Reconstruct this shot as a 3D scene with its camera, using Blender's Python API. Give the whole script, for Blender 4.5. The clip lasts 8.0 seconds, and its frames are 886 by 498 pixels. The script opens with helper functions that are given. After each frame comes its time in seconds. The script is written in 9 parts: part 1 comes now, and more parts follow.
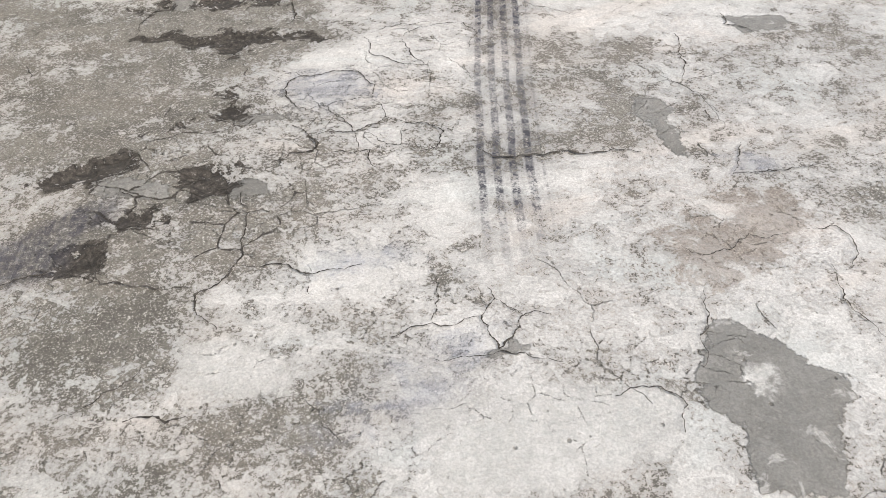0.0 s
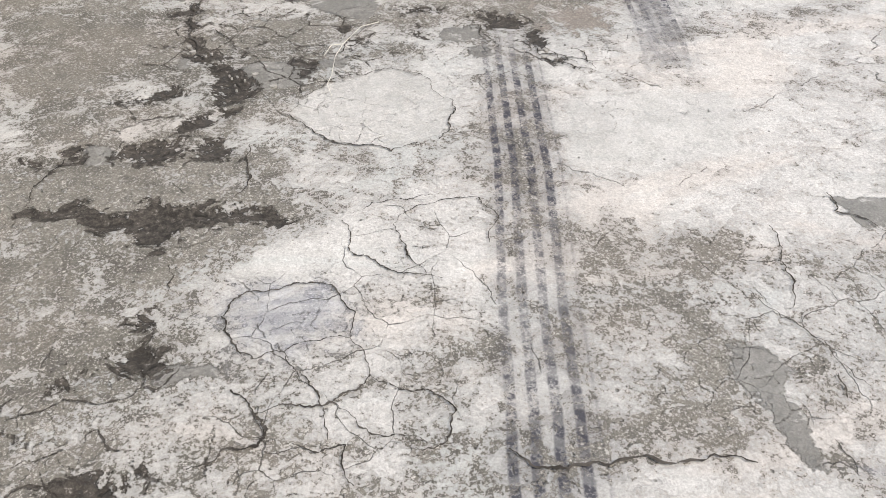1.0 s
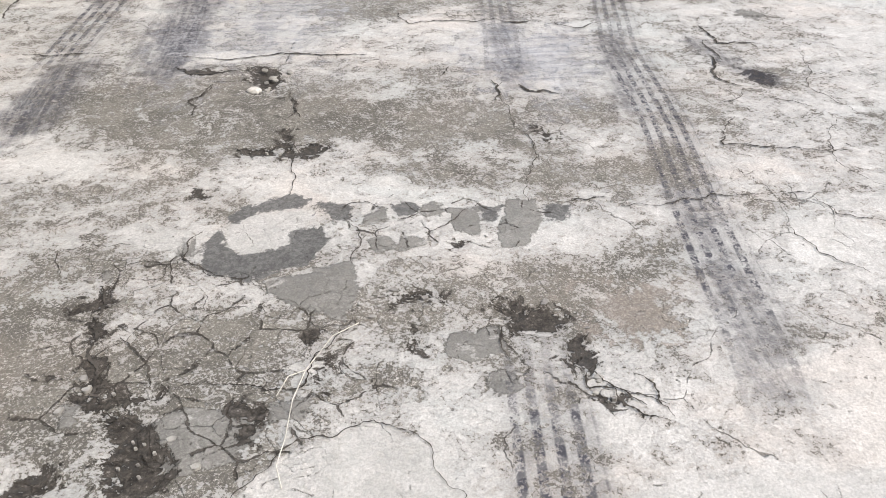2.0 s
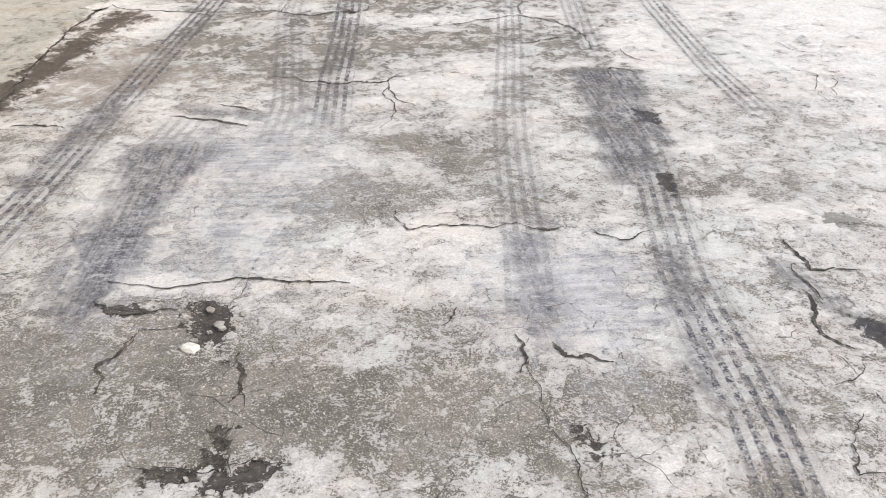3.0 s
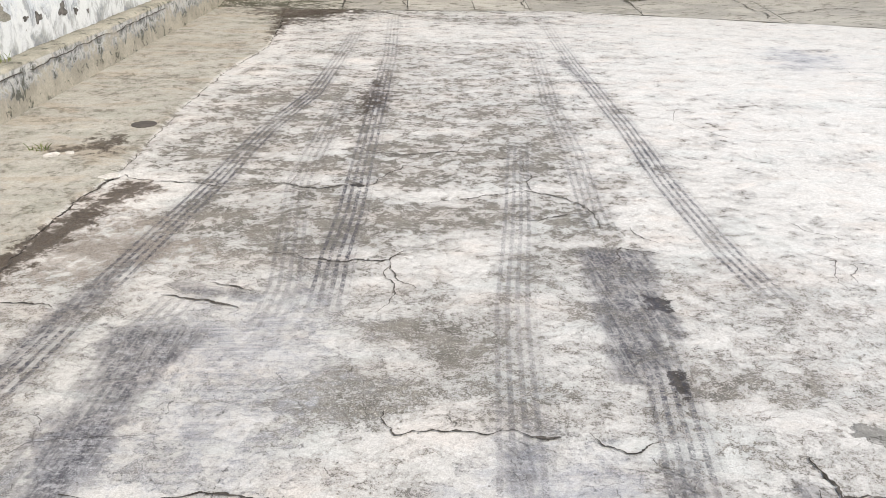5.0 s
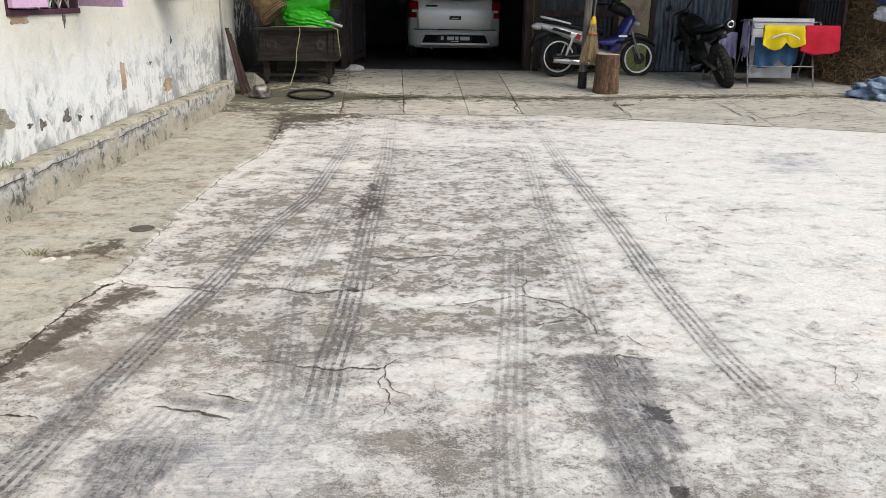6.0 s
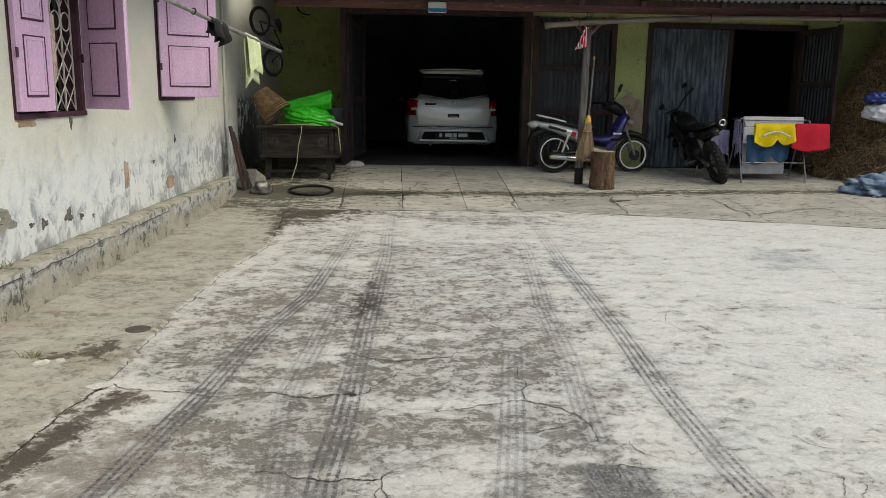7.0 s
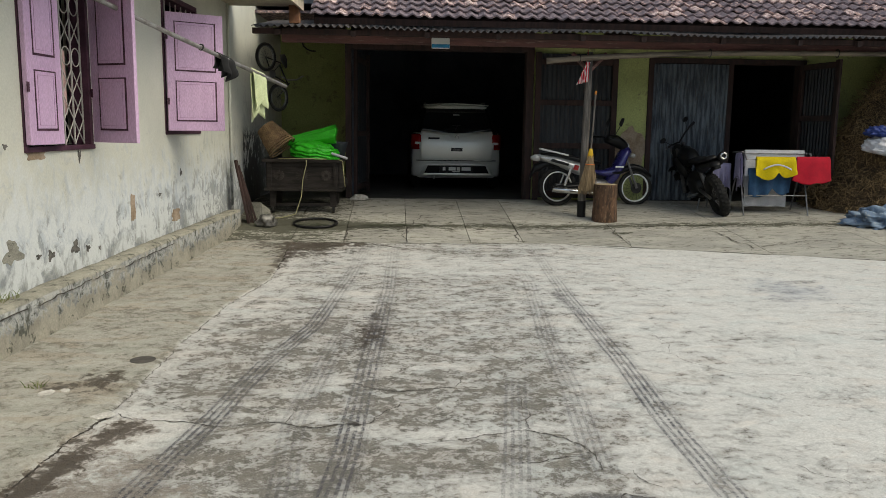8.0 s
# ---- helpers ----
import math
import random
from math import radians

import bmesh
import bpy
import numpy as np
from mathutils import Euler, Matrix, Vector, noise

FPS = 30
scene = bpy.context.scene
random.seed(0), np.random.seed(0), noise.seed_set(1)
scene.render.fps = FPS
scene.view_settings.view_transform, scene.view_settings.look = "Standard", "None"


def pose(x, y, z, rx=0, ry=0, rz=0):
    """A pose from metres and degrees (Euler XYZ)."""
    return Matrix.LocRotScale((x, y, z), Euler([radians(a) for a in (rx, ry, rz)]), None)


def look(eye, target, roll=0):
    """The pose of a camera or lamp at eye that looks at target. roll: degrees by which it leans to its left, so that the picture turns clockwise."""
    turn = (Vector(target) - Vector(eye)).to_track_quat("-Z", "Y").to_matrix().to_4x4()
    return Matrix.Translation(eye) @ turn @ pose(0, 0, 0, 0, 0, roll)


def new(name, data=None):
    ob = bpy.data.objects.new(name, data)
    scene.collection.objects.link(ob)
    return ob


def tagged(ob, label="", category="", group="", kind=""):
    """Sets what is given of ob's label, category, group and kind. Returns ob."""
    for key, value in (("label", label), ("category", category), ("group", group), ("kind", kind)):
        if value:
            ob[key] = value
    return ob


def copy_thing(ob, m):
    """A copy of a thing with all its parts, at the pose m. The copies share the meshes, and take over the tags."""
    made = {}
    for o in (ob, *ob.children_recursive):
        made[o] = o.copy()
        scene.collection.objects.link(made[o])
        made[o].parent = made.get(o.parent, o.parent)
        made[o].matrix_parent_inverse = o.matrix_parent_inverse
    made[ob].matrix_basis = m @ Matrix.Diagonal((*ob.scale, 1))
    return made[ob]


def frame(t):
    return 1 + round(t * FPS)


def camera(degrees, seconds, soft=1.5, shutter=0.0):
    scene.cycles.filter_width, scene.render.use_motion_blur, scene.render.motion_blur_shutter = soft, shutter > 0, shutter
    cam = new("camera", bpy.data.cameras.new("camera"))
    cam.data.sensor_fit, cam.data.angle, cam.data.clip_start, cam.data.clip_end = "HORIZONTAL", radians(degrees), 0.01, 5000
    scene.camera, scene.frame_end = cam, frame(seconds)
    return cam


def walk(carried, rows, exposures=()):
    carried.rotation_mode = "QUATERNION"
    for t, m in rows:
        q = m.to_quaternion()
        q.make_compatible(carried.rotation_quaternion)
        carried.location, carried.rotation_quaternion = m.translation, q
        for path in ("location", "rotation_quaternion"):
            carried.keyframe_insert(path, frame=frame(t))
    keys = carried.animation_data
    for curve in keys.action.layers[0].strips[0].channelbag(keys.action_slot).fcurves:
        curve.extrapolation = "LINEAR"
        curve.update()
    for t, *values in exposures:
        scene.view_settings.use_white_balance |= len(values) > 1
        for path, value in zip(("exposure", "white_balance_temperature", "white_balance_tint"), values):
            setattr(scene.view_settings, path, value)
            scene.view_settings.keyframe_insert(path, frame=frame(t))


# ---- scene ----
# camera: seconds, place, yaw, pitch, roll
cam = camera(58.17, 8.0, 0.4)
PATH = [
    (0.0, -0.298, -2.587, 1.526, -4.79, -47.92, -1.51),
    (0.5, -0.306, -2.232, 1.462, -5.86, -47.32, -0.46),
    (1.0, -0.272, -1.812, 1.405, -6.71, -46.63, 1.05),
    (1.5, -0.252, -1.36, 1.388, -7.1, -45.1, 1.54),
    (2.0, -0.189, -0.932, 1.375, -6.52, -41.08, 0.44),
    (2.2, -0.144, -0.744, 1.357, -6.22, -39.67, 0.7),
    (3.3, -0.072, 0.034, 1.341, -5.07, -33.26, 0.81),
    (3.5, -0.05, 0.074, 1.353, -4.51, -32.11, 0.78),
    (4.0, -0.008, 0.09, 1.375, -3.66, -29.4, 1.01),
    (4.5, 0.007, 0.09, 1.386, -3.42, -26.7, 0.95),
    (5.8, 0.004, 0.113, 1.419, -3.66, -19.5, 1.02),
    (6.0, 0.007, 0.119, 1.433, -3.69, -17.58, 0.92),
    (6.5, 0.01, 0.149, 1.477, -3.76, -13.47, 0.9),
    (7.0, 0.01, 0.144, 1.496, -3.68, -11.15, 0.9),
    (7.5, 0.007, 0.132, 1.491, -3.53, -10.28, 0.89),
    (8.0, 0.006, 0.107, 1.481, -3.4, -8.7, 0.8),
]


def heading(x, y, z, yaw, pitch, roll):
    a, b = radians(yaw), radians(pitch)
    ahead = Vector((-math.sin(a) * math.cos(b), math.cos(a) * math.cos(b), math.sin(b)))
    return look((x, y, z), Vector((x, y, z)) + ahead, roll)


walk(cam, [(t, heading(*row)) for t, *row in PATH],
     exposures=((0.0, 0.96, 6850, 11), (2.2, 1.02, 6800, 12), (3.5, 1.05, 6750, 12), (4.5, 1.03, 6800, 11), (5.8, 0.98, 6850, 10), (6.5, 0.77, 6950, 8), (7.0, 0.50, 7050, 5), (8.0, 0.36, 7150, 4)))

# an overcast day: bright sky, a weak wide sun
world = bpy.data.worlds.new("sky")
scene.world = world
world.use_nodes = True
wn, wl = world.node_tree.nodes, world.node_tree.links
sky = wn.new("ShaderNodeTexSky")
sky.sky_type, sky.sun_disc = "NISHITA", False
sky.sun_elevation, sky.sun_rotation = radians(50), radians(122)
sky.air_density, sky.dust_density, sky.ozone_density = 1.0, 3.0, 1.5
pale = wn.new("ShaderNodeMix")
pale.data_type, pale.blend_type = "RGBA", "MIX"
pale.inputs[0].default_value = 0.45
pale.inputs[7].default_value = (4.4, 5.15, 6.1, 1)
wl.new(sky.outputs[0], pale.inputs[6])
wl.new(pale.outputs[2], wn["Background"].inputs[0])
wn["Background"].inputs[1].default_value = 0.130
sun = new("sun", bpy.data.lights.new("sun", "SUN"))
sun.data.energy, sun.data.angle, sun.data.color = 1.65, radians(40), (1, 0.94, 0.835)
sun.matrix_basis = look((8, -3, 11.2), (0, 2, 0))


# ---- materials ----
def nodes_of(name):
    m = bpy.data.materials.new(name)
    m.use_nodes = True
    t = m.node_tree
    return m, t, t.nodes["Principled BSDF"]


def noise_node(t, scale, detail=5.0, rough=0.6, vec=None, distort=0.0):
    n = t.nodes.new("ShaderNodeTexNoise")
    n.inputs["Scale"].default_value = scale
    n.inputs["Detail"].default_value = detail
    n.inputs["Roughness"].default_value = rough
    n.inputs["Distortion"].default_value = distort
    if vec is not None:
        t.links.new(vec, n.inputs["Vector"])
    return n.outputs[0]


def put_in(t, sock, v):
    if v is None:
        return
    if isinstance(v, (int, float)):
        sock.default_value = v
    elif isinstance(v, (tuple, list)):
        sock.default_value = (*v, 1) if len(v) == 3 and len(sock.default_value) == 4 else v
    else:
        t.links.new(v, sock)


def calc(t, op, a, b=None, c=None, clamp=False):
    n = t.nodes.new("ShaderNodeMath")
    n.operation, n.use_clamp = op, clamp
    for s, v in zip(n.inputs, (a, b, c)):
        put_in(t, s, v)
    return n.outputs[0]


def step(t, v, lo, hi, out0=0.0, out1=1.0):
    n = t.nodes.new("ShaderNodeMapRange")
    n.interpolation_type = "SMOOTHSTEP"
    put_in(t, n.inputs["Value"], v)
    for key, x in (("From Min", lo), ("From Max", hi), ("To Min", out0), ("To Max", out1)):
        n.inputs[key].default_value = x
    return n.outputs[0]


def blend(t, f, a, b, mode="MIX"):
    n = t.nodes.new("ShaderNodeMix")
    n.data_type, n.blend_type = "RGBA", mode
    put_in(t, n.inputs[0], f)
    put_in(t, n.inputs[6], a)
    put_in(t, n.inputs[7], b)
    return n.outputs[2]


def attr(t, name):
    n = t.nodes.new("ShaderNodeAttribute")
    n.attribute_name = name
    return n


def bumped(t, bsdf, height, strength=0.4, dist=0.01):
    b = t.nodes.new("ShaderNodeBump")
    b.inputs["Strength"].default_value = strength
    b.inputs["Distance"].default_value = dist
    t.links.new(height, b.inputs["Height"])
    t.links.new(b.outputs[0], bsdf.inputs["Normal"])


def surf(name, c1, c2, scale=4.0, fine=60.0, rough=0.7, metal=0.0, bump=0.25, dist=0.004, spec=0.4, stretch=(1, 1, 1), vary=0.0, lo=0.4, hi=0.62, c3=None):
    """A worn surface: two colours in patches, fine grain, scattered roughness."""
    m, t, b = nodes_of(name)
    co = t.nodes.new("ShaderNodeTexCoord")
    mp = t.nodes.new("ShaderNodeMapping")
    mp.inputs["Scale"].default_value = stretch
    t.links.new(co.outputs["Object"], mp.inputs[0])
    big = noise_node(t, scale, 7, 0.62, mp.outputs[0])
    small = noise_node(t, fine, 4, 0.6, mp.outputs[0])
    col = blend(t, step(t, big, lo, hi), c1, c2)
    if c3:
        third = noise_node(t, scale * 2.7, 6, 0.7, mp.outputs[0], 0.5)
        col = blend(t, step(t, third, 0.56, 0.66), col, c3)
    col = blend(t, 0.55, col, step(t, small, 0.25, 0.8, 0.55, 1.25), "MULTIPLY")
    if vary:
        oi = t.nodes.new("ShaderNodeObjectInfo")
        col = blend(t, vary, col, step(t, oi.outputs["Random"], 0, 1, 0.3, 1.5), "MULTIPLY")
    t.links.new(col, b.inputs["Base Color"])
    t.links.new(step(t, small, 0.2, 0.8, max(rough - 0.1, 0.02), min(rough + 0.12, 1)), b.inputs["Roughness"])
    b.inputs["Metallic"].default_value = metal
    b.inputs["Specular IOR Level"].default_value = spec
    bumped(t, b, calc(t, "ADD", calc(t, "MULTIPLY", big, 0.5), small), bump, dist)
    return m


def plain(name, c, rough=0.5, metal=0.0, spec=0.5, coat=0.0):
    m, t, b = nodes_of(name)
    b.inputs["Base Color"].default_value = (*c, 1)
    b.inputs["Roughness"].default_value = rough
    b.inputs["Metallic"].default_value = metal
    b.inputs["Specular IOR Level"].default_value = spec
    b.inputs["Coat Weight"].default_value = coat
    n = noise_node(t, 40, 4)
    t.links.new(step(t, n, 0.2, 0.8, max(rough - 0.06, 0.02), min(rough + 0.1, 1)), b.inputs["Roughness"])
    return m


def ground_material():
    """Old cast concrete: a pale worn skin, grey weathered ground under it, mortar repairs, mud, tyre rubber, hair cracks."""
    m, t, b = nodes_of("old_concrete")
    geo = t.nodes.new("ShaderNodeNewGeometry")
    pos = geo.outputs["Position"]
    n_big = noise_node(t, 1.1, 6, 0.6, pos)
    n_mid = noise_node(t, 5.0, 9, 0.63, pos, 0.5)
    n_flake = noise_node(t, 17.0, 8, 0.63, pos, 0.8)
    n_fine = noise_node(t, 75.0, 5, 0.7, pos)
    n_grain = noise_node(t, 230.0, 4, 0.75, pos)
    n_speck = noise_node(t, 150.0, 4, 0.7, pos, 0.3)
    # brushed finish: streaks across the slab
    mp = t.nodes.new("ShaderNodeMapping")
    mp.inputs["Scale"].default_value = (3.0, 34.0, 1.0)
    mp.inputs["Rotation"].default_value = (0, 0, 0.08)
    t.links.new(pos, mp.inputs[0])
    n_brush = noise_node(t, 1.6, 5, 0.6, mp.outputs[0], 0.3)
    mw = t.nodes.new("ShaderNodeMapping")
    mw.inputs["Scale"].default_value = (1.0, 2.1, 1.0)
    t.links.new(pos, mw.inputs[0])
    n_wide = noise_node(t, 3.0, 8, 0.6, mw.outputs[0], 0.6)
    grime, paler = attr(t, "grime").outputs["Fac"], attr(t, "pale").outputs["Fac"]
    def dev(n, k):
        return calc(t, "MULTIPLY", calc(t, "SUBTRACT", n, 0.5), k)

    # the skin breaks into plates along a warped cell pattern
    warp = t.nodes.new("ShaderNodeVectorMath")
    warp.operation = "MULTIPLY_ADD"
    nz = t.nodes.new("ShaderNodeTexNoise")
    nz.inputs["Scale"].default_value, nz.inputs["Detail"].default_value = 9.0, 4
    t.links.new(pos, nz.inputs["Vector"])
    t.links.new(nz.outputs["Color"], warp.inputs[0])
    warp.inputs[1].default_value = (0.10, 0.10, 0.0)
    t.links.new(pos, warp.inputs[2])

    def plates(feature, scale):
        v = t.nodes.new("ShaderNodeTexVoronoi")
        v.feature, v.voronoi_dimensions = feature, "2D"
        v.inputs["Scale"].default_value = scale
        t.links.new(warp.outputs[0], v.inputs["Vector"])
        if feature == "F1":
            s = t.nodes.new("ShaderNodeSeparateColor")
            t.links.new(v.outputs["Color"], s.inputs[0])
            return s.outputs[0]
        return v.outputs["Distance"]

    # towards the garage the skin comes off in larger, cleaner flakes
    place = t.nodes.new("ShaderNodeSeparateXYZ")
    t.links.new(pos, place.inputs[0])
    outer = step(t, place.outputs[1], 2.2, 4.4)

    def two(n, near_k, far_k):
        return calc(t, "MULTIPLY", calc(t, "SUBTRACT", n, 0.5), step(t, outer, 0.0, 1.0, near_k, far_k))

    w = calc(t, "ADD", calc(t, "ADD", two(n_mid, 0.95, 1.15), two(n_flake, 1.25, 1.65)), two(n_speck, 1.0, 0.30))
    w = calc(t, "ADD", w, calc(t, "ADD", two(n_wide, 0.85, 1.0), two(n_fine, 1.5, 0.8)))
    w = calc(t, "SUBTRACT", w, calc(t, "MULTIPLY", outer, 0.055))
    w = calc(t, "ADD", w, calc(t, "SUBTRACT", calc(t, "MULTIPLY", grime, 0.375), calc(t, "MULTIPLY", paler, 0.27)))
    w = calc(t, "ADD", w, calc(t, "ADD", dev(plates("F1", 9.0), 0.12), calc(t, "ADD", dev(plates("F1", 26.0), 0.24), dev(plates("F1", 75.0), 0.20))))
    weathered = step(t, w, 0.205, 0.222)
    verge = step(t, calc(t, "ABSOLUTE", calc(t, "SUBTRACT", w, 0.213)), 0.006, 0.022, 1.0, 0.0)
    verge = calc(t, "MULTIPLY", verge, step(t, n_mid, 0.44, 0.56))
    split = calc(t, "MULTIPLY", step(t, plates("DISTANCE_TO_EDGE", 21.0), 0.01, 0.05, 1.0, 0.0), calc(t, "MULTIPLY", step(t, calc(t, "ABSOLUTE", calc(t, "SUBTRACT", w, 0.20)), 0.02, 0.11, 1.0, 0.0), step(t, n_mid, 0.47, 0.56)))
    skin = blend(t, step(t, n_big, 0.35, 0.65), (0.48, 0.471, 0.454), (0.42, 0.411, 0.395))
    skin = blend(t, step(t, n_brush, 0.40, 0.66, 0.0, 0.30), skin, (0.42, 0.416, 0.408))
    skin = blend(t, step(t, n_speck, 0.63, 0.67, 0.0, 0.7), skin, (0.30, 0.285, 0.265))
    skin = blend(t, step(t, w, -0.17, -0.14, 0.7, 0.0), skin, (0.60, 0.588, 0.562))
    n_tint = noise_node(t, 2.1, 5, 0.6, mw.outputs[0], 0.6)
    skin = blend(t, step(t, n_tint, 0.54, 0.66, 0.0, 0.5), skin, (0.58, 0.53, 0.485))
    skin = blend(t, step(t, n_tint, 0.34, 0.46, 0.5, 0.0), skin, (0.50, 0.522, 0.508))
    skin = blend(t, step(t, w, -0.030, -0.005, 0.0, 0.60), skin, blend(t, step(t, n_tint, 0.45, 0.55), (0.385, 0.385, 0.37), (0.415, 0.39, 0.36)))
    # the skin half worn through: a crisp middle tone between skin and ground
    skin = blend(t, step(t, w, 0.085, 0.105, 0.0, 0.75), skin, blend(t, step(t, n_big, 0.42, 0.58), (0.335, 0.322, 0.302), (0.375, 0.35, 0.325)))
    under = blend(t, step(t, n_mid, 0.42, 0.60), (0.122, 0.115, 0.100), (0.212, 0.200, 0.175))
    under = blend(t, step(t, n_flake, 0.50, 0.62, 0.0, 0.7), under, (0.115, 0.108, 0.097))
    under = blend(t, step(t, n_tint, 0.50, 0.60, 0.0, 0.6), under, (0.187, 0.170, 0.147))
    under = blend(t, calc(t, "MULTIPLY", step(t, n_grain, 0.55, 0.64, 0, 0.7), step(t, outer, 0, 1, 1.0, 0.3)), under, (0.46, 0.44, 0.41))
    under = blend(t, step(t, n_grain, 0.32, 0.44, 0.6, 0), under, (0.10, 0.094, 0.085))
    under = blend(t, calc(t, "MULTIPLY", step(t, n_fine, 0.60, 0.65, 0, 0.6), step(t, outer, 0, 1, 1.0, 0.5)), under, (0.52, 0.50, 0.47))
    col = blend(t, weathered, skin, under)
    col = blend(t, calc(t, "MULTIPLY", verge, 0.8), col, (0.13, 0.118, 0.105))
    # mortar repairs, cement smears and stains, with ragged edges
    ragged = calc(t, "ADD", dev(n_flake, 1.5), calc(t, "ADD", dev(n_mid, 0.8), dev(n_fine, 0.7)))

    def mask(name, soft=0.08, rag=1.0, at=0.5):
        f = attr(t, name).outputs["Fac"]
        v = calc(t, "ADD", f, calc(t, "MULTIPLY", ragged, rag))
        return calc(t, "MULTIPLY", step(t, v, at - soft, at + soft), step(t, f, 0.02, 0.14))

    m_brown, m_blue, m_patch = mask("brown", 0.14, 1.2), mask("blue", 0.35, 1.2), mask("patch", 0.04, 0.55)
    m_mud, m_wet, m_ring = mask("mud", 0.05, 1.5, 0.45), mask("wet", 0.22, 2.0), mask("ring", 0.05, 0.6)
    col = blend(t, calc(t, "MULTIPLY", m_brown, 0.6), col, (0.28, 0.245, 0.215))
    blue = blend(t, step(t, n_brush, 0.35, 0.65), (0.27, 0.285, 0.325), (0.46, 0.47, 0.495))
    col = blend(t, calc(t, "MULTIPLY", m_blue, 0.6), col, blue)
    mortar = blend(t, step(t, n_mid, 0.3, 0.7), (0.172, 0.168, 0.156), (0.26, 0.254, 0.238))
    mortar = blend(t, step(t, n_flake, 0.60, 0.66, 0.0, 0.6), mortar, (0.47, 0.46, 0.44))
    mortar = blend(t, step(t, n_fine, 0.60, 0.66, 0.0, 0.5), mortar, (0.17, 0.17, 0.165))
    col = blend(t, calc(t, "MULTIPLY", m_patch, 0.9), col, mortar)
    cast = blend(t, step(t, n_mid, 0.35, 0.65), (0.46, 0.455, 0.435), (0.56, 0.55, 0.53))
    cast = blend(t, step(t, n_fine, 0.60, 0.66, 0.0, 0.4), cast, (0.33, 0.325, 0.31))
    col = blend(t, calc(t, "MULTIPLY", mask("cast", 0.10, 0.5), 0.85), col, cast)
    col = blend(t, calc(t, "MULTIPLY", m_ring, 0.9), col, blend(t, step(t, n_fine, 0.4, 0.6), (0.085, 0.085, 0.085), (0.14, 0.14, 0.137)))
    mud = blend(t, step(t, n_fine, 0.38, 0.6), (0.022, 0.019, 0.016), (0.062, 0.054, 0.047))
    mud = blend(t, step(t, n_fine, 0.62, 0.66, 0, 0.35), mud, (0.34, 0.32, 0.29))
    col = blend(t, calc(t, "MULTIPLY", m_mud, 0.92), col, mud)
    # tyre rubber: ribs across, blocks along
    marks = None
    for name in ("tyre_a", "tyre_b", "tyre_c"):
        sep = t.nodes.new("ShaderNodeSeparateXYZ")
        t.links.new(attr(t, name).outputs["Vector"], sep.inputs[0])
        u, v, s = sep.outputs
        wob = calc(t, "ADD", u, calc(t, "MULTIPLY", calc(t, "SUBTRACT", n_mid, 0.5), 0.012))
        rib = step(t, calc(t, "SINE", calc(t, "MULTIPLY", wob, 2 * math.pi / 0.036)), -0.5, 0.5, 0.14, 1.0)
        lug = step(t, calc(t, "SINE", calc(t, "ADD", calc(t, "MULTIPLY", v, 2 * math.pi / 0.045), calc(t, "MULTIPLY", calc(t, "ABSOLUTE", wob), 60.0))), -0.5, 0.4, 0.74, 1.0)
        edge = step(t, calc(t, "ABSOLUTE", wob), 0.066, 0.084, 1.0, 0.0)
        broken = step(t, calc(t, "ADD", calc(t, "MULTIPLY", n_flake, 0.35), calc(t, "ADD", calc(t, "MULTIPLY", n_fine, 0.35), calc(t, "MULTIPLY", n_speck, 0.3))), 0.45, 0.56, 1.35, 0.26)
        k = calc(t, "MULTIPLY", calc(t, "MULTIPLY", calc(t, "MULTIPLY", rib, lug), edge), calc(t, "MULTIPLY", s, broken))
        haze = calc(t, "MULTIPLY", calc(t, "MULTIPLY", step(t, calc(t, "ABSOLUTE", u), 0.06, 0.115, 1.0, 0.0), s), calc(t, "MULTIPLY", broken, 0.24))
        k = calc(t, "MAXIMUM", k, haze)
        marks = k if marks is None else calc(t, "MAXIMUM", marks, k)
    rubbed = mask("track", 0.28, 0.8, 0.36)
    ms = t.nodes.new("ShaderNodeMapping")
    ms.inputs["Scale"].default_value = (36.0, 3.0, 1.0)
    t.links.new(pos, ms.inputs[0])
    streak = noise_node(t, 1.5, 5, 0.65, ms.outputs[0], 0.3)
    rubbed = calc(t, "MULTIPLY", rubbed, calc(t, "MULTIPLY", step(t, streak, 0.36, 0.60, 0.55, 1.0), step(t, calc(t, "ADD", n_fine, calc(t, "MULTIPLY", n_flake, 0.6)), 0.72, 0.92, 1.0, 0.42)))
    marks = calc(t, "MAXIMUM", marks, calc(t, "MULTIPLY", rubbed, 0.95), clamp=True)
    col = blend(t, calc(t, "MULTIPLY", marks, 0.95, clamp=True), col, (0.058, 0.058, 0.074))
    # side strip: browner, mossy
    strip = attr(t, "strip").outputs["Fac"]
    moss = blend(t, step(t, w, 0.05, 0.12), (0.365, 0.35, 0.30), (0.285, 0.272, 0.228))
    moss = blend(t, step(t, n_tint, 0.52, 0.60, 0.0, 0.55), moss, (0.33, 0.28, 0.205))
    moss = blend(t, step(t, n_tint, 0.38, 0.46, 0.5, 0.0), moss, (0.26, 0.262, 0.205))
    moss = blend(t, step(t, w, 0.26, 0.29, 0.0, 0.55), moss, (0.165, 0.15, 0.12))
    col = blend(t, calc(t, "MULTIPLY", strip, 0.74), col, moss)
    wet = blend(t, step(t, n_fine, 0.3, 0.7), (0.036, 0.026, 0.018), (0.066, 0.049, 0.035))
    col = blend(t, calc(t, "MULTIPLY", m_wet, 0.88), col, wet)
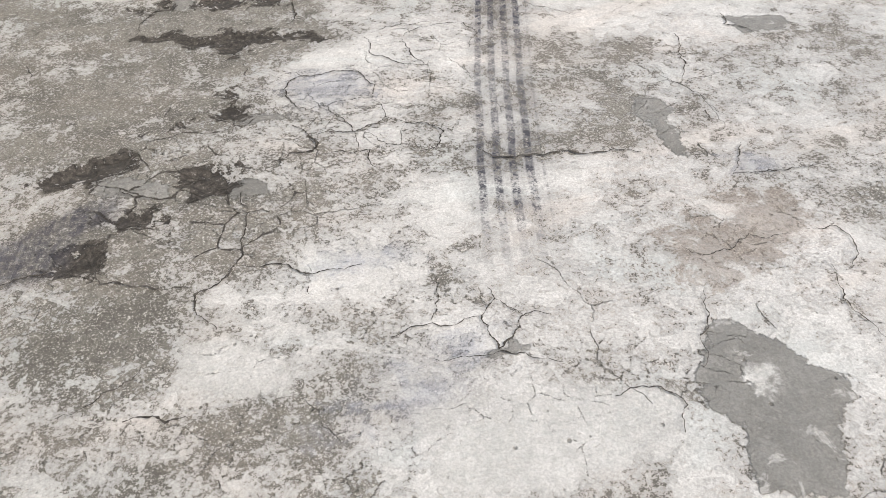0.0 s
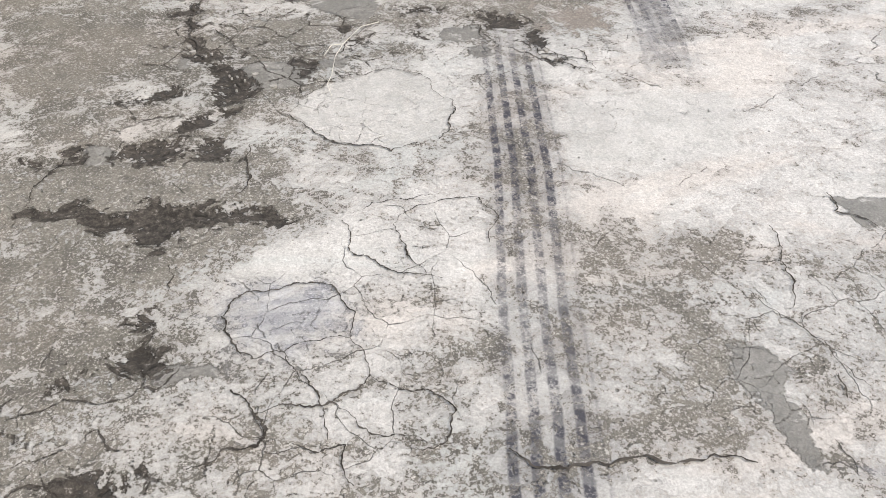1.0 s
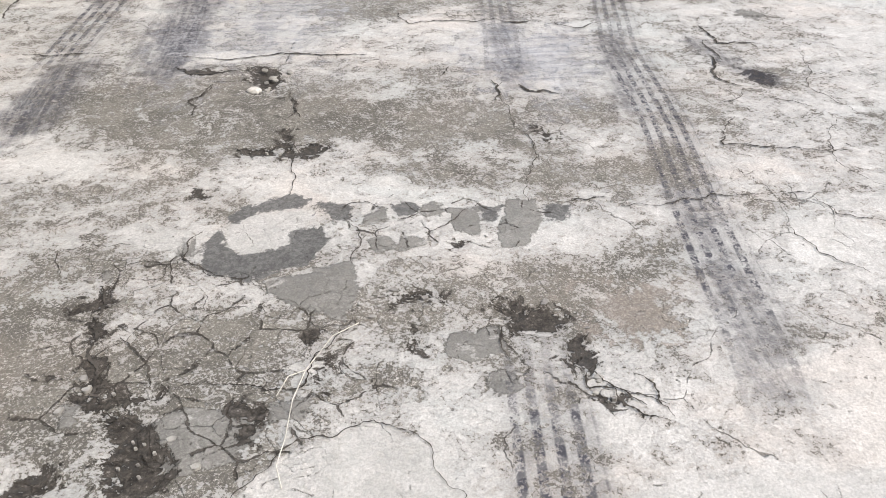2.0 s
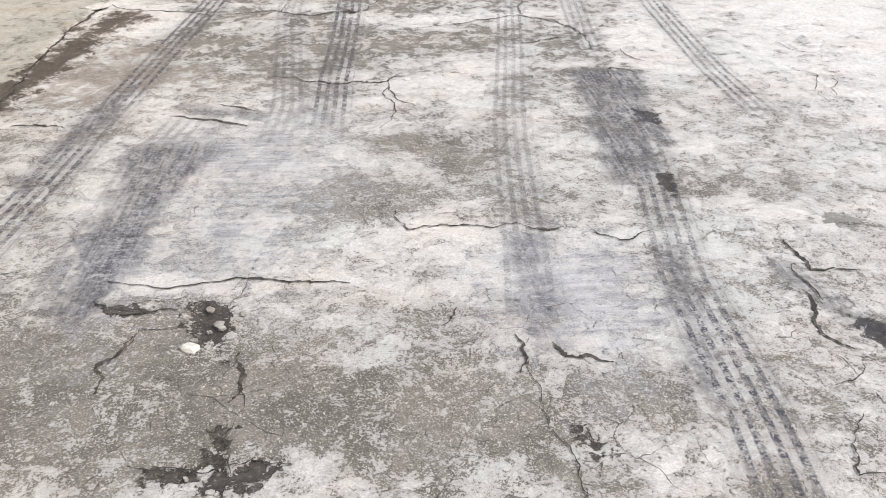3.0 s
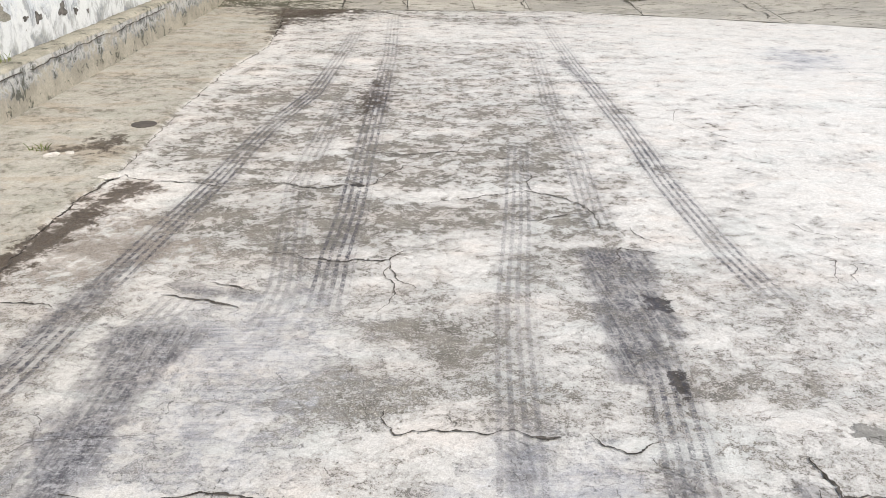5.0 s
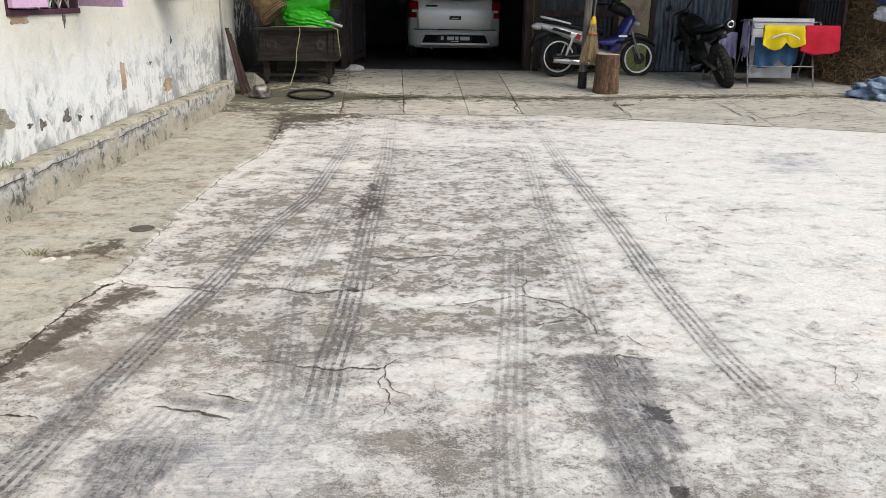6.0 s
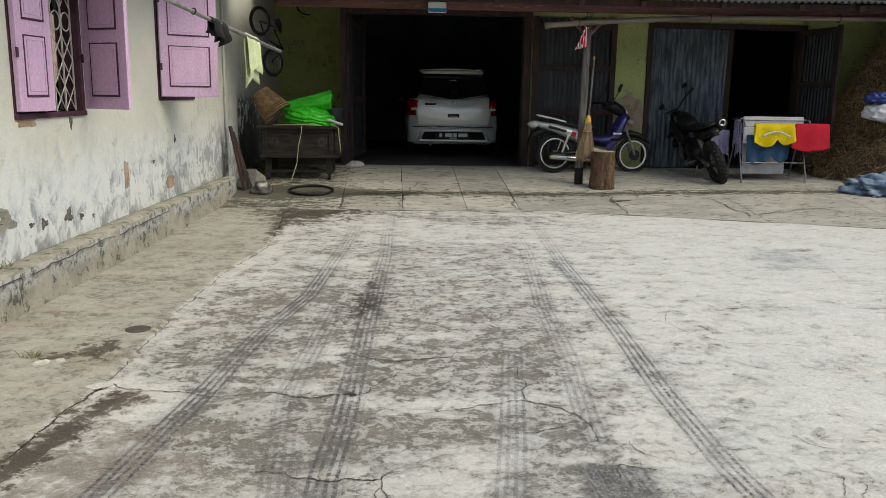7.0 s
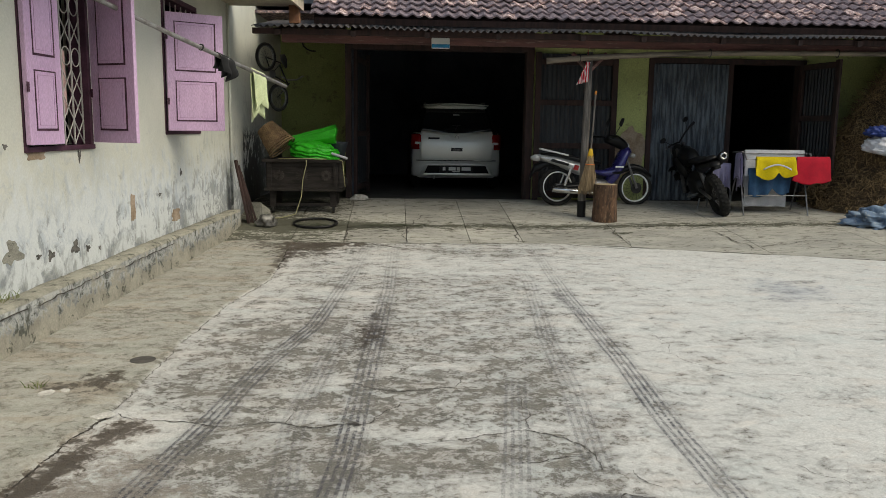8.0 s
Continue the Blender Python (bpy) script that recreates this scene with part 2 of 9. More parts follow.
    # hair cracks
    fine = calc(t, "ADD", attr(t, "fine").outputs["Fac"], calc(t, "MULTIPLY", calc(t, "SUBTRACT", n_mid, 0.52), 1.6))
    hair = calc(t, "MULTIPLY", step(t, plates("DISTANCE_TO_EDGE", 7.5), 0.002, 0.009, 1, 0), calc(t, "MULTIPLY", step(t, fine, 0.15, 0.5), step(t, n_flake, 0.40, 0.52, 0.1, 0.9)))
    wide_crack = calc(t, "MULTIPLY", step(t, plates("DISTANCE_TO_EDGE", 2.3), 0.001, 0.004, 1, 0), calc(t, "MULTIPLY", step(t, n_wide, 0.52, 0.58, 0.0, 0.8), step(t, n_flake, 0.42, 0.50)))
    hair = calc(t, "MAXIMUM", hair, wide_crack)
    hair = calc(t, "MAXIMUM", hair, calc(t, "MULTIPLY", split, 0.75))
    col = blend(t, calc(t, "MULTIPLY", hair, 0.8), col, (0.085, 0.078, 0.07))
    # crazed places: the skin has parted into small plates with dark gaps
    apart = calc(t, "ADD", attr(t, "crazed").outputs["Fac"], dev(n_mid, 1.6))
    gap = calc(t, "MULTIPLY", step(t, calc(t, "ADD", plates("DISTANCE_TO_EDGE", 10.0), dev(n_fine, 0.12)), 0.014, 0.030, 1, 0), step(t, apart, 0.48, 0.70))
    gap = calc(t, "MULTIPLY", gap, step(t, calc(t, "ADD", n_flake, calc(t, "MULTIPLY", n_mid, 0.5)), 0.70, 0.78))
    col = blend(t, calc(t, "MULTIPLY", gap, 0.88), col, (0.062, 0.054, 0.047))
    # pits
    pit = t.nodes.new("ShaderNodeTexVoronoi")
    pit.inputs["Scale"].default_value = 26.0
    t.links.new(pos, pit.inputs["Vector"])
    pits = calc(t, "MULTIPLY", step(t, pit.outputs["Distance"], 0.06, 0.11, 1, 0), step(t, n_flake, 0.5, 0.55))
    col = blend(t, calc(t, "MULTIPLY", pits, 0.6), col, (0.14, 0.125, 0.11))
    col = blend(t, 0.40, col, step(t, n_grain, 0.33, 0.67, 0.62, 1.3), "MULTIPLY")
    col = blend(t, 0.36, col, step(t, n_fine, 0.38, 0.62, 0.66, 1.22), "MULTIPLY")
    col = blend(t, 0.16, col, step(t, n_speck, 0.40, 0.60, 0.68, 1.22), "MULTIPLY")
    col = blend(t, 0.30, col, step(t, n_flake, 0.34, 0.66, 0.65, 1.25), "MULTIPLY")
    t.links.new(col, b.inputs["Base Color"])
    t.links.new(calc(t, "SUBTRACT", step(t, n_fine, 0.2, 0.8, 0.78, 0.95), calc(t, "MULTIPLY", m_wet, 0.4)), b.inputs["Roughness"])
    b.inputs["Specular IOR Level"].default_value = 0.25
    hgt = calc(t, "ADD", calc(t, "MULTIPLY", n_grain, calc(t, "ADD", calc(t, "MULTIPLY", weathered, 0.15), 0.05)), calc(t, "MULTIPLY", n_fine, calc(t, "ADD", calc(t, "MULTIPLY", weathered, 0.16), 0.14)))
    hgt = calc(t, "SUBTRACT", hgt, calc(t, "ADD", calc(t, "MULTIPLY", weathered, 0.40), calc(t, "MULTIPLY", step(t, w, -0.030, -0.005), 0.15)))
    hgt = calc(t, "SUBTRACT", hgt, calc(t, "MULTIPLY", hair, 0.7))
    hgt = calc(t, "SUBTRACT", hgt, calc(t, "MULTIPLY", m_mud, 0.8))
    hgt = calc(t, "SUBTRACT", hgt, calc(t, "MULTIPLY", gap, 0.9))
    hgt = calc(t, "SUBTRACT", hgt, calc(t, "MULTIPLY", pits, 0.6))
    hgt = calc(t, "ADD", hgt, calc(t, "MULTIPLY", m_patch, 0.4))
    bumped(t, b, hgt, 0.8, 0.010)
    return m


# ---- mesh helpers ----
def mesh_ob(name, bm, mat=None, smooth=False):
    me = bpy.data.meshes.new(name)
    bm.normal_update()
    bm.to_mesh(me)
    bm.free()
    if mat is not None:
        me.materials.append(mat)
    if smooth:
        me.shade_smooth()
    return new(name, me)


def part(name, bm, mat, parent, label="", smooth=False):
    ob = mesh_ob(name, bm, mat, smooth)
    ob.parent = parent
    if label:
        ob["label"] = label
    return ob


def thing(name, label, category, m=None, group="", kind=""):
    ob = new(name)
    ob.empty_display_size = 0.1
    if m is not None:
        ob.matrix_basis = m
    return tagged(ob, label, category, group, kind)


def box(x0, x1, y0, y1, z0, z1, bevel=0.0, bm=None, m=None):
    bm = bm or bmesh.new()
    mm = Matrix.Translation(((x0 + x1) / 2, (y0 + y1) / 2, (z0 + z1) / 2)) @ Matrix.Diagonal((x1 - x0, y1 - y0, z1 - z0, 1))
    r = bmesh.ops.create_cube(bm, size=1, matrix=(m @ mm) if m is not None else mm)
    if bevel:
        es = list({e for v in r["verts"] for e in v.link_edges})
        bmesh.ops.bevel(bm, geom=es, offset=bevel, segments=2, affect="EDGES", profile=0.6)
    return bm


def tube(pts, rad, seg=10, bm=None, caps=True):
    """A round bar along points; rad is one radius or one for each point."""
    bm = bm or bmesh.new()
    pts = [Vector(p) for p in pts]
    rads = rad if isinstance(rad, (list, tuple)) else [rad] * len(pts)
    rings = []
    side = None
    for i, p in enumerate(pts):
        d = (pts[min(i + 1, len(pts) - 1)] - pts[max(i - 1, 0)]).normalized()
        if side is None or abs(side.dot(d)) > 0.99:
            side = d.orthogonal()
        side = (side - d * side.dot(d)).normalized()
        up = d.cross(side)
        rings.append([bm.verts.new(p + (side * math.cos(a) + up * math.sin(a)) * rads[i]) for a in (2 * math.pi * k / seg for k in range(seg))])
    for a, b in zip(rings, rings[1:]):
        for k in range(seg):
            bm.faces.new((a[k], a[(k + 1) % seg], b[(k + 1) % seg], b[k]))
    if caps:
        bm.faces.new(rings[0][::-1])
        bm.faces.new(rings[-1])
    return bm


def ring(rad, thick, m=None, seg=32, sub=10, squash=1.0, bm=None):
    """A torus about local y, with its tube squashed along y."""
    bm = bm or bmesh.new()
    m = m if m is not None else Matrix()
    loops = []
    for i in range(seg):
        a = 2 * math.pi * i / seg
        loops.append([bm.verts.new(m @ Vector(((rad + thick * math.cos(c)) * math.cos(a), thick * squash * math.sin(c), (rad + thick * math.cos(c)) * math.sin(a)))) for c in (2 * math.pi * k / sub for k in range(sub))])
    for i in range(seg):
        p, q = loops[i], loops[(i + 1) % seg]
        for k in range(sub):
            bm.faces.new((p[k], p[(k + 1) % sub], q[(k + 1) % sub], q[k]))
    return bm


def disc(rad, depth, m=None, seg=20, bm=None, taper=1.0):
    """A cylinder about local y."""
    bm = bm or bmesh.new()
    mm = (m if m is not None else Matrix()) @ Matrix.Rotation(radians(90), 4, "X")
    bmesh.ops.create_cone(bm, cap_ends=True, segments=seg, radius1=rad, radius2=rad * taper, depth=depth, matrix=mm)
    return bm


def loft(sections, bm=None, caps=True):
    """A skin through closed sections with equal numbers of points."""
    bm = bm or bmesh.new()
    rows = [[bm.verts.new(p) for p in s] for s in sections]
    n = len(rows[0])
    for a, b in zip(rows, rows[1:]):
        for k in range(n):
            bm.faces.new((a[k], a[(k + 1) % n], b[(k + 1) % n], b[k]))
    if caps:
        bm.faces.new(rows[0][::-1])
        bm.faces.new(rows[-1])
    bmesh.ops.recalc_face_normals(bm, faces=bm.faces)
    return bm


def prism(outline, y0, y1, bm=None, bevel=0.0):
    """An outline in x and z, from y0 to y1."""
    bm = bm or bmesh.new()
    a = [bm.verts.new((x, y0, z)) for x, z in outline]
    b = [bm.verts.new((x, y1, z)) for x, z in outline]
    n = len(a)
    fs = [bm.faces.new(a), bm.faces.new(b[::-1])] + [bm.faces.new((a[k], b[k], b[(k + 1) % n], a[(k + 1) % n])) for k in range(n)]
    bmesh.ops.recalc_face_normals(bm, faces=fs)
    if bevel:
        bmesh.ops.bevel(bm, geom=list({e for f in fs[:2] for e in f.edges}), offset=bevel, segments=2, affect="EDGES")
    return bm


def sheet(fn, nu, nv, bm=None, thick=0.0):
    """A surface fn(u, v) for u, v in 0..1; with a thickness, both sides and a rim."""
    bm = bm or bmesh.new()
    g = [[bm.verts.new(fn(i / nu, j / nv)) for j in range(nv + 1)] for i in range(nu + 1)]
    fs = [bm.faces.new((g[i][j], g[i + 1][j], g[i + 1][j + 1], g[i][j + 1])) for i in range(nu) for j in range(nv)]
    if thick:
        bm.normal_update()
        bmesh.ops.solidify(bm, geom=fs, thickness=thick)
    return bm


# ---- ground: it falls gently towards the garage, then runs level ----
PSI = radians(3.4)


def fall(x, y):
    s = x * np.sin(PSI) + y * np.cos(PSI)
    bend = 0.086 * np.clip(3.5 - s, 0, 1.5) ** 2 / 3.0
    return bend + 0.086 * np.clip(2.0 - s, 0, 8.0)


def spread(lo, hi, near0, near1, fine, mid0, mid1, mid):
    a = np.arange(near0, near1, fine)
    b = np.concatenate([np.arange(mid0, near0, mid), a, np.arange(near1, mid1, mid)])
    out0 = mid0 - np.geomspace(mid * 2, mid0 - lo, 22)[::-1]
    out1 = mid1 + np.geomspace(mid, hi - mid1, 22)
    return np.concatenate([out0, b, out1])


GX = spread(-150, 150, -1.65, 1.75, 0.012, -2.7, 6.5, 0.03)
GY = spread(-150, 180, -2.3, 2.9, 0.012, -3.2, 10.6, 0.03)
X, Y = np.meshgrid(GX, GY, indexing="ij")
FIELD = {k: np.zeros_like(X) for k in ("grime", "pale", "brown", "blue", "patch", "mud", "wet", "ring", "fine", "track", "strip", "cast", "crazed", "sunk")}
random.seed(4)


def blob(kind, x, y, rx, ry, turn=0, amount=1.0):
    """An uneven round area of one kind of wear; the field is 0.5 at its rim."""
    a = radians(turn)
    u = ((X - x) * math.cos(a) + (Y - y) * math.sin(a)) / rx
    v = (-(X - x) * math.sin(a) + (Y - y) * math.cos(a)) / ry
    th = np.arctan2(v, u)
    p = [random.uniform(0, 6.28) for _ in range(3)]
    wob = 1 + 0.13 * np.sin(2 * th + p[0]) + 0.10 * np.sin(3 * th + p[1]) + 0.07 * np.sin(5 * th + p[2])
    d = np.hypot(u, v) / wob
    if kind == "smear":
        FIELD["track"] = np.maximum(FIELD["track"], np.clip(1 - d, 0, 1) * 1.0 * amount)
        return
    f = np.clip(1.0 - 0.5 * d, 0, 1)
    if kind in ("grime", "pale", "fine"):
        FIELD[kind] = np.maximum(FIELD[kind], np.clip((1.35 - d) / 0.7, 0, 1) * amount)
    else:
        FIELD[kind] = np.maximum(FIELD[kind], f * (0.55 + 0.45 * amount))
    if kind == "mud":
        FIELD["sunk"] = np.maximum(FIELD["sunk"], np.clip(1.1 - d, 0, 1) * amount)


RIM = {"grime": 0.09, "pale": 0.06, "fine": 0.10, "brown": 0.08, "blue": 0.08, "track": 0.06, "wet": 0.10}


def area(kind, amount, points):
    """One kind of wear inside an outline; the field is 0.5 at the rim and fades over a few centimetres."""
    rim = RIM.get(kind, 0.04)
    xs, ys = [p[0] for p in points], [p[1] for p in points]
    i0, i1 = np.searchsorted(GX, (min(xs) - 2 * rim, max(xs) + 2 * rim))
    j0, j1 = np.searchsorted(GY, (min(ys) - 2 * rim, max(ys) + 2 * rim))
    at = (slice(i0, i1), slice(j0, j1))
    gx, gy = X[at], Y[at]
    best, inside = np.full_like(gx, 9.0), np.zeros(gx.shape, bool)
    for (x0, y0), (x1, y1) in zip(points, points[1:] + points[:1]):
        dx, dy = x1 - x0, y1 - y0
        c = np.clip(((gx - x0) * dx + (gy - y0) * dy) / max(dx * dx + dy * dy, 1e-9), 0, 1)
        best = np.minimum(best, np.hypot(gx - x0 - c * dx, gy - y0 - c * dy))
        if abs(dy) > 1e-9:
            inside ^= ((y0 > gy) != (y1 > gy)) & (gx < x0 + (gy - y0) * dx / dy)
    d = np.where(inside, best, -best)
    FIELD[kind][at] = np.maximum(FIELD[kind][at], np.clip(0.5 + 0.5 * d / rim, 0, 1) * amount)
    if kind == "mud":
        FIELD["sunk"][at] = np.maximum(FIELD["sunk"][at], np.clip(d / 0.025 + 0.3, 0, 1) * amount)


def line_fields(points):
    """Offset across, length along and nearness for a line through points."""
    best, uu, vv = np.full_like(X, 9.0), np.zeros_like(X), np.zeros_like(X)
    run = 0.0
    for (x0, y0), (x1, y1) in zip(points, points[1:]):
        L = math.hypot(x1 - x0, y1 - y0)
        dx, dy = (x1 - x0) / L, (y1 - y0) / L
        along = (X - x0) * dx + (Y - y0) * dy
        c = np.clip(along, 0, L)
        d = np.hypot(X - x0 - c * dx, Y - y0 - c * dy)
        across = (X - x0) * dy - (Y - y0) * dx
        hit = d < best
        best, uu, vv = np.where(hit, d, best), np.where(hit, across, uu), np.where(hit, run + c, vv)
        run += L
    return best, uu, vv, run


def smear(wide, amount, points):
    """A soft band of rubber dust along a line."""
    d = line_fields(points)[0]
    FIELD["track"] = np.maximum(FIELD["track"], np.clip(1.25 - d / wide, 0, 1) * amount)


TYRES = {k: np.zeros((*X.shape, 3)) for k in ("tyre_a", "tyre_b", "tyre_c")}


def tyre(slot, strength, points, fade=0.25, wide=1.0, start=None):
    d, u, v, run = line_fields(points)
    s = strength * np.clip((0.15 - d) / 0.03, 0, 1)
    s *= np.clip(v / fade, 0, 1) if start is None else 1.0
    s *= np.clip((run - v) / fade + 0.05, 0, 1)
    s *= 0.8 + 0.2 * np.sin(v * 2.3 + points[0][0] * 9) * np.sin(v * 5.1 + 1.0)
    s *= np.clip((10.0 - Y) / 4.0, 0.3, 1)
    arr = TYRES[slot]
    hit = s > arr[..., 2]
    for i, val in enumerate((u / wide, v, s)):
        arr[..., i] = np.where(hit, val, arr[..., i])


CRACKS = []


def crack(mm, points):
    CRACKS.append((mm, points))


tyre("tyre_a", 0.95, [(-0.07, -1.66), (-0.04, -1.31), (0.0, -0.95), (0.06, -0.52), (0.10, -0.05), (0.12, 0.12)])
tyre("tyre_b", 0.9, [(0.49, -0.22), (0.54, 0.02), (0.58, 0.37), (0.66, 0.95), (0.70, 1.5), (0.81, 2.05), (0.95, 2.9)])
tyre("tyre_a", 0.55, [(0.90, 3.2), (0.93, 3.6), (1.03, 4.5), (1.09, 5.57), (1.3, 7.6), (1.4, 9.9)], 0.3)
tyre("tyre_b", 1.0, [(1.42, 2.5), (1.39, 3.1), (1.41, 3.97), (1.48, 5.1), (1.5, 5.9), (1.54, 7.1), (1.64, 8.6), (1.75, 10.2)], 0.4)
tyre("tyre_c", 0.9, [(-0.26, 2.45), (-0.25, 3.1), (-0.21, 3.6), (-0.18, 4.4), (-0.13, 5.58), (-0.05, 7.4), (-0.02, 9.9)], 0.3)
tyre("tyre_a", 0.95, [(-1.2, 1.4), (-1.14, 2.1), (-1.1, 2.67), (-1.02, 3.33), (-0.91, 4.1), (-0.8, 5.0), (-0.6, 5.9), (-0.45, 7.9), (-0.35, 10.0)], 0.3)
tyre("tyre_b", 0.4, [(-0.88, 1.2), (-0.87, 1.86), (-0.86, 2.27), (-0.77, 2.75)], 0.15, 1.1)
tyre("tyre_b", 0.55, [(0.25, 1.15), (0.31, 1.63), (0.34, 1.9), (0.42, 2.6), (0.55, 3.4), (0.75, 4.8)], 0.3)
tyre("tyre_b", 0.5, [(-0.45, 2.3), (-0.42, 2.8), (-0.5, 4.0), (-0.35, 6.0)], 0.4)
blob("blue", -0.44, -0.93, 0.08, 0.07, -11, 1.0)
blob("blue", -0.39, -1.56, 0.07, 0.04, -4, 0.8)
blob("blue", -0.27, -1.87, 0.14, 0.07, 18, 0.5)
blob("fine", -0.23, -0.85, 0.14, 0.15, -6, 1.0)
blob("fine", -0.37, -1.12, 0.16, 0.14, -7, 1.0)
blob("fine", 0.46, -1.06, 0.20, 0.16, -9, 0.6)
blob("fine", -0.82, -1.4, 0.21, 0.11, -7, 0.7)
blob("blue", -0.46, -0.92, 0.09, 0.06, -3, 1)
blob("blue", 0.41, 1.45, 0.15, 0.25, -4, 0.8)
blob("blue", -0.53, 1.81, 0.24, 0.31, -5, 0.35)
blob("fine", 0.36, 0.92, 0.18, 0.15, -5, 0.7)
blob("fine", -0.74, 0.19, 0.06, 0.17, -5, 0.9)
blob("fine", 0.78, 0.47, 0.18, 0.20, -5, 0.6)
blob("fine", -0.43, 1.09, 0.30, 0.19, -5, 0.4)
blob("smear", 0.92, 2.48, 0.08, 0.22, -4, 0.9)
blob("brown", -1.23, 3.16, 0.32, 0.38, 52, 0.7)
blob("grime", -0.26, 3.43, 0.83, 0.34, -2, 0.9)
blob("grime", -0.86, 4.53, 0.75, 0.42, -2, 0.7)
blob("grime", 0.33, 4.49, 0.80, 0.32, -2, 0.8)
blob("pale", 0.23, 3.21, 0.34, 0.16, -3, 0.8)
blob("blue", -0.5, 2.29, 0.27, 0.49, -2, 0.45)
blob("blue", -0.8, 1.7, 0.13, 0.30, -2, 0.5)
blob("blue", 0.35, 1.51, 0.18, 0.25, -3, 0.6)
blob("wet", -1.15, 9.80, 0.42, 0.50, 33, 1)
blob("wet", -0.72, 10.08, 0.55, 0.20, 0, 1)
blob("wet", -1.25, 9.12, 0.09, 0.64, 0, 1)
blob("grime", 0.0, 5.58, 1.31, 0.46, -0, 0.5)
blob("grime", -0.46, 5.03, 0.89, 0.50, -1, 0.6)
blob("grime", 0.19, 4.19, 1.00, 0.35, -1, 0.6)
blob("pale", 2.24, 5.56, 0.92, 2.00, -0, 0.6)
blob("pale", 1.23, 8.62, 1.62, 0.81, 1, 0.5)
blob("blue", 3.73, 7.28, 0.33, 0.41, 1, 0.8)
blob("brown", -2.0, 7.76, 0.64, 0.74, 0, 0.6)
blob("grime", 0.95, 5.02, 0.18, 0.38, 0, 0.5)
blob("wet", -0.2, 5.73, 0.11, 0.42, 0, 0.4)
blob("mud", -0.19, 3.94, 0.04, 0.02, 0, 0.6)
crack(4.8, [(1.94, 3.58), (1.98, 3.55)])
crack(4.8, [(1.81, 3.41), (1.97, 3.2)])
crack(4.8, [(-1.47, 5.51), (-1.15, 5.48), (-0.85, 5.52), (-0.54, 5.49), (-0.23, 5.43)])
crack(4.8, [(0.39, 5.34), (0.56, 5.18), (0.84, 5.02), (1.07, 4.89)])
crack(6.0, [(-1.66, 4.55), (-1.71, 4.93), (-1.71, 5.33)])
crack(4.8, [(-1.78, 3.64), (-1.74, 3.77), (-1.76, 4.03)])
crack(4.8, [(-0.55, 7.78), (-0.33, 7.87)])
crack(4.8, [(1.88, 5.72), (2.11, 4.76), (2.81, 4.33)])
crack(4.8, [(3.88, 7.15), (3.87, 6.56), (3.93, 6.42)])
blob("blue", 0.49, -1.35, 0.06, 0.03, -10, 0.9)
blob("blue", 0.4, 1.43, 0.13, 0.23, -5, 0.8)
blob("brown", -1.67, 4.46, 0.16, 0.19, -2, 0.9)
blob("wet", -1.67, 4.56, 0.08, 0.10, -4, 0.5)
blob("wet", -1.86, 4.52, 0.09, 0.07, 8, 0.8)
blob("wet", -1.70, 4.66, 0.09, 0.10, 50, 0.7)
blob("brown", -1.88, 4.55, 0.20, 0.16, 0, 0.9)
blob("pale", -1.55, 4.28, 0.05, 0.08, 0, 1)
blob("pale", -1.21, 3.9, 0.20, 0.19, 54, 0.8)
blob("grime", -0.4, 3.37, 0.30, 0.15, -2, 0.9)
blob("grime", -0.5, 3.18, 0.35, 0.10, -2, 0.7)
blob("grime", -0.42, 4.51, 0.38, 0.27, -2, 0.8)
blob("grime", 0.05, 3.48, 0.23, 0.11, -2, 0.9)
blob("grime", 0.41, 3.54, 0.29, 0.13, -2, 0.9)
blob("pale", 0.12, 3.01, 0.16, 0.18, -4, 1)
blob("pale", 0.38, 3.24, 0.22, 0.09, -3, 1)
blob("pale", 0.6, 3.39, 0.15, 0.07, -2, 1)
blob("pale", 1.41, 3.43, 0.47, 0.45, -2, 0.6)
blob("grime", -0.79, 5.58, 0.48, 0.61, 72, 0.7)
blob("grime", -0.46, 4.69, 0.37, 0.24, -1, 0.8)
blob("grime", -0.04, 5.73, 0.17, 0.99, 0, 0.6)
blob("grime", 0.27, 3.66, 0.32, 0.14, -1, 1)
blob("pale", 0.34, 3.79, 0.36, 0.08, -1, 1)
blob("pale", -0.57, 4.48, 0.16, 0.14, -2, 0.8)
blob("grime", -0.83, 3.68, 0.21, 0.14, -1, 0.9)
blob("pale", -0.71, 3.75, 0.16, 0.08, -2, 0.8)
blob("grime", 0.59, 4.47, 0.29, 0.16, -1, 0.8)
blob("grime", 0.51, 5.02, 0.40, 0.15, -1, 0.7)
blob("pale", 0.01, 4.91, 0.21, 0.12, -1, 0.7)
blob("grime", 0.27, 6.25, 0.90, 0.19, 0, 0.5)
blob("pale", -0.5, 7.11, 0.30, 0.24, 0, 0.7)
blob("grime", 0.68, 4.02, 0.18, 0.16, -2, 0.6)
blob("grime", 1.01, 5.57, 0.12, 0.47, 0, 0.5)
blob("pale", 1.12, 4.36, 0.19, 0.40, 0, 0.7)
blob("grime", 2.57, 5.56, 0.38, 0.17, 0, 0.5)
blob("grime", 1.86, 4.77, 0.22, 0.12, -1, 0.4)
blob("grime", 3.68, 7.41, 0.28, 0.27, 0, 0.7)
blob("grime", -1.75, 6.25, 0.51, 0.23, 0, 0.4)
blob("grime", -2.22, 5.31, 0.22, 0.17, 0, 0.5)
blob("brown", -2.44, 7.61, 0.31, 0.29, 1, 0.6)
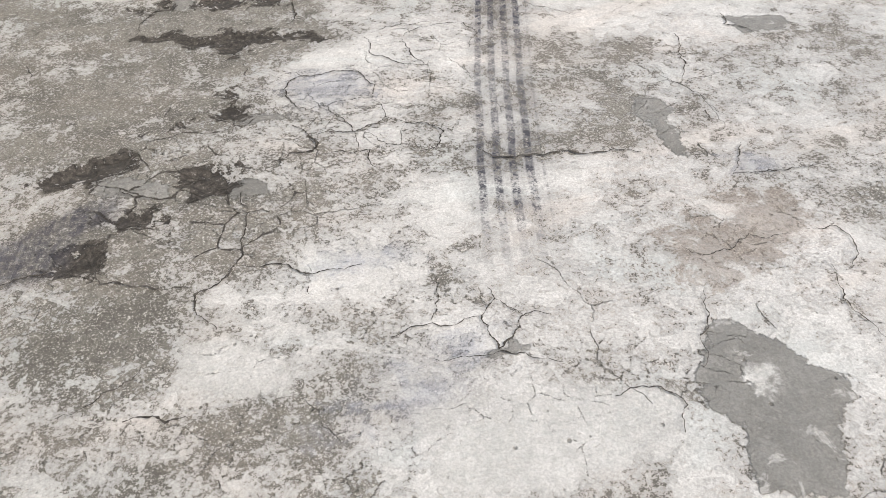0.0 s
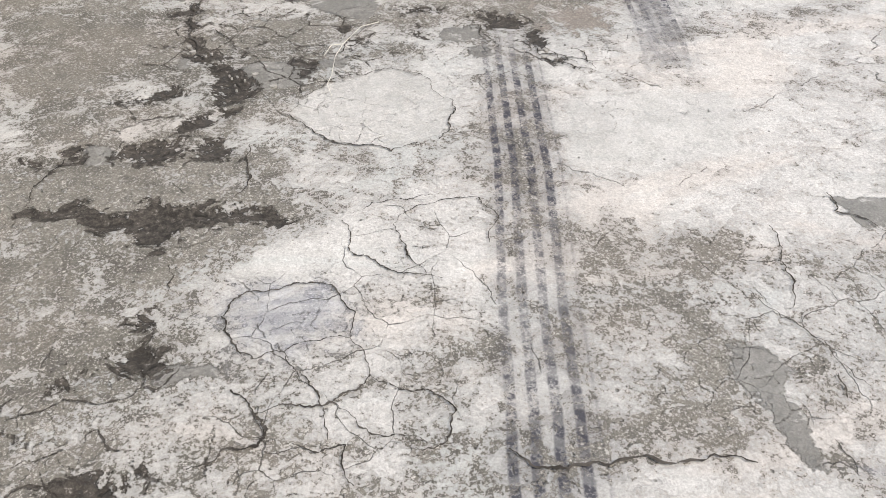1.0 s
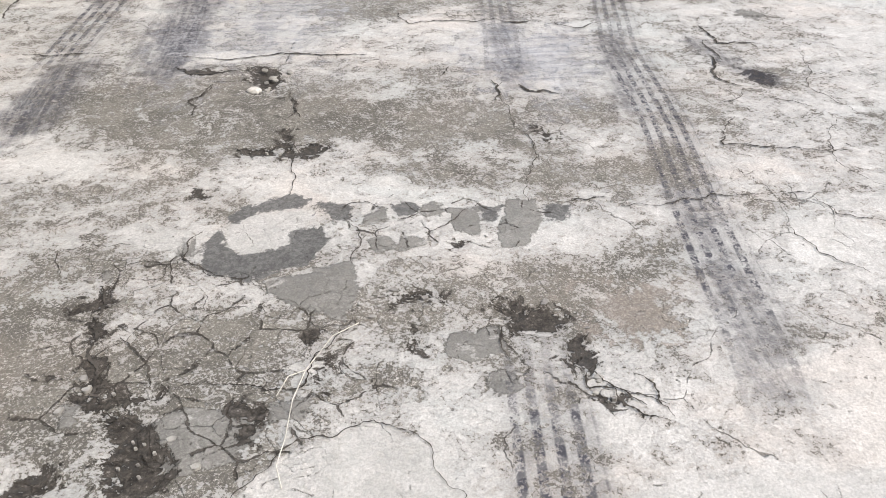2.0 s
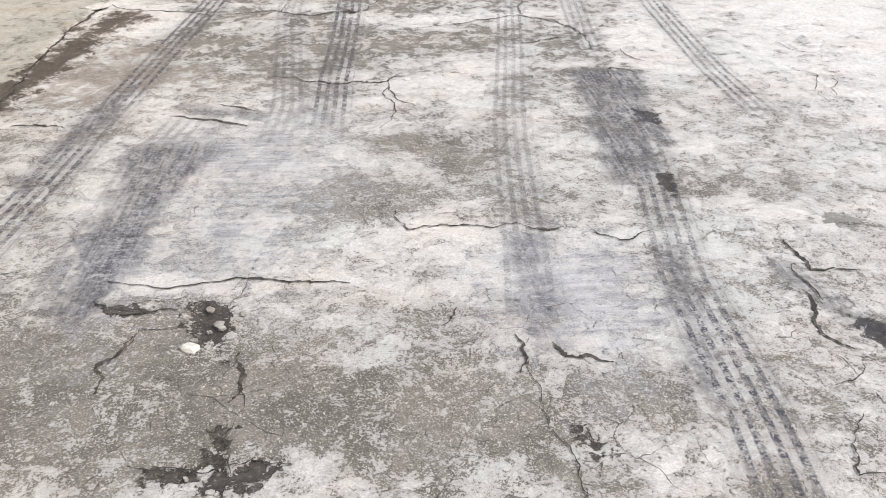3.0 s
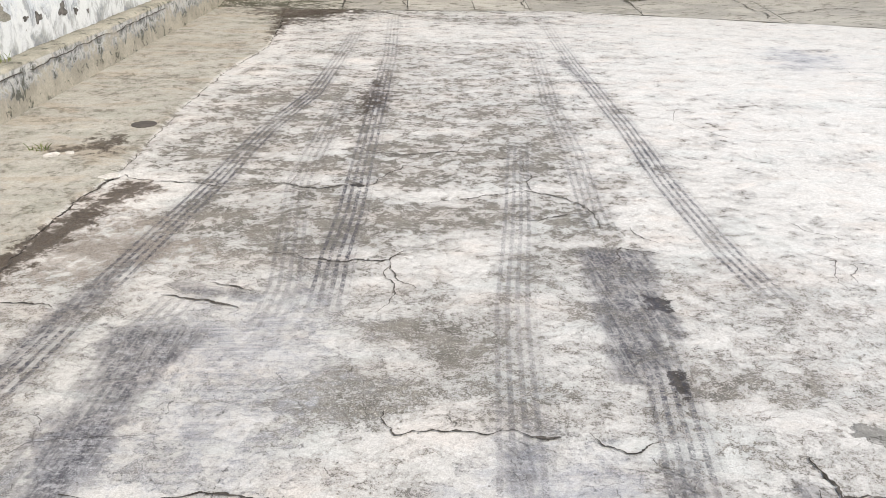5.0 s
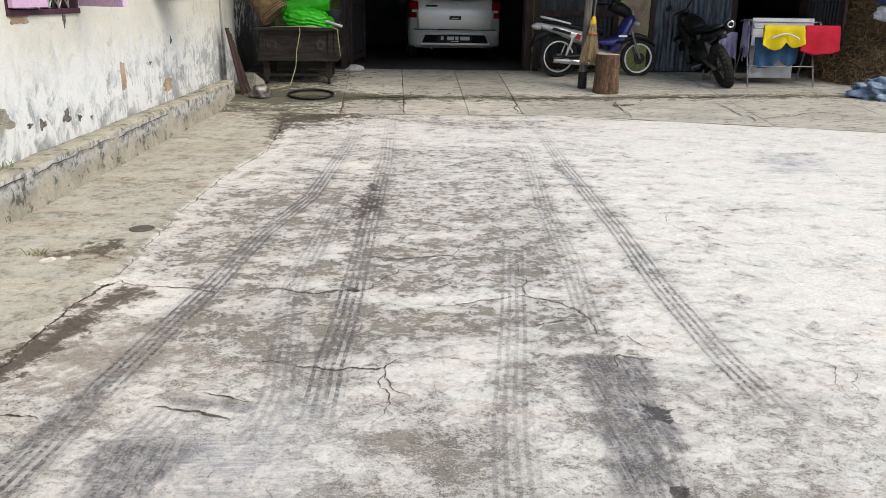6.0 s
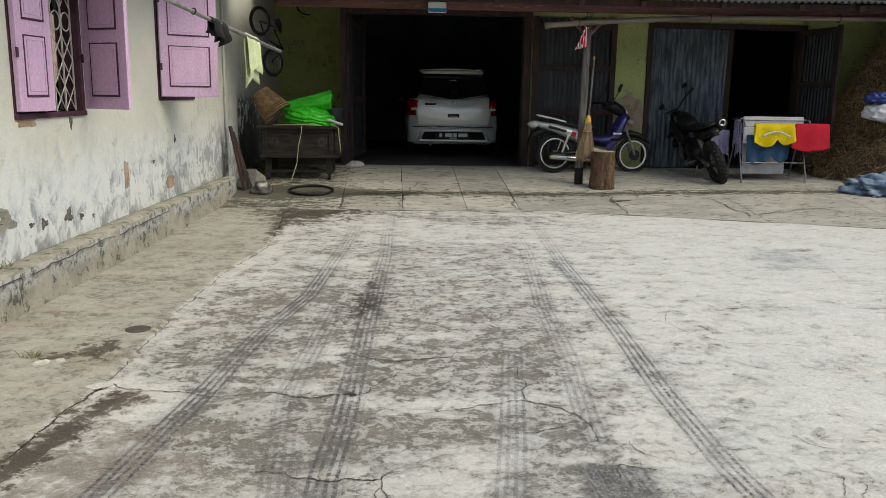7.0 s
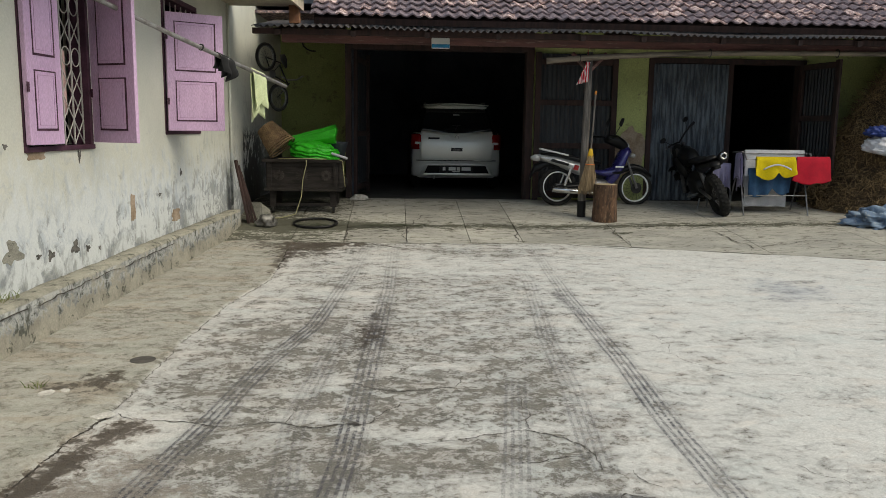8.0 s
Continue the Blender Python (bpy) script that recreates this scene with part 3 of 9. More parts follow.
smear(0.1, 0.75, [(-0.71, 2.38), (-0.79, 2.08), (-0.81, 1.8), (-0.81, 1.6), (-0.82, 1.47)])
smear(0.1, 0.8, [(0.83, 3.07), (0.8, 2.73), (0.77, 2.44), (0.78, 2.19)])
smear(0.05, 0.8, [(0.93, 2.57), (0.95, 2.48), (0.93, 2.36)])
smear(0.08, 0.45, [(0.31, 1.71), (0.29, 1.45), (0.28, 1.24)])
smear(0.06, 0.5, [(-0.82, 2.81), (-0.53, 2.69)])
smear(0.05, 0.5, [(-0.43, 2.64), (-0.36, 2.78)])
smear(0.1, 0.6, [(-1.14, 1.15), (-1.11, 1.35), (-1.09, 1.54)])
smear(0.09, 0.55, [(0.58, 0.55), (0.57, 0.3), (0.54, 0.06), (0.52, -0.06)])
smear(0.07, 0.5, [(0.97, 1.53), (1.03, 1.29), (1.09, 1.21)])
smear(0.05, 0.95, [(-1.07, -1.49), (-1.01, -1.43), (-0.94, -1.37)])
smear(0.1, 0.5, [(-0.17, 6.25), (-0.12, 5.5)])
smear(0.08, 0.5, [(1.46, 7.13), (1.49, 6.25)])
crack(3.6, [(1.73, 3.09), (1.81, 2.99), (1.72, 2.69)])
crack(10.8, [(-0.88, 3.93), (-0.7, 3.95), (-0.54, 3.95), (-0.48, 3.91), (-0.31, 3.92), (-0.12, 3.95), (-0.05, 4.12), (0.03, 4.25), (0.18, 4.24)])
crack(7.2, [(-0.54, 3.95), (-0.53, 4.07)])
crack(12.0, [(-0.42, 3.11), (-0.35, 3.05), (-0.26, 3.03), (-0.1, 3.03), (-0.03, 3.04), (0.03, 3.12)])
crack(7.2, [(-0.03, 3.02), (-0.01, 2.87), (0.07, 2.77)])
crack(8.4, [(0.12, 3.69), (0.25, 3.72), (0.44, 3.79), (0.65, 3.84), (0.72, 3.79), (0.84, 3.7), (0.91, 3.59), (0.91, 3.36)])
crack(7.2, [(0.74, 4.34), (0.71, 4.08), (0.67, 3.94), (0.69, 3.81)])
crack(6.0, [(0.48, 4.41), (0.71, 4.36), (0.88, 4.37)])
crack(6.0, [(0.75, 4.21), (0.89, 4.19), (1.02, 4.21)])
crack(10.8, [(-0.27, 4.59), (-0.14, 4.5), (0.04, 4.43), (0.21, 4.47), (0.35, 4.49), (0.41, 4.7)])
crack(8.4, [(0.54, 3.46), (0.65, 3.46), (0.76, 3.51), (0.89, 3.52)])
crack(8.4, [(0.86, 2.97), (0.95, 3.14), (1.01, 3.11), (1.1, 3.07)])
crack(6.0, [(1.05, 3.36), (1.07, 3.25), (1.13, 3.18)])
crack(6.0, [(-0.58, 3.12), (-0.48, 3.11), (-0.42, 3.11)])
crack(9.6, [(-1.42, 4.12), (-1.12, 4.0), (-0.94, 3.95), (-0.88, 3.93)])

area("grime", 1.0, [(-1.43, -0.29), (-0.34, -0.45), (-0.41, -0.68), (-0.59, -0.77), (-0.64, -1.01), (-0.52, -1.12), (-0.46, -1.18), (-0.53, -1.33), (-0.61, -1.39), (-0.60, -1.51), (-0.63, -1.58), (-0.68, -1.64), (-0.71, -1.70), (-0.75, -1.79), (-0.79, -1.85), (-0.86, -1.92), (-0.93, -1.97)])
area("pale", 0.6, [(-1.31, -0.58), (-1.03, -0.59), (-0.96, -0.68), (-1.06, -0.82), (-1.21, -0.75)])
area("pale", 0.5, [(-0.89, -1.06), (-0.65, -1.04), (-0.57, -1.11), (-0.57, -1.22), (-0.69, -1.20), (-0.86, -1.21)])
area("pale", 0.7, [(-1.05, -1.55), (-0.92, -1.55), (-0.85, -1.59), (-0.87, -1.64), (-0.95, -1.72), (-1.01, -1.68)])
area("pale", 0.6, [(-1.05, -1.31), (-0.91, -1.29), (-0.62, -1.38), (-0.64, -1.42), (-0.88, -1.37)])
area("mud", 1.0, [(-1.07, -1.24), (-1.03, -1.22), (-0.98, -1.18), (-0.92, -1.16), (-0.88, -1.15), (-0.87, -1.21), (-0.93, -1.23), (-1.00, -1.25)])
area("mud", 1.0, [(-0.75, -1.24), (-0.66, -1.22), (-0.63, -1.28), (-0.66, -1.32), (-0.72, -1.32)])
area("mud", 1.0, [(-0.97, -1.47), (-0.88, -1.46), (-0.87, -1.52), (-0.90, -1.54), (-0.96, -1.53)])
area("mud", 0.85, [(-0.92, -1.38), (-0.88, -1.37), (-0.76, -1.37), (-0.75, -1.41), (-0.80, -1.40), (-0.87, -1.40)])
area("track", 1.0, [(-1.08, -1.45), (-1.02, -1.43), (-0.97, -1.36), (-0.89, -1.33), (-0.89, -1.37), (-0.96, -1.40), (-0.97, -1.50), (-1.00, -1.53), (-1.06, -1.53)])
area("patch", 0.9, [(-0.95, -1.24), (-0.87, -1.23), (-0.78, -1.28), (-0.77, -1.32), (-0.84, -1.32), (-0.93, -1.30)])
area("patch", 0.9, [(-0.67, -1.28), (-0.60, -1.26), (-0.55, -1.30), (-0.56, -1.34), (-0.64, -1.34)])
area("brown", 0.9, [(0.37, -1.44), (0.52, -1.44), (0.54, -1.54), (0.51, -1.60), (0.44, -1.67), (0.27, -1.71), (0.22, -1.68), (0.23, -1.60), (0.17, -1.54), (0.26, -1.54), (0.35, -1.53)])
area("patch", 1.0, [(0.23, -1.80), (0.28, -1.80), (0.35, -1.85), (0.37, -1.90), (0.42, -1.93), (0.41, -1.97), (0.36, -2.03), (0.34, -2.09), (0.32, -2.14), (0.24, -2.13), (0.20, -2.12), (0.20, -2.07), (0.22, -2.01), (0.18, -1.98), (0.17, -1.94), (0.19, -1.89)])
area("cast", 0.55, [(0.28, -1.86), (0.33, -1.87), (0.35, -1.95), (0.29, -2.00), (0.23, -1.97), (0.23, -1.90)])
area("grime", 0.8, [(-0.19, -1.21), (-0.10, -1.19), (-0.10, -1.24), (-0.14, -1.27), (-0.20, -1.25)])
area("patch", 0.8, [(0.64, -0.68), (0.86, -0.71), (0.81, -0.80), (0.67, -0.80)])
area("grime", 0.9, [(-0.47, -1.80), (-0.38, -1.78), (-0.38, -1.82), (-0.45, -1.83)])
area("grime", 0.9, [(-0.47, -1.86), (-0.42, -1.86), (-0.42, -1.92), (-0.44, -1.96), (-0.49, -1.96)])
area("grime", 0.8, [(-0.42, -1.86), (-0.37, -1.86), (-0.38, -1.89), (-0.41, -1.90)])
area("grime", 0.7, [(-0.28, -1.76), (-0.24, -1.76), (-0.24, -1.80), (-0.28, -1.80)])
area("grime", 0.9, [(-0.77, -2.01), (-0.71, -1.99), (-0.69, -2.00), (-0.74, -2.02)])
area("grime", 0.8, [(-0.59, -1.95), (-0.50, -1.96), (-0.51, -1.98), (-0.59, -1.97)])
area("patch", 0.9, [(-0.15, -1.80), (-0.11, -1.78), (-0.09, -1.81), (-0.11, -1.83), (-0.17, -1.83)])
area("grime", 0.7, [(0.44, -1.34), (0.65, -1.35), (0.63, -1.40), (0.43, -1.39)])
area("grime", 0.9, [(0.64, -1.53), (0.73, -1.47), (0.68, -1.56), (0.64, -1.56)])
area("blue", 0.9, [(-0.41, -1.55), (-0.35, -1.55), (-0.34, -1.58), (-0.40, -1.59)])
area("grime", 0.7, [(-0.95, -1.80), (-0.86, -1.82), (-0.90, -1.88), (-0.96, -1.88)])
area("cast", 0.8, [(-0.70, -1.73), (-0.61, -1.73), (-0.49, -1.79), (-0.49, -1.87), (-0.62, -1.87), (-0.69, -1.83)])
area("cast", 0.7, [(-0.32, -1.91), (-0.13, -1.86), (0.16, -1.93), (0.12, -2.04), (-0.09, -2.10), (-0.28, -2.08)])
crack(3.0, [(-0.62, -1.32), (-0.60, -1.43), (-0.61, -1.54), (-0.63, -1.58), (-0.68, -1.62), (-0.67, -1.67), (-0.63, -1.71)])
crack(2.4, [(-0.60, -1.55), (-0.50, -1.57), (-0.44, -1.58), (-0.37, -1.57)])
crack(2.4, [(-0.14, -1.66), (-0.13, -1.69), (-0.16, -1.73), (-0.15, -1.78), (-0.14, -1.81), (-0.11, -1.78), (-0.09, -1.74), (-0.06, -1.73), (-0.04, -1.74)])
crack(1.8, [(-0.13, -1.69), (-0.10, -1.72), (-0.07, -1.74)])
crack(1.8, [(-0.16, -1.73), (-0.28, -1.74), (-0.33, -1.76)])
crack(1.8, [(-0.25, -1.82), (-0.16, -1.82), (-0.04, -1.85)])
crack(1.8, [(0.25, -1.72), (0.24, -1.78), (0.21, -1.82), (0.19, -1.89)])
crack(1.8, [(0.03, -1.93), (0.11, -1.92), (0.14, -1.96), (0.12, -2.01)])
crack(1.8, [(0.51, -1.68), (0.49, -1.77), (0.52, -1.87)])
crack(1.8, [(0.51, -1.58), (0.57, -1.58), (0.58, -1.64), (0.53, -1.70)])
crack(3.0, [(-1.24, -0.71), (-1.20, -0.78)])
crack(2.4, [(-0.88, -1.28), (-0.80, -1.32)])
crack(3.0, [(-1.05, -1.55), (-1.00, -1.53), (-0.96, -1.52)])
crack(2.4, [(-0.88, -1.52), (-0.86, -1.57), (-0.69, -1.60)])
crack(2.4, [(0.43, -1.39), (0.54, -1.39), (0.64, -1.38)])
crack(1.8, [(0.49, -1.28), (0.44, -1.38)])
crack(3.0, [(-0.76, -1.89), (-0.69, -1.90), (-0.66, -1.89)])
crack(1.8, [(-0.87, -1.87), (-0.78, -1.82), (-0.75, -1.78)])
crack(1.8, [(0.25, -1.60), (0.28, -1.63), (0.34, -1.62), (0.39, -1.58), (0.47, -1.59)])
crack(1.8, [(-0.47, -1.64), (-0.47, -1.62)])
crack(1.8, [(-0.23, -1.62), (-0.24, -1.69), (-0.25, -1.73)])
area("grime", 1.0, [(-1.31, 0.42), (-0.63, 0.36), (-0.40, 0.34), (-0.31, 0.04), (-0.40, -0.09), (-0.48, -0.24), (-0.50, -0.49), (-0.35, -0.50), (-0.35, -0.58), (-0.39, -0.65), (-0.48, -0.71), (-0.52, -0.79), (-0.65, -0.78), (-0.64, -0.85), (-0.61, -0.91), (-0.56, -0.97), (-0.53, -1.03), (-0.56, -1.07), (-0.65, -1.10), (-0.73, -1.13), (-0.80, -1.17), (-0.78, -1.24), (-0.82, -1.24)])
area("grime", 0.95, [(-0.16, -1.01), (-0.09, -0.96), (-0.06, -0.96), (-0.07, -1.06), (-0.13, -1.07), (-0.17, -1.08)])
area("grime", 1.0, [(0.01, -1.14), (0.17, -1.16), (0.16, -1.23), (0.14, -1.27), (-0.02, -1.25), (-0.09, -1.23)])
area("grime", 0.95, [(-0.18, -1.17), (-0.13, -1.19), (-0.09, -1.23), (-0.10, -1.25), (-0.18, -1.23)])
area("patch", 1.0, [(0.30, -1.06), (0.36, -1.07), (0.38, -1.12), (0.36, -1.18), (0.37, -1.24), (0.36, -1.31), (0.33, -1.31), (0.32, -1.25), (0.31, -1.17), (0.29, -1.12)])
area("grime", 1.0, [(0.21, -1.15), (0.25, -1.19), (0.24, -1.25), (0.22, -1.28), (0.17, -1.26), (0.18, -1.21)])
area("grime", 0.95, [(0.25, -0.95), (0.31, -0.94), (0.28, -1.04), (0.29, -1.09), (0.27, -1.10), (0.25, -1.03)])
area("grime", 0.9, [(0.31, -0.82), (0.37, -0.83), (0.35, -0.89), (0.31, -0.89)])
area("grime", 0.65, [(0.09, -0.77), (0.20, -0.76), (0.26, -0.86), (0.27, -0.91), (0.11, -0.90)])
area("grime", 0.8, [(0.07, -0.91), (0.15, -0.91), (0.12, -0.98), (0.05, -0.99)])
area("grime", 0.7, [(-0.07, -1.06), (0.00, -1.07), (-0.01, -1.13), (-0.07, -1.12)])
area("grime", 0.75, [(0.04, -1.01), (0.09, -1.01), (0.08, -1.08), (0.03, -1.09)])
area("mud", 1.0, [(-0.64, -0.01), (-0.60, -0.03), (-0.58, -0.10), (-0.54, -0.13), (-0.55, -0.19), (-0.61, -0.23), (-0.63, -0.18), (-0.66, -0.12)])
area("mud", 0.85, [(-0.81, -0.14), (-0.74, -0.11), (-0.72, -0.17), (-0.78, -0.20), (-0.86, -0.19)])
area("mud", 1.0, [(-0.72, -0.31), (-0.63, -0.25), (-0.58, -0.25), (-0.63, -0.31), (-0.70, -0.33)])
area("mud", 1.0, [(-0.82, -0.40), (-0.75, -0.36), (-0.68, -0.36), (-0.69, -0.42), (-0.74, -0.45), (-0.81, -0.44)])
area("mud", 1.0, [(-0.67, -0.38), (-0.58, -0.38), (-0.57, -0.43), (-0.63, -0.44)])
area("mud", 1.0, [(-0.84, -0.62), (-0.75, -0.63), (-0.72, -0.59), (-0.66, -0.62), (-0.55, -0.61), (-0.48, -0.64), (-0.46, -0.67), (-0.52, -0.65), (-0.66, -0.65), (-0.68, -0.73), (-0.72, -0.71), (-0.74, -0.66), (-0.81, -0.67)])
area("mud", 0.9, [(-0.96, -0.60), (-0.87, -0.59), (-0.85, -0.61), (-0.94, -0.62)])
area("mud", 1.0, [(-0.72, -0.98), (-0.68, -0.96), (-0.65, -0.97), (-0.64, -1.01), (-0.67, -1.03), (-0.71, -1.02)])
area("mud", 0.8, [(-0.71, -0.90), (-0.67, -0.89), (-0.65, -0.93), (-0.69, -0.94)])
area("mud", 0.85, [(-0.80, -1.04), (-0.77, -1.02), (-0.71, -1.02), (-0.75, -1.04), (-0.78, -1.06)])
area("mud", 1.0, [(-0.74, -1.23), (-0.67, -1.23), (-0.64, -1.21), (-0.65, -1.24), (-0.67, -1.26), (-0.74, -1.25)])
area("mud", 0.85, [(-1.02, -0.42), (-0.95, -0.42), (-0.94, -0.44), (-0.99, -0.44)])
area("mud", 1.0, [(-0.93, -0.40), (-0.91, -0.38), (-0.90, -0.43), (-0.92, -0.43)])
area("patch", 1.0, [(-0.62, -0.07), (-0.56, -0.02), (-0.43, -0.03), (-0.40, -0.09), (-0.45, -0.14), (-0.53, -0.17), (-0.59, -0.13)])
area("patch", 1.0, [(-0.91, -0.38), (-0.84, -0.37), (-0.82, -0.44), (-0.88, -0.45)])
area("patch", 0.9, [(-0.67, -1.02), (-0.55, -1.02), (-0.54, -1.05), (-0.63, -1.06)])
area("cast", 1.0, [(-0.46, -0.24), (-0.37, -0.15), (-0.21, -0.08), (-0.09, -0.17), (-0.07, -0.25), (-0.10, -0.37), (-0.14, -0.40), (-0.25, -0.44), (-0.34, -0.40), (-0.41, -0.36)])
area("blue", 1.0, [(-0.54, -0.89), (-0.49, -0.87), (-0.37, -0.87), (-0.39, -0.91), (-0.43, -0.94), (-0.44, -0.98), (-0.50, -0.99), (-0.53, -0.94)])
area("cast", 0.8, [(0.20, -0.25), (0.63, -0.26), (0.54, -0.52), (0.36, -0.55), (0.14, -0.53)])
area("pale", 0.8, [(-0.94, -0.12), (-0.83, -0.11), (-0.81, -0.15), (-0.89, -0.19)])
area("pale", 0.8, [(-0.61, -0.26), (-0.48, -0.24), (-0.49, -0.41), (-0.56, -0.38)])
area("pale", 0.6, [(-1.10, -0.31), (-0.94, -0.30), (-0.80, -0.25), (-0.66, -0.25), (-0.73, -0.32), (-0.83, -0.36), (-0.95, -0.41), (-1.07, -0.42)])
area("pale", 0.8, [(-0.67, -0.66), (-0.55, -0.66), (-0.51, -0.73), (-0.61, -0.73)])
area("pale", 1.0, [(-0.62, -1.07), (-0.51, -1.08), (-0.47, -1.13), (-0.48, -1.19), (-0.58, -1.19), (-0.64, -1.14)])
area("pale", 0.6, [(-0.87, -0.89), (-0.74, -0.86), (-0.65, -0.88), (-0.73, -0.93), (-0.82, -0.94)])
area("pale", 0.9, [(-0.51, -0.74), (-0.35, -0.74), (-0.35, -0.85), (-0.53, -0.83)])
area("pale", 0.7, [(-0.70, -0.49), (-0.56, -0.48), (-0.35, -0.52), (-0.39, -0.60), (-0.53, -0.58), (-0.67, -0.57)])
area("fine", 0.9, [(-0.53, -0.83), (-0.33, -0.87), (-0.28, -1.06), (-0.17, -1.12), (-0.19, -1.22), (-0.35, -1.20), (-0.46, -1.18), (-0.53, -1.09)])
area("fine", 0.7, [(-0.33, -0.62), (-0.02, -0.63), (-0.06, -0.85), (-0.18, -0.87), (-0.33, -0.78)])
crack(3.0, [(-0.46, -0.28), (-0.39, -0.37), (-0.29, -0.42), (-0.23, -0.45), (-0.17, -0.42)])
crack(3.0, [(-0.12, -0.41), (-0.09, -0.33), (-0.07, -0.25)])
crack(1.8, [(-0.07, -0.25), (-0.13, -0.13), (-0.21, -0.08), (-0.34, -0.11), (-0.44, -0.22), (-0.46, -0.28)])
crack(3.6, [(-0.54, -0.40), (-0.54, -0.47), (-0.56, -0.59)])
crack(3.0, [(-0.97, -0.58), (-0.97, -0.51), (-0.94, -0.45), (-0.93, -0.42)])
crack(2.4, [(-0.65, -0.85), (-0.66, -0.78)])
crack(4.2, [(-0.52, -1.08), (-0.48, -1.13), (-0.46, -1.16), (-0.47, -1.19), (-0.52, -1.19), (-0.57, -1.22)])
crack(3.0, [(-0.48, -1.13), (-0.41, -1.12), (-0.36, -1.12), (-0.32, -1.10), (-0.30, -1.07)])
crack(2.4, [(-0.30, -1.07), (-0.33, -0.99), (-0.32, -0.93), (-0.36, -0.86), (-0.45, -0.86), (-0.52, -0.87), (-0.55, -0.92), (-0.53, -0.97), (-0.49, -1.02), (-0.44, -1.01), (-0.39, -0.99), (-0.33, -0.99)])
crack(1.8, [(-0.44, -1.01), (-0.40, -1.07), (-0.38, -1.12), (-0.37, -1.20)])
crack(2.4, [(-0.30, -1.07), (-0.26, -1.10), (-0.21, -1.11), (-0.17, -1.15), (-0.19, -1.21), (-0.23, -1.22)])
crack(1.8, [(-0.36, -1.12), (-0.32, -1.17), (-0.27, -1.19), (-0.22, -1.21)])
crack(2.4, [(-0.34, -0.68), (-0.33, -0.76), (-0.28, -0.80), (-0.24, -0.84), (-0.16, -0.86)])
crack(2.4, [(-0.24, -0.70), (-0.22, -0.77), (-0.19, -0.85)])
crack(1.8, [(-0.24, -0.70), (-0.16, -0.64), (-0.06, -0.63), (-0.03, -0.69), (-0.06, -0.77)])
crack(1.8, [(-0.32, -0.66), (-0.23, -0.62), (-0.16, -0.61)])
crack(3.6, [(-0.10, -1.23), (-0.08, -1.25), (0.01, -1.27), (0.14, -1.28), (0.26, -1.29)])
crack(2.4, [(0.50, -0.77), (0.48, -0.87), (0.48, -0.93), (0.45, -0.99)])
crack(3.0, [(0.66, -0.68), (0.65, -0.74), (0.72, -0.81)])
crack(1.8, [(0.39, -0.94), (0.42, -1.01), (0.47, -1.07), (0.50, -1.17)])
crack(2.4, [(0.46, -1.14), (0.45, -1.19)])
crack(2.4, [(-0.46, -1.20), (-0.38, -1.21), (-0.34, -1.20), (-0.33, -1.27)])
crack(3.0, [(0.20, -0.01), (0.24, -0.10), (0.30, -0.14)])
crack(1.8, [(0.48, -0.87), (0.40, -0.85)])
area("grime", 1.0, [(-1.13, 1.48), (-0.75, 1.46), (-0.56, 1.46), (-0.40, 1.27), (0.08, 1.20), (0.49, 1.14), (0.54, 1.02), (0.51, 0.85), (0.34, 0.81), (0.04, 0.85), (-0.12, 0.85), (-0.27, 0.90), (-0.57, 0.89), (-0.79, 0.90), (-0.91, 0.97), (-1.11, 1.27)])
area("pale", 1.0, [(-0.61, 0.96), (-0.58, 0.96), (-0.58, 0.88), (-0.59, 0.89)])
area("pale", 1.0, [(-0.04, 1.06), (0.00, 1.05), (-0.01, 1.01), (-0.03, 1.02)])
area("pale", 0.95, [(0.28, 0.99), (0.48, 0.99), (0.52, 0.88), (0.41, 0.74), (0.32, 0.81), (0.24, 0.88)])
area("pale", 0.7, [(0.05, 0.93), (0.23, 0.91), (0.19, 0.85), (0.07, 0.85)])
area("pale", 0.8, [(-0.27, 0.91), (-0.05, 0.87), (-0.06, 0.82), (-0.25, 0.82)])
area("pale", 0.8, [(0.10, 1.10), (0.17, 1.12), (0.15, 1.01), (0.11, 1.01)])
area("grime", 0.85, [(-0.12, 0.77), (0.32, 0.75), (0.61, 0.78), (0.64, 0.68), (0.57, 0.58), (0.43, 0.60), (0.29, 0.62), (0.04, 0.66), (-0.07, 0.69)])
area("grime", 0.5, [(-1.06, 0.78), (-0.84, 0.79), (-0.69, 0.72), (-0.81, 0.65), (-0.99, 0.65)])
area("grime", 0.55, [(-1.06, 0.63), (-0.90, 0.59), (-0.63, 0.39), (-0.42, 0.35), (-0.22, 0.41), (0.11, 0.39), (0.47, 0.37), (0.47, 0.23), (0.37, 0.03), (0.23, 0.00), (0.16, 0.06), (-0.06, 0.03), (-0.23, -0.02), (-0.35, -0.09), (-0.43, -0.22), (-0.80, -0.18)])
area("grime", 0.75, [(-0.61, 0.24), (-0.41, 0.25), (-0.27, 0.15), (-0.31, 0.08), (-0.45, 0.03), (-0.57, 0.03), (-0.67, 0.11)])
area("grime", 0.85, [(0.09, 0.35), (0.49, 0.35), (0.43, 0.13), (0.35, 0.04), (0.22, 0.02), (0.18, 0.12), (0.07, 0.16)])
area("brown", 0.8, [(0.23, 0.26), (0.44, 0.25), (0.39, 0.06), (0.24, 0.02), (0.20, 0.12)])
area("grime", 0.8, [(-0.23, 0.10), (-0.14, 0.12), (-0.12, 0.04), (-0.23, -0.01)])
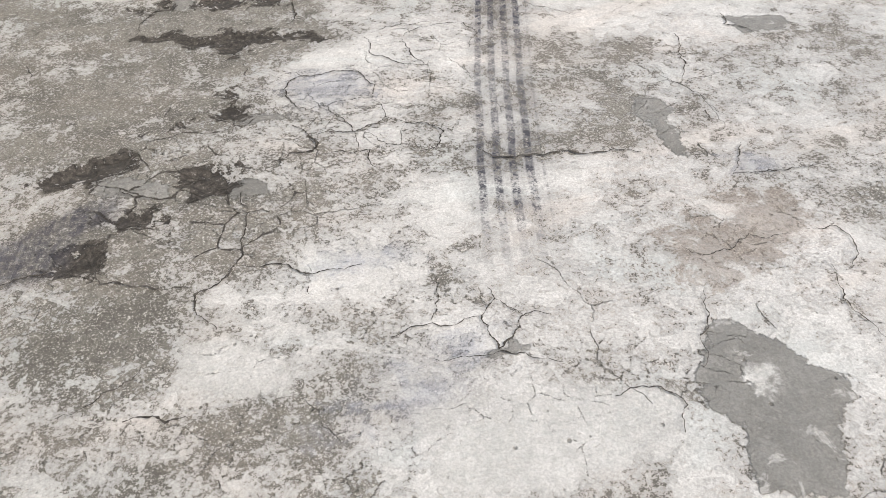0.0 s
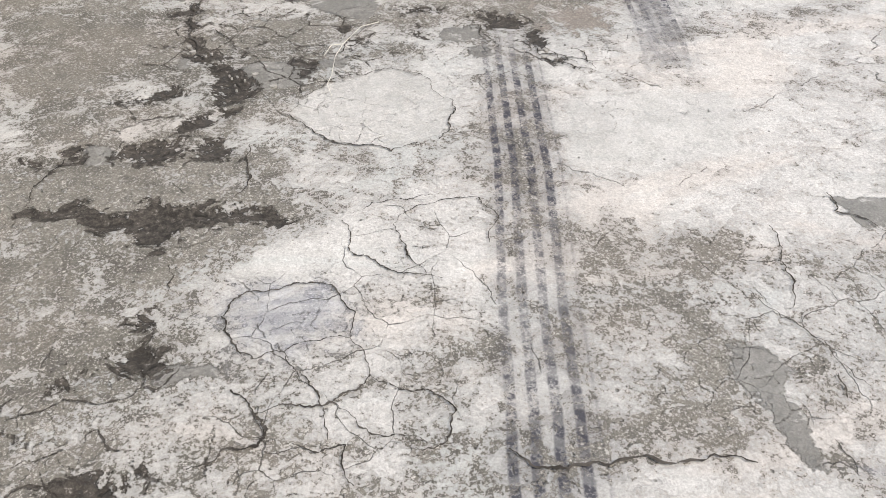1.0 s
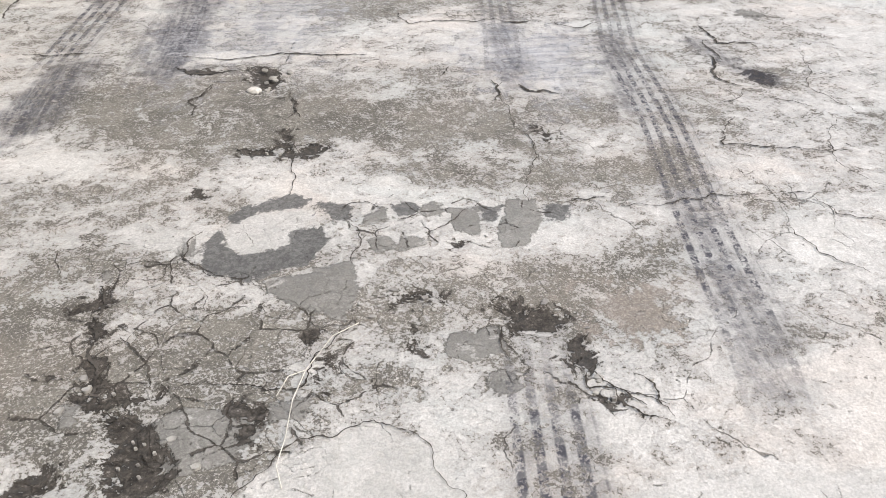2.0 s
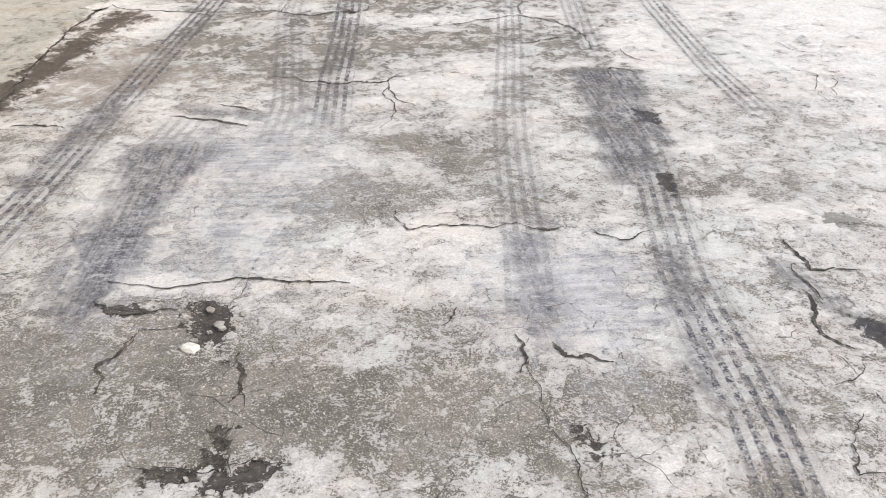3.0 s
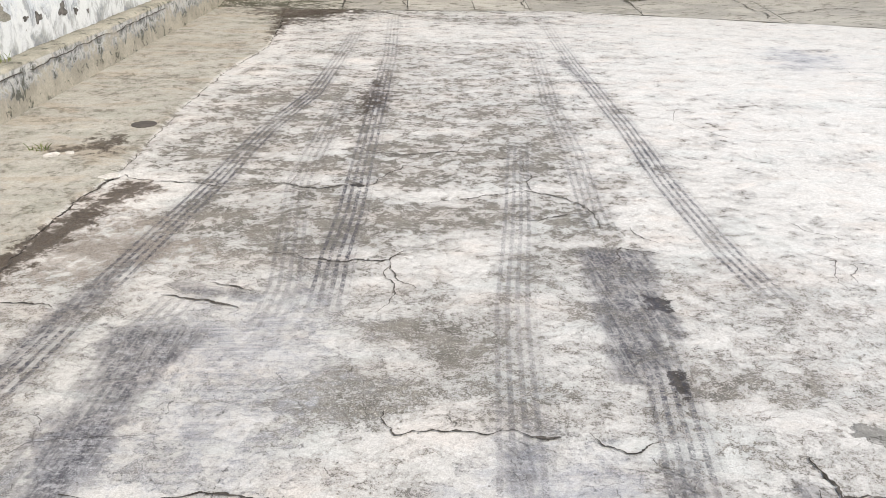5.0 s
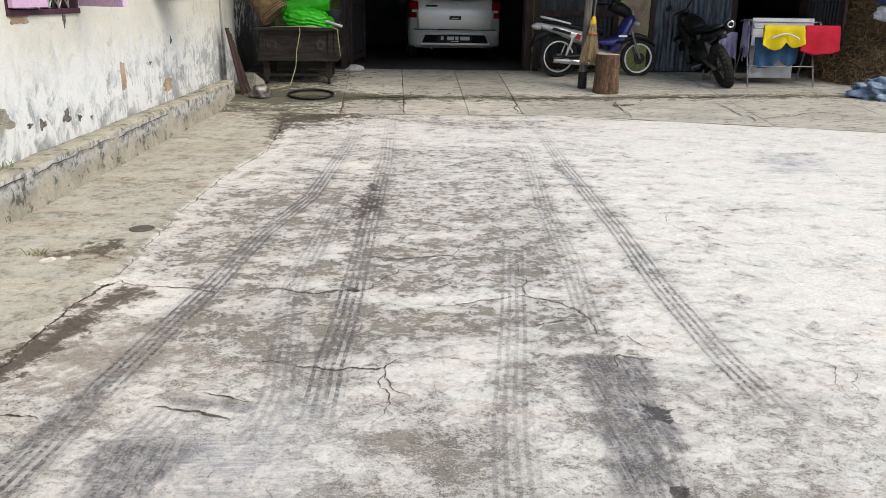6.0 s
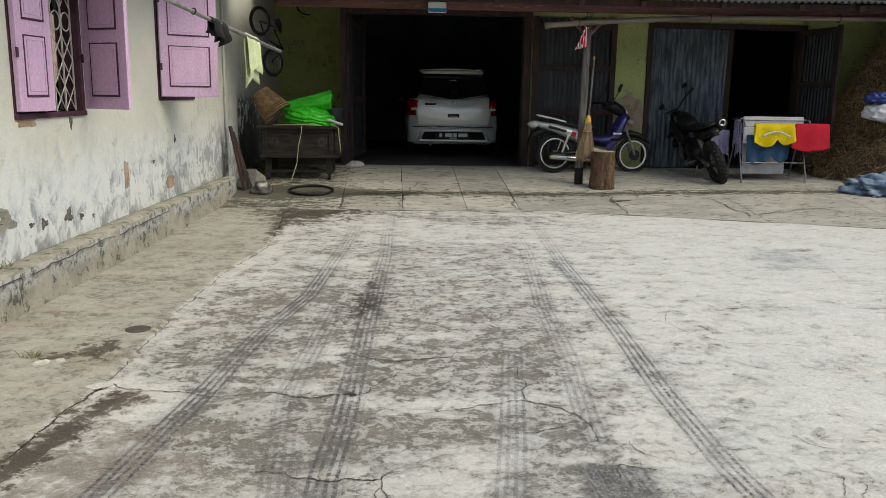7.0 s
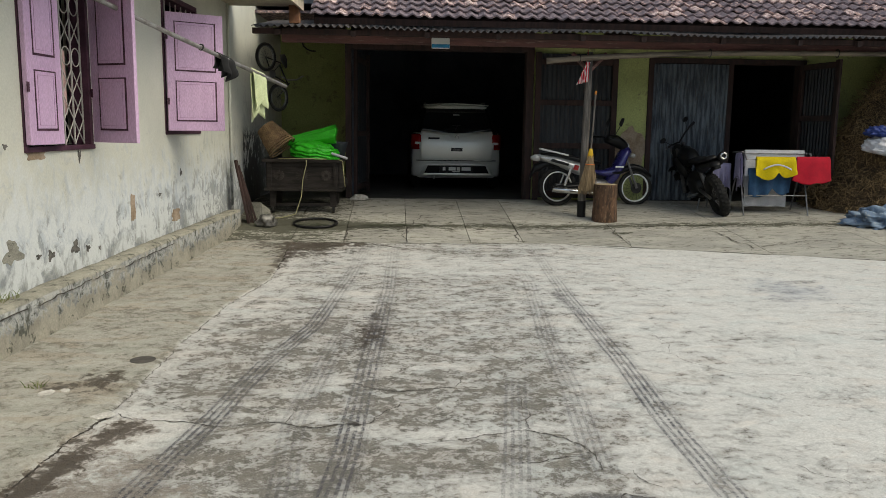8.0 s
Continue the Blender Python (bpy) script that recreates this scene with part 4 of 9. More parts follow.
area("grime", 1.0, [(-0.66, -0.00), (-0.47, 0.02), (-0.39, -0.03), (-0.44, -0.11), (-0.55, -0.12), (-0.62, -0.09)])
area("patch", 0.9, [(-0.76, 0.01), (-0.72, 0.01), (-0.72, -0.04), (-0.75, -0.05)])
area("pale", 0.9, [(-0.74, 0.36), (-0.48, 0.35), (-0.42, 0.25), (-0.60, 0.19), (-0.71, 0.20)])
area("pale", 0.85, [(-0.22, 0.41), (0.09, 0.42), (0.06, 0.24), (-0.15, 0.26), (-0.23, 0.31)])
area("pale", 0.8, [(-1.17, 0.97), (-0.89, 0.91), (-0.70, 0.83), (-0.83, 0.76), (-1.10, 0.76)])
area("pale", 0.8, [(-0.41, 0.71), (-0.13, 0.68), (0.06, 0.61), (-0.13, 0.62), (-0.32, 0.64)])
area("pale", 0.7, [(0.18, 0.47), (0.39, 0.45), (0.52, 0.51), (0.37, 0.39), (0.23, 0.34), (0.15, 0.39)])
area("pale", 0.9, [(0.45, 0.65), (0.55, 0.64), (0.48, 0.44), (0.40, 0.45)])
area("cast", 1.0, [(-0.74, 0.53), (-0.66, 0.55), (-0.61, 0.54), (-0.61, 0.47), (-0.72, 0.48)])
area("cast", 1.0, [(-0.53, 0.54), (-0.49, 0.58), (-0.35, 0.60), (-0.32, 0.56), (-0.36, 0.51), (-0.39, 0.47), (-0.47, 0.43), (-0.51, 0.46)])
area("ring", 1.0, [(-0.53, 0.58), (-0.48, 0.63), (-0.38, 0.67), (-0.34, 0.64), (-0.35, 0.60), (-0.46, 0.60), (-0.51, 0.56)])
area("ring", 1.0, [(-0.53, 0.55), (-0.53, 0.48), (-0.48, 0.43), (-0.39, 0.45), (-0.36, 0.51), (-0.32, 0.53), (-0.28, 0.46), (-0.34, 0.38), (-0.41, 0.36), (-0.46, 0.34), (-0.55, 0.37), (-0.58, 0.42), (-0.56, 0.51)])
area("ring", 1.0, [(-0.31, 0.62), (-0.24, 0.61), (-0.24, 0.54), (-0.27, 0.54)])
area("ring", 1.0, [(-0.15, 0.58), (-0.10, 0.61), (-0.07, 0.59), (-0.08, 0.55), (-0.13, 0.54)])
area("ring", 1.0, [(0.07, 0.56), (0.13, 0.57), (0.11, 0.50), (0.07, 0.49)])
area("ring", 1.0, [(0.22, 0.55), (0.29, 0.55), (0.27, 0.49), (0.22, 0.48)])
area("patch", 1.0, [(-0.21, 0.56), (-0.15, 0.58), (-0.15, 0.53), (-0.22, 0.52)])
area("patch", 1.0, [(-0.20, 0.46), (-0.15, 0.46), (-0.14, 0.41), (-0.19, 0.40)])
area("patch", 1.0, [(-0.01, 0.57), (0.07, 0.56), (0.06, 0.44), (-0.01, 0.46)])
area("patch", 1.0, [(0.14, 0.59), (0.20, 0.58), (0.21, 0.49), (0.15, 0.39), (0.10, 0.39), (0.10, 0.48)])
area("patch", 1.0, [(-0.42, 0.33), (-0.32, 0.36), (-0.23, 0.39), (-0.23, 0.27), (-0.26, 0.19), (-0.34, 0.23), (-0.41, 0.28)])
area("patch", 0.9, [(-0.62, 0.52), (-0.59, 0.51), (-0.58, 0.43), (-0.63, 0.43)])
area("patch", 0.9, [(-0.78, 0.40), (-0.76, 0.41), (-0.74, 0.36), (-0.77, 0.36)])
area("patch", 1.0, [(-0.06, 0.13), (0.04, 0.13), (0.05, 0.07), (-0.02, 0.04), (-0.07, 0.07)])
area("patch", 1.0, [(0.01, 0.01), (0.06, 0.01), (0.06, -0.04), (0.00, -0.05)])
area("patch", 1.0, [(-0.39, -0.02), (-0.32, -0.01), (-0.33, -0.06), (-0.39, -0.07)])
area("patch", 0.9, [(-0.08, 0.60), (-0.01, 0.59), (-0.02, 0.52), (-0.08, 0.54)])
area("patch", 0.9, [(-0.14, 0.46), (-0.09, 0.46), (-0.07, 0.42), (-0.13, 0.40)])
area("mud", 1.0, [(-0.42, 1.00), (-0.40, 1.00), (-0.39, 0.91), (-0.27, 0.90), (-0.33, 0.86), (-0.42, 0.86), (-0.52, 0.88), (-0.51, 0.91), (-0.43, 0.91)])
area("mud", 0.95, [(-0.56, 1.46), (-0.46, 1.44), (-0.46, 1.32), (-0.50, 1.37)])
area("mud", 1.0, [(-0.81, 0.28), (-0.76, 0.26), (-0.77, 0.24)])
area("mud", 1.0, [(-0.78, 0.35), (-0.75, 0.34), (-0.73, 0.23), (-0.74, 0.18), (-0.76, 0.24)])
area("mud", 1.0, [(-0.72, 0.11), (-0.71, 0.10), (-0.70, 0.05), (-0.72, 0.03)])
area("mud", 0.9, [(-0.68, 0.04), (-0.58, 0.02), (-0.58, 0.00), (-0.68, 0.02)])
area("mud", 1.0, [(-0.71, 0.03), (-0.64, -0.03), (-0.62, -0.09), (-0.56, -0.13), (-0.54, -0.15), (-0.54, -0.17), (-0.63, -0.17), (-0.66, -0.08), (-0.69, -0.02)])
area("mud", 0.72, [(0.04, 0.22), (0.09, 0.20), (0.19, 0.15), (0.17, 0.09), (0.09, 0.09), (0.06, 0.11)])
area("mud", 0.9, [(0.18, 0.09), (0.22, 0.02), (0.20, -0.01), (0.16, 0.02)])
area("mud", 1.0, [(0.20, -0.06), (0.23, -0.07), (0.25, -0.10), (0.20, -0.09)])
area("mud", 1.0, [(-0.02, 0.44), (0.02, 0.43), (0.01, 0.41), (-0.01, 0.41)])
area("mud", 0.9, [(-0.16, 0.26), (-0.07, 0.25), (-0.07, 0.23), (-0.15, 0.23)])
area("mud", 0.9, [(-0.13, 0.14), (-0.11, 0.10), (-0.12, 0.07)])
area("mud", 1.0, [(0.30, 0.95), (0.32, 0.90), (0.30, 0.88)])
area("mud", 0.9, [(-0.81, -0.14), (-0.76, -0.14), (-0.68, -0.15), (-0.68, -0.19), (-0.80, -0.18)])
area("mud", 0.85, [(-0.46, -0.02), (-0.40, -0.04), (-0.42, -0.10), (-0.45, -0.11), (-0.43, -0.06)])
area("mud", 0.95, [(-0.63, 0.71), (-0.59, 0.69), (-0.61, 0.66)])
area("mud", 0.9, [(1.04, 1.29), (1.10, 1.24), (1.06, 1.17), (1.02, 1.21)])
area("mud", 0.75, [(-0.32, 0.14), (-0.29, 0.06), (-0.31, 0.00), (-0.33, 0.06)])
area("fine", 0.9, [(-0.82, 0.49), (-0.61, 0.47), (-0.42, 0.29), (-0.25, 0.20), (-0.17, 0.00), (-0.37, -0.08), (-0.67, 0.03)])
area("track", 0.9, [(-1.25, 1.21), (-1.21, 1.44), (-1.17, 1.57), (-1.07, 1.39), (-1.08, 1.12), (-1.18, 1.00)])
crack(4.8, [(-1.32, 1.65), (-1.24, 1.63), (-1.17, 1.63), (-1.02, 1.63)])
crack(3.0, [(-0.57, 0.92), (-0.42, 0.89), (-0.27, 0.90)])
crack(1.8, [(-0.42, 1.28), (-0.39, 0.79), (-0.39, 0.66)])
crack(4.2, [(0.80, 0.87), (0.77, 0.79), (0.95, 0.76), (1.11, 0.73)])
crack(2.4, [(0.80, 0.87), (0.87, 0.95)])
crack(2.4, [(0.24, 1.25), (0.23, 1.05), (0.26, 0.88), (0.22, 0.70), (0.19, 0.57)])
crack(3.6, [(0.28, 0.56), (0.39, 0.57)])
crack(3.0, [(0.41, 0.53), (0.56, 0.54), (0.65, 0.56), (0.75, 0.55)])
crack(2.4, [(0.82, 0.55), (0.90, 0.53)])
crack(2.4, [(0.96, 1.11), (0.86, 1.04)])
crack(2.4, [(0.97, 1.13), (1.09, 1.04), (1.14, 0.99)])
crack(2.4, [(0.77, 0.41), (0.79, 0.34), (0.82, 0.27), (0.87, 0.22)])
crack(2.4, [(0.89, 0.52), (0.91, 0.44), (1.01, 0.40)])
crack(2.4, [(1.32, 1.46), (1.21, 1.19), (1.22, 1.02), (1.31, 0.90)])
crack(5.4, [(-0.77, 0.35), (-0.74, 0.29), (-0.74, 0.20), (-0.72, 0.11), (-0.71, 0.03), (-0.63, -0.05)])
crack(3.6, [(-0.69, 0.18), (-0.63, 0.11), (-0.61, 0.04)])
crack(3.0, [(-0.57, 0.03), (-0.45, 0.03), (-0.40, 0.01), (-0.33, 0.02), (-0.32, 0.08), (-0.25, 0.16)])
crack(3.0, [(0.05, 0.13), (0.05, 0.04)])
crack(3.0, [(0.21, 0.02), (0.18, -0.05), (0.24, -0.06), (0.27, -0.10)])
crack(2.4, [(0.24, -0.06), (0.31, -0.10)])
crack(2.4, [(0.27, -0.02), (0.30, -0.05), (0.31, -0.13)])
crack(2.4, [(-0.73, 1.44), (-0.59, 1.47)])
crack(2.4, [(-0.69, 1.23), (-0.65, 1.36), (-0.55, 1.37)])
crack(2.4, [(-0.86, 0.39), (-0.89, 0.48), (-0.84, 0.51), (-0.73, 0.50)])
crack(2.4, [(-0.27, 0.59), (-0.20, 0.61), (-0.15, 0.57)])
crack(2.4, [(-0.24, 0.52), (-0.22, 0.43), (-0.24, 0.37)])
crack(2.4, [(-0.07, 0.46), (-0.02, 0.49), (0.07, 0.58)])
crack(2.4, [(-0.76, 0.42), (-0.69, 0.43), (-0.64, 0.41), (-0.64, 0.37), (-0.71, 0.37)])
crack(3.0, [(-0.58, 0.53), (-0.61, 0.49), (-0.61, 0.43), (-0.54, 0.36)])
crack(1.8, [(1.17, 0.92), (1.07, 0.79), (1.05, 0.64), (1.10, 0.55)])
area("grime", 0.8, [(-0.39, 2.07), (-0.14, 2.17), (0.00, 2.12), (-0.04, 1.91), (-0.20, 1.77), (-0.37, 1.78)])
area("grime", 0.75, [(-0.06, 2.51), (0.34, 2.53), (0.35, 2.35), (0.23, 2.11), (0.07, 2.16), (0.01, 2.28), (-0.14, 2.38)])
area("grime", 0.65, [(0.17, 2.11), (0.50, 2.13), (0.57, 2.01), (0.44, 1.85), (0.23, 1.90)])
area("grime", 0.95, [(-0.12, 3.64), (0.56, 3.72), (1.03, 3.58), (0.89, 3.27), (0.25, 3.31), (-0.05, 3.42)])
area("grime", 0.8, [(-1.24, 3.48), (-0.80, 3.82), (-0.26, 3.88), (-0.24, 3.30), (-0.75, 3.20), (-1.14, 2.93)])
area("grime", 0.7, [(-0.78, 1.75), (-0.52, 1.76), (-0.51, 1.69), (-0.73, 1.67)])
area("grime", 0.55, [(-0.25, 1.74), (0.01, 1.59), (-0.02, 1.52), (-0.24, 1.54)])
area("grime", 0.7, [(0.95, 2.18), (1.02, 2.06), (0.88, 1.99)])
area("patch", 0.9, [(1.24, 1.83), (1.33, 1.76), (1.29, 1.70), (1.20, 1.74)])
area("grime", 0.85, [(0.84, 1.37), (0.94, 1.36), (0.94, 1.30), (0.84, 1.33)])
area("grime", 0.7, [(1.23, 2.13), (1.33, 2.10), (1.26, 2.05)])
area("grime", 0.7, [(-0.13, 1.44), (0.34, 1.41), (0.32, 1.32), (-0.06, 1.33)])
area("mud", 1.0, [(0.92, 2.68), (1.02, 2.66), (0.96, 2.55), (0.91, 2.58)])
area("mud", 1.0, [(0.84, 2.11), (0.86, 2.09), (0.83, 1.96), (0.82, 2.00)])
area("mud", 1.0, [(-0.55, 1.42), (-0.46, 1.43), (-0.45, 1.30), (-0.48, 1.27), (-0.52, 1.34)])
area("mud", 0.9, [(-0.77, 1.46), (-0.64, 1.44), (-0.68, 1.42)])
area("mud", 0.9, [(-0.55, 1.36), (-0.46, 1.34), (-0.44, 1.23), (-0.47, 1.26)])
area("pale", 1.0, [(-0.53, 1.28), (-0.50, 1.28), (-0.50, 1.25), (-0.53, 1.25)])
area("pale", 1.0, [(-0.20, 2.36), (-0.15, 2.38), (-0.15, 2.25), (-0.19, 2.25)])
area("pale", 1.0, [(0.01, 2.22), (0.08, 2.22), (0.07, 2.13), (0.02, 2.13)])
area("pale", 0.8, [(0.08, 3.03), (0.40, 2.99), (0.36, 2.82), (0.08, 2.86)])
area("pale", 0.9, [(0.00, 3.27), (0.78, 3.35), (0.46, 3.07), (0.04, 3.10)])
area("pale", 0.8, [(-0.75, 1.64), (-0.33, 1.64), (-0.19, 1.61), (-0.24, 1.54), (-0.69, 1.54)])
crack(8.4, [(-0.86, 2.71), (-0.65, 2.64), (-0.56, 2.60)])
crack(4.8, [(-0.72, 2.82), (-0.52, 2.74)])
crack(7.2, [(-1.21, 2.62), (-1.41, 2.65)])
crack(6.0, [(-0.78, 1.57), (-0.46, 1.57), (-0.30, 1.54), (-0.17, 1.52)])
crack(4.8, [(-0.03, 3.04), (-0.01, 2.81), (-0.08, 2.56)])
crack(4.8, [(-0.04, 1.91), (-0.01, 1.79), (0.19, 1.80), (0.41, 1.76)])
crack(8.4, [(0.35, 1.77), (0.43, 1.77)])
crack(4.8, [(0.51, 1.78), (0.58, 1.69), (0.68, 1.74)])
crack(7.2, [(1.04, 1.66), (1.04, 1.50), (1.17, 1.49)])
crack(7.2, [(0.97, 1.41), (0.93, 1.26), (0.97, 1.16)])
crack(4.8, [(1.00, 1.53), (1.00, 1.36)])
crack(8.4, [(-0.79, 1.48), (-0.74, 1.43), (-0.58, 1.43)])
crack(7.2, [(-0.66, 1.33), (-0.71, 1.23), (-0.69, 1.13)])
crack(7.2, [(-0.41, 1.08), (-0.39, 1.17), (-0.41, 1.25)])
crack(6.0, [(0.21, 1.27), (0.20, 1.13)])
crack(7.2, [(0.29, 1.23), (0.31, 1.18), (0.41, 1.15)])
crack(4.8, [(0.09, 1.39), (0.05, 1.32)])
crack(4.8, [(1.86, 2.94), (1.78, 2.71)])
area("grime", 0.3, [(-1.07, 2.91), (-1.04, 3.95), (-0.99, 5.37), (-0.85, 6.96), (-0.75, 8.02), (1.19, 8.06), (1.19, 5.35), (1.07, 3.76), (0.93, 2.85)])
area("grime", 0.8, [(-1.00, 4.87), (-0.69, 5.66), (-0.25, 4.98), (-0.29, 4.44), (-0.68, 4.36)])
area("grime", 0.8, [(-0.83, 6.15), (-0.33, 6.34), (-0.05, 5.65), (-0.35, 5.36)])
area("grime", 0.8, [(-0.94, 3.67), (-0.45, 3.66), (-0.40, 3.30), (-0.65, 3.14), (-0.90, 3.31)])
area("grime", 0.9, [(-0.00, 3.52), (0.46, 3.70), (0.97, 3.56), (0.84, 3.26), (0.26, 3.22), (-0.02, 3.34)])
area("grime", 0.7, [(0.75, 4.97), (1.08, 4.84), (1.00, 4.33), (0.66, 4.33)])
area("grime", 0.7, [(0.03, 4.86), (0.67, 4.97), (0.60, 4.43), (0.09, 4.44)])
area("grime", 0.75, [(0.53, 3.44), (0.72, 3.16), (0.79, 2.86), (0.49, 2.87)])
area("pale", 0.8, [(-0.44, 4.75), (-0.11, 4.69), (-0.23, 4.44), (-0.48, 4.45)])
area("pale", 0.9, [(-0.11, 3.71), (0.48, 3.92), (0.70, 3.84), (0.46, 3.70), (0.03, 3.58)])
area("grime", 0.7, [(3.61, 7.80), (4.26, 7.81), (3.82, 6.89), (3.30, 6.77)])
area("grime", 0.6, [(0.04, 9.91), (1.43, 9.74), (2.00, 9.12), (0.68, 9.08)])
area("wet", 0.9, [(-1.45, 10.23), (-0.97, 10.35), (-0.66, 9.97), (-1.03, 9.60), (-1.22, 9.03), (-1.37, 9.22)])

area("crazed", 1.0, [(-0.87, 0.41), (-0.61, 0.47), (-0.42, 0.33), (-0.23, 0.13), (-0.17, -0.01), (-0.31, -0.09), (-0.43, -0.22), (-0.67, -0.19), (-0.75, 0.04)])
area("crazed", 1.0, [(0.04, 0.22), (0.22, 0.02), (0.28, -0.10), (0.13, -0.06), (0.03, 0.04)])
area("crazed", 0.9, [(-0.83, 0.38), (-0.63, 0.36), (-0.58, -0.21), (-0.67, -0.45), (-0.85, -0.46), (-0.87, -0.23)])
area("crazed", 0.9, [(-1.00, -1.08), (-0.61, -1.01), (-0.46, -1.26), (-0.60, -1.56), (-0.92, -1.42)])
area("crazed", 0.8, [(-0.29, 0.65), (0.29, 0.59), (0.18, 0.36), (-0.07, 0.41), (-0.24, 0.37)])
area("pale", 0.5, [(0.65, 0.68), (1.18, 0.69), (0.58, -0.33), (0.17, -0.28), (0.36, 0.00), (0.52, 0.23)])
area("pale", 0.7, [(0.25, -0.06), (1.27, 0.20), (0.73, -0.79), (0.43, -0.77), (0.12, -0.61)])
area("pale", 0.55, [(-0.58, -1.59), (-0.09, -1.31), (0.30, -1.36), (0.24, -1.54), (0.01, -1.64), (0.19, -1.77), (0.15, -1.93), (-0.13, -1.84), (-0.37, -1.70)])
area("pale", 0.8, [(0.27, -1.71), (0.68, -1.56), (0.52, -1.87), (0.42, -1.90), (0.37, -1.83), (0.24, -1.79)])
area("pale", 0.6, [(-0.43, -0.68), (-0.35, -0.62), (-0.04, -0.59), (-0.07, -0.96), (-0.31, -1.04)])
area("pale", 0.6, [(-0.43, 1.92), (0.31, 1.78), (0.26, 1.42), (-0.26, 1.45)])

area("track", 1.0, [(0.83, 3.12), (1.05, 3.10), (0.94, 2.50), (0.77, 2.04), (0.66, 2.08), (0.72, 2.56)])
area("track", 0.55, [(0.71, 1.83), (0.80, 1.76), (0.69, 1.20), (0.63, 0.96), (0.53, 0.97), (0.54, 1.19), (0.64, 1.58)])
area("track", 0.7, [(-0.97, 2.47), (-0.73, 2.46), (-0.72, 2.10), (-0.77, 1.67), (-0.77, 1.48), (-0.84, 1.49), (-0.92, 1.79), (-0.92, 2.11)])
area("track", 0.8, [(-1.17, 2.82), (-1.06, 3.04), (-1.06, 2.71), (-1.12, 2.48), (-1.18, 2.05), (-1.23, 2.20)])
area("track", 0.6, [(0.96, 2.55), (0.97, 2.45), (0.90, 2.27), (0.92, 2.41)])
area("track", 0.6, [(0.58, 0.28), (0.66, 0.31), (0.62, 0.10), (0.55, -0.08), (0.47, -0.08), (0.48, 0.05)])

STRIP = [(-1.5, 2.0), (-1.55, 3.2), (-1.53, 3.7), (-1.46, 4.1), (-1.45, 5.5), (-1.38, 6.6), (-1.2, 7.8), (-1.3, 9.7)]
edge_x = np.interp(Y, [p[1] for p in STRIP], [p[0] for p in STRIP])
FIELD["strip"] = np.clip((edge_x - X) / 0.02, 0, 1) * (Y > 1.0)
lip = np.clip((X - edge_x) / 0.01, 0, 1) * np.clip((0.16 - X + edge_x) / 0.05, 0, 1) * (Y > 3.6) * (Y < 9)
FIELD["pale"] = np.maximum(FIELD["pale"], lip * 0.5)
for pts_, wide_ in (([(-1.56, 2.9), (-1.50, 3.14), (-1.46, 3.38), (-1.42, 3.65), (-1.31, 3.93)], 0.075), ([(-1.25, 9.8), (-1.0, 10.12), (-0.7, 10.2)], 0.16)):
    d_ = line_fields(pts_)[0]
    FIELD["wet"] = np.maximum(FIELD["wet"], np.clip(1.0 - 0.5 * d_ / wide_, 0, 1) * (d_ < 2 * wide_))
    FIELD["brown"] = np.maximum(FIELD["brown"], np.clip(1.0 - 0.5 * d_ / (wide_ * 1.6), 0, 1))
FIELD["grime"] = np.maximum(FIELD["grime"], np.clip((-1.15 - X) / 0.3, 0, 1) * np.clip((0.6 - Y) / 0.5, 0, 1) * 0.9)
FIELD["pale"] = np.maximum(FIELD["pale"], np.clip((X - 1.0 - 0.1 * Y) / 0.8, 0, 1) * 0.9)

FIELD["grime"] *= 1 - 0.22 * np.clip((Y - 2.6) / 1.0, 0, 1)
Z = fall(X, Y) + 0.012 * FIELD["strip"]
swell = np.sin(X * 2.1 + 1) * np.sin(Y * 1.7) * 0.004 + np.sin(X * 5.3 + Y * 4.1) * 0.002
near_zone = (np.abs(X) < 12) & (np.abs(Y) < 14)
Z = Z + swell * near_zone - 0.009 * FIELD["sunk"] + 0.003 * np.clip(FIELD["patch"] * 2 - 1, 0, 1)
nx, ny = X.shape
vid = np.arange(nx * ny).reshape(nx, ny)
quads = np.stack([vid[:-1, :-1], vid[1:, :-1], vid[1:, 1:], vid[:-1, 1:]], -1).reshape(-1, 4)
gm = bpy.data.meshes.new("ground")
gm.vertices.add(nx * ny)
gm.vertices.foreach_set("co", np.stack([X, Y, Z], -1).astype(np.float32).ravel())
gm.loops.add(quads.size)
gm.loops.foreach_set("vertex_index", quads.astype(np.int32).ravel())
gm.polygons.add(len(quads))
gm.polygons.foreach_set("loop_start", (np.arange(len(quads)) * 4).astype(np.int32))
gm.update(calc_edges=True)
for key, val in FIELD.items():
    if key != "sunk":
        gm.attributes.new(key, "FLOAT", "POINT").data.foreach_set("value", val.astype(np.float32).ravel())
for key, val in TYRES.items():
    gm.attributes.new(key, "FLOAT_VECTOR", "POINT").data.foreach_set("vector", val.astype(np.float32).ravel())
gm.shade_smooth()
M_GROUND = ground_material()
gm.materials.append(M_GROUND)
ground = tagged(new("ground", gm), "pale cracked concrete yard with tyre marks and grey repairs", "ground", kind="structure")

M_CRACK = surf("crack_dirt", (0.035, 0.03, 0.025), (0.09, 0.08, 0.07), 20, 150, 0.95, bump=0.3)
M_HAIR = surf("hair_crack", (0.17, 0.16, 0.145), (0.10, 0.093, 0.085), 20, 150, 0.95, bump=0.2)
random.seed(11)


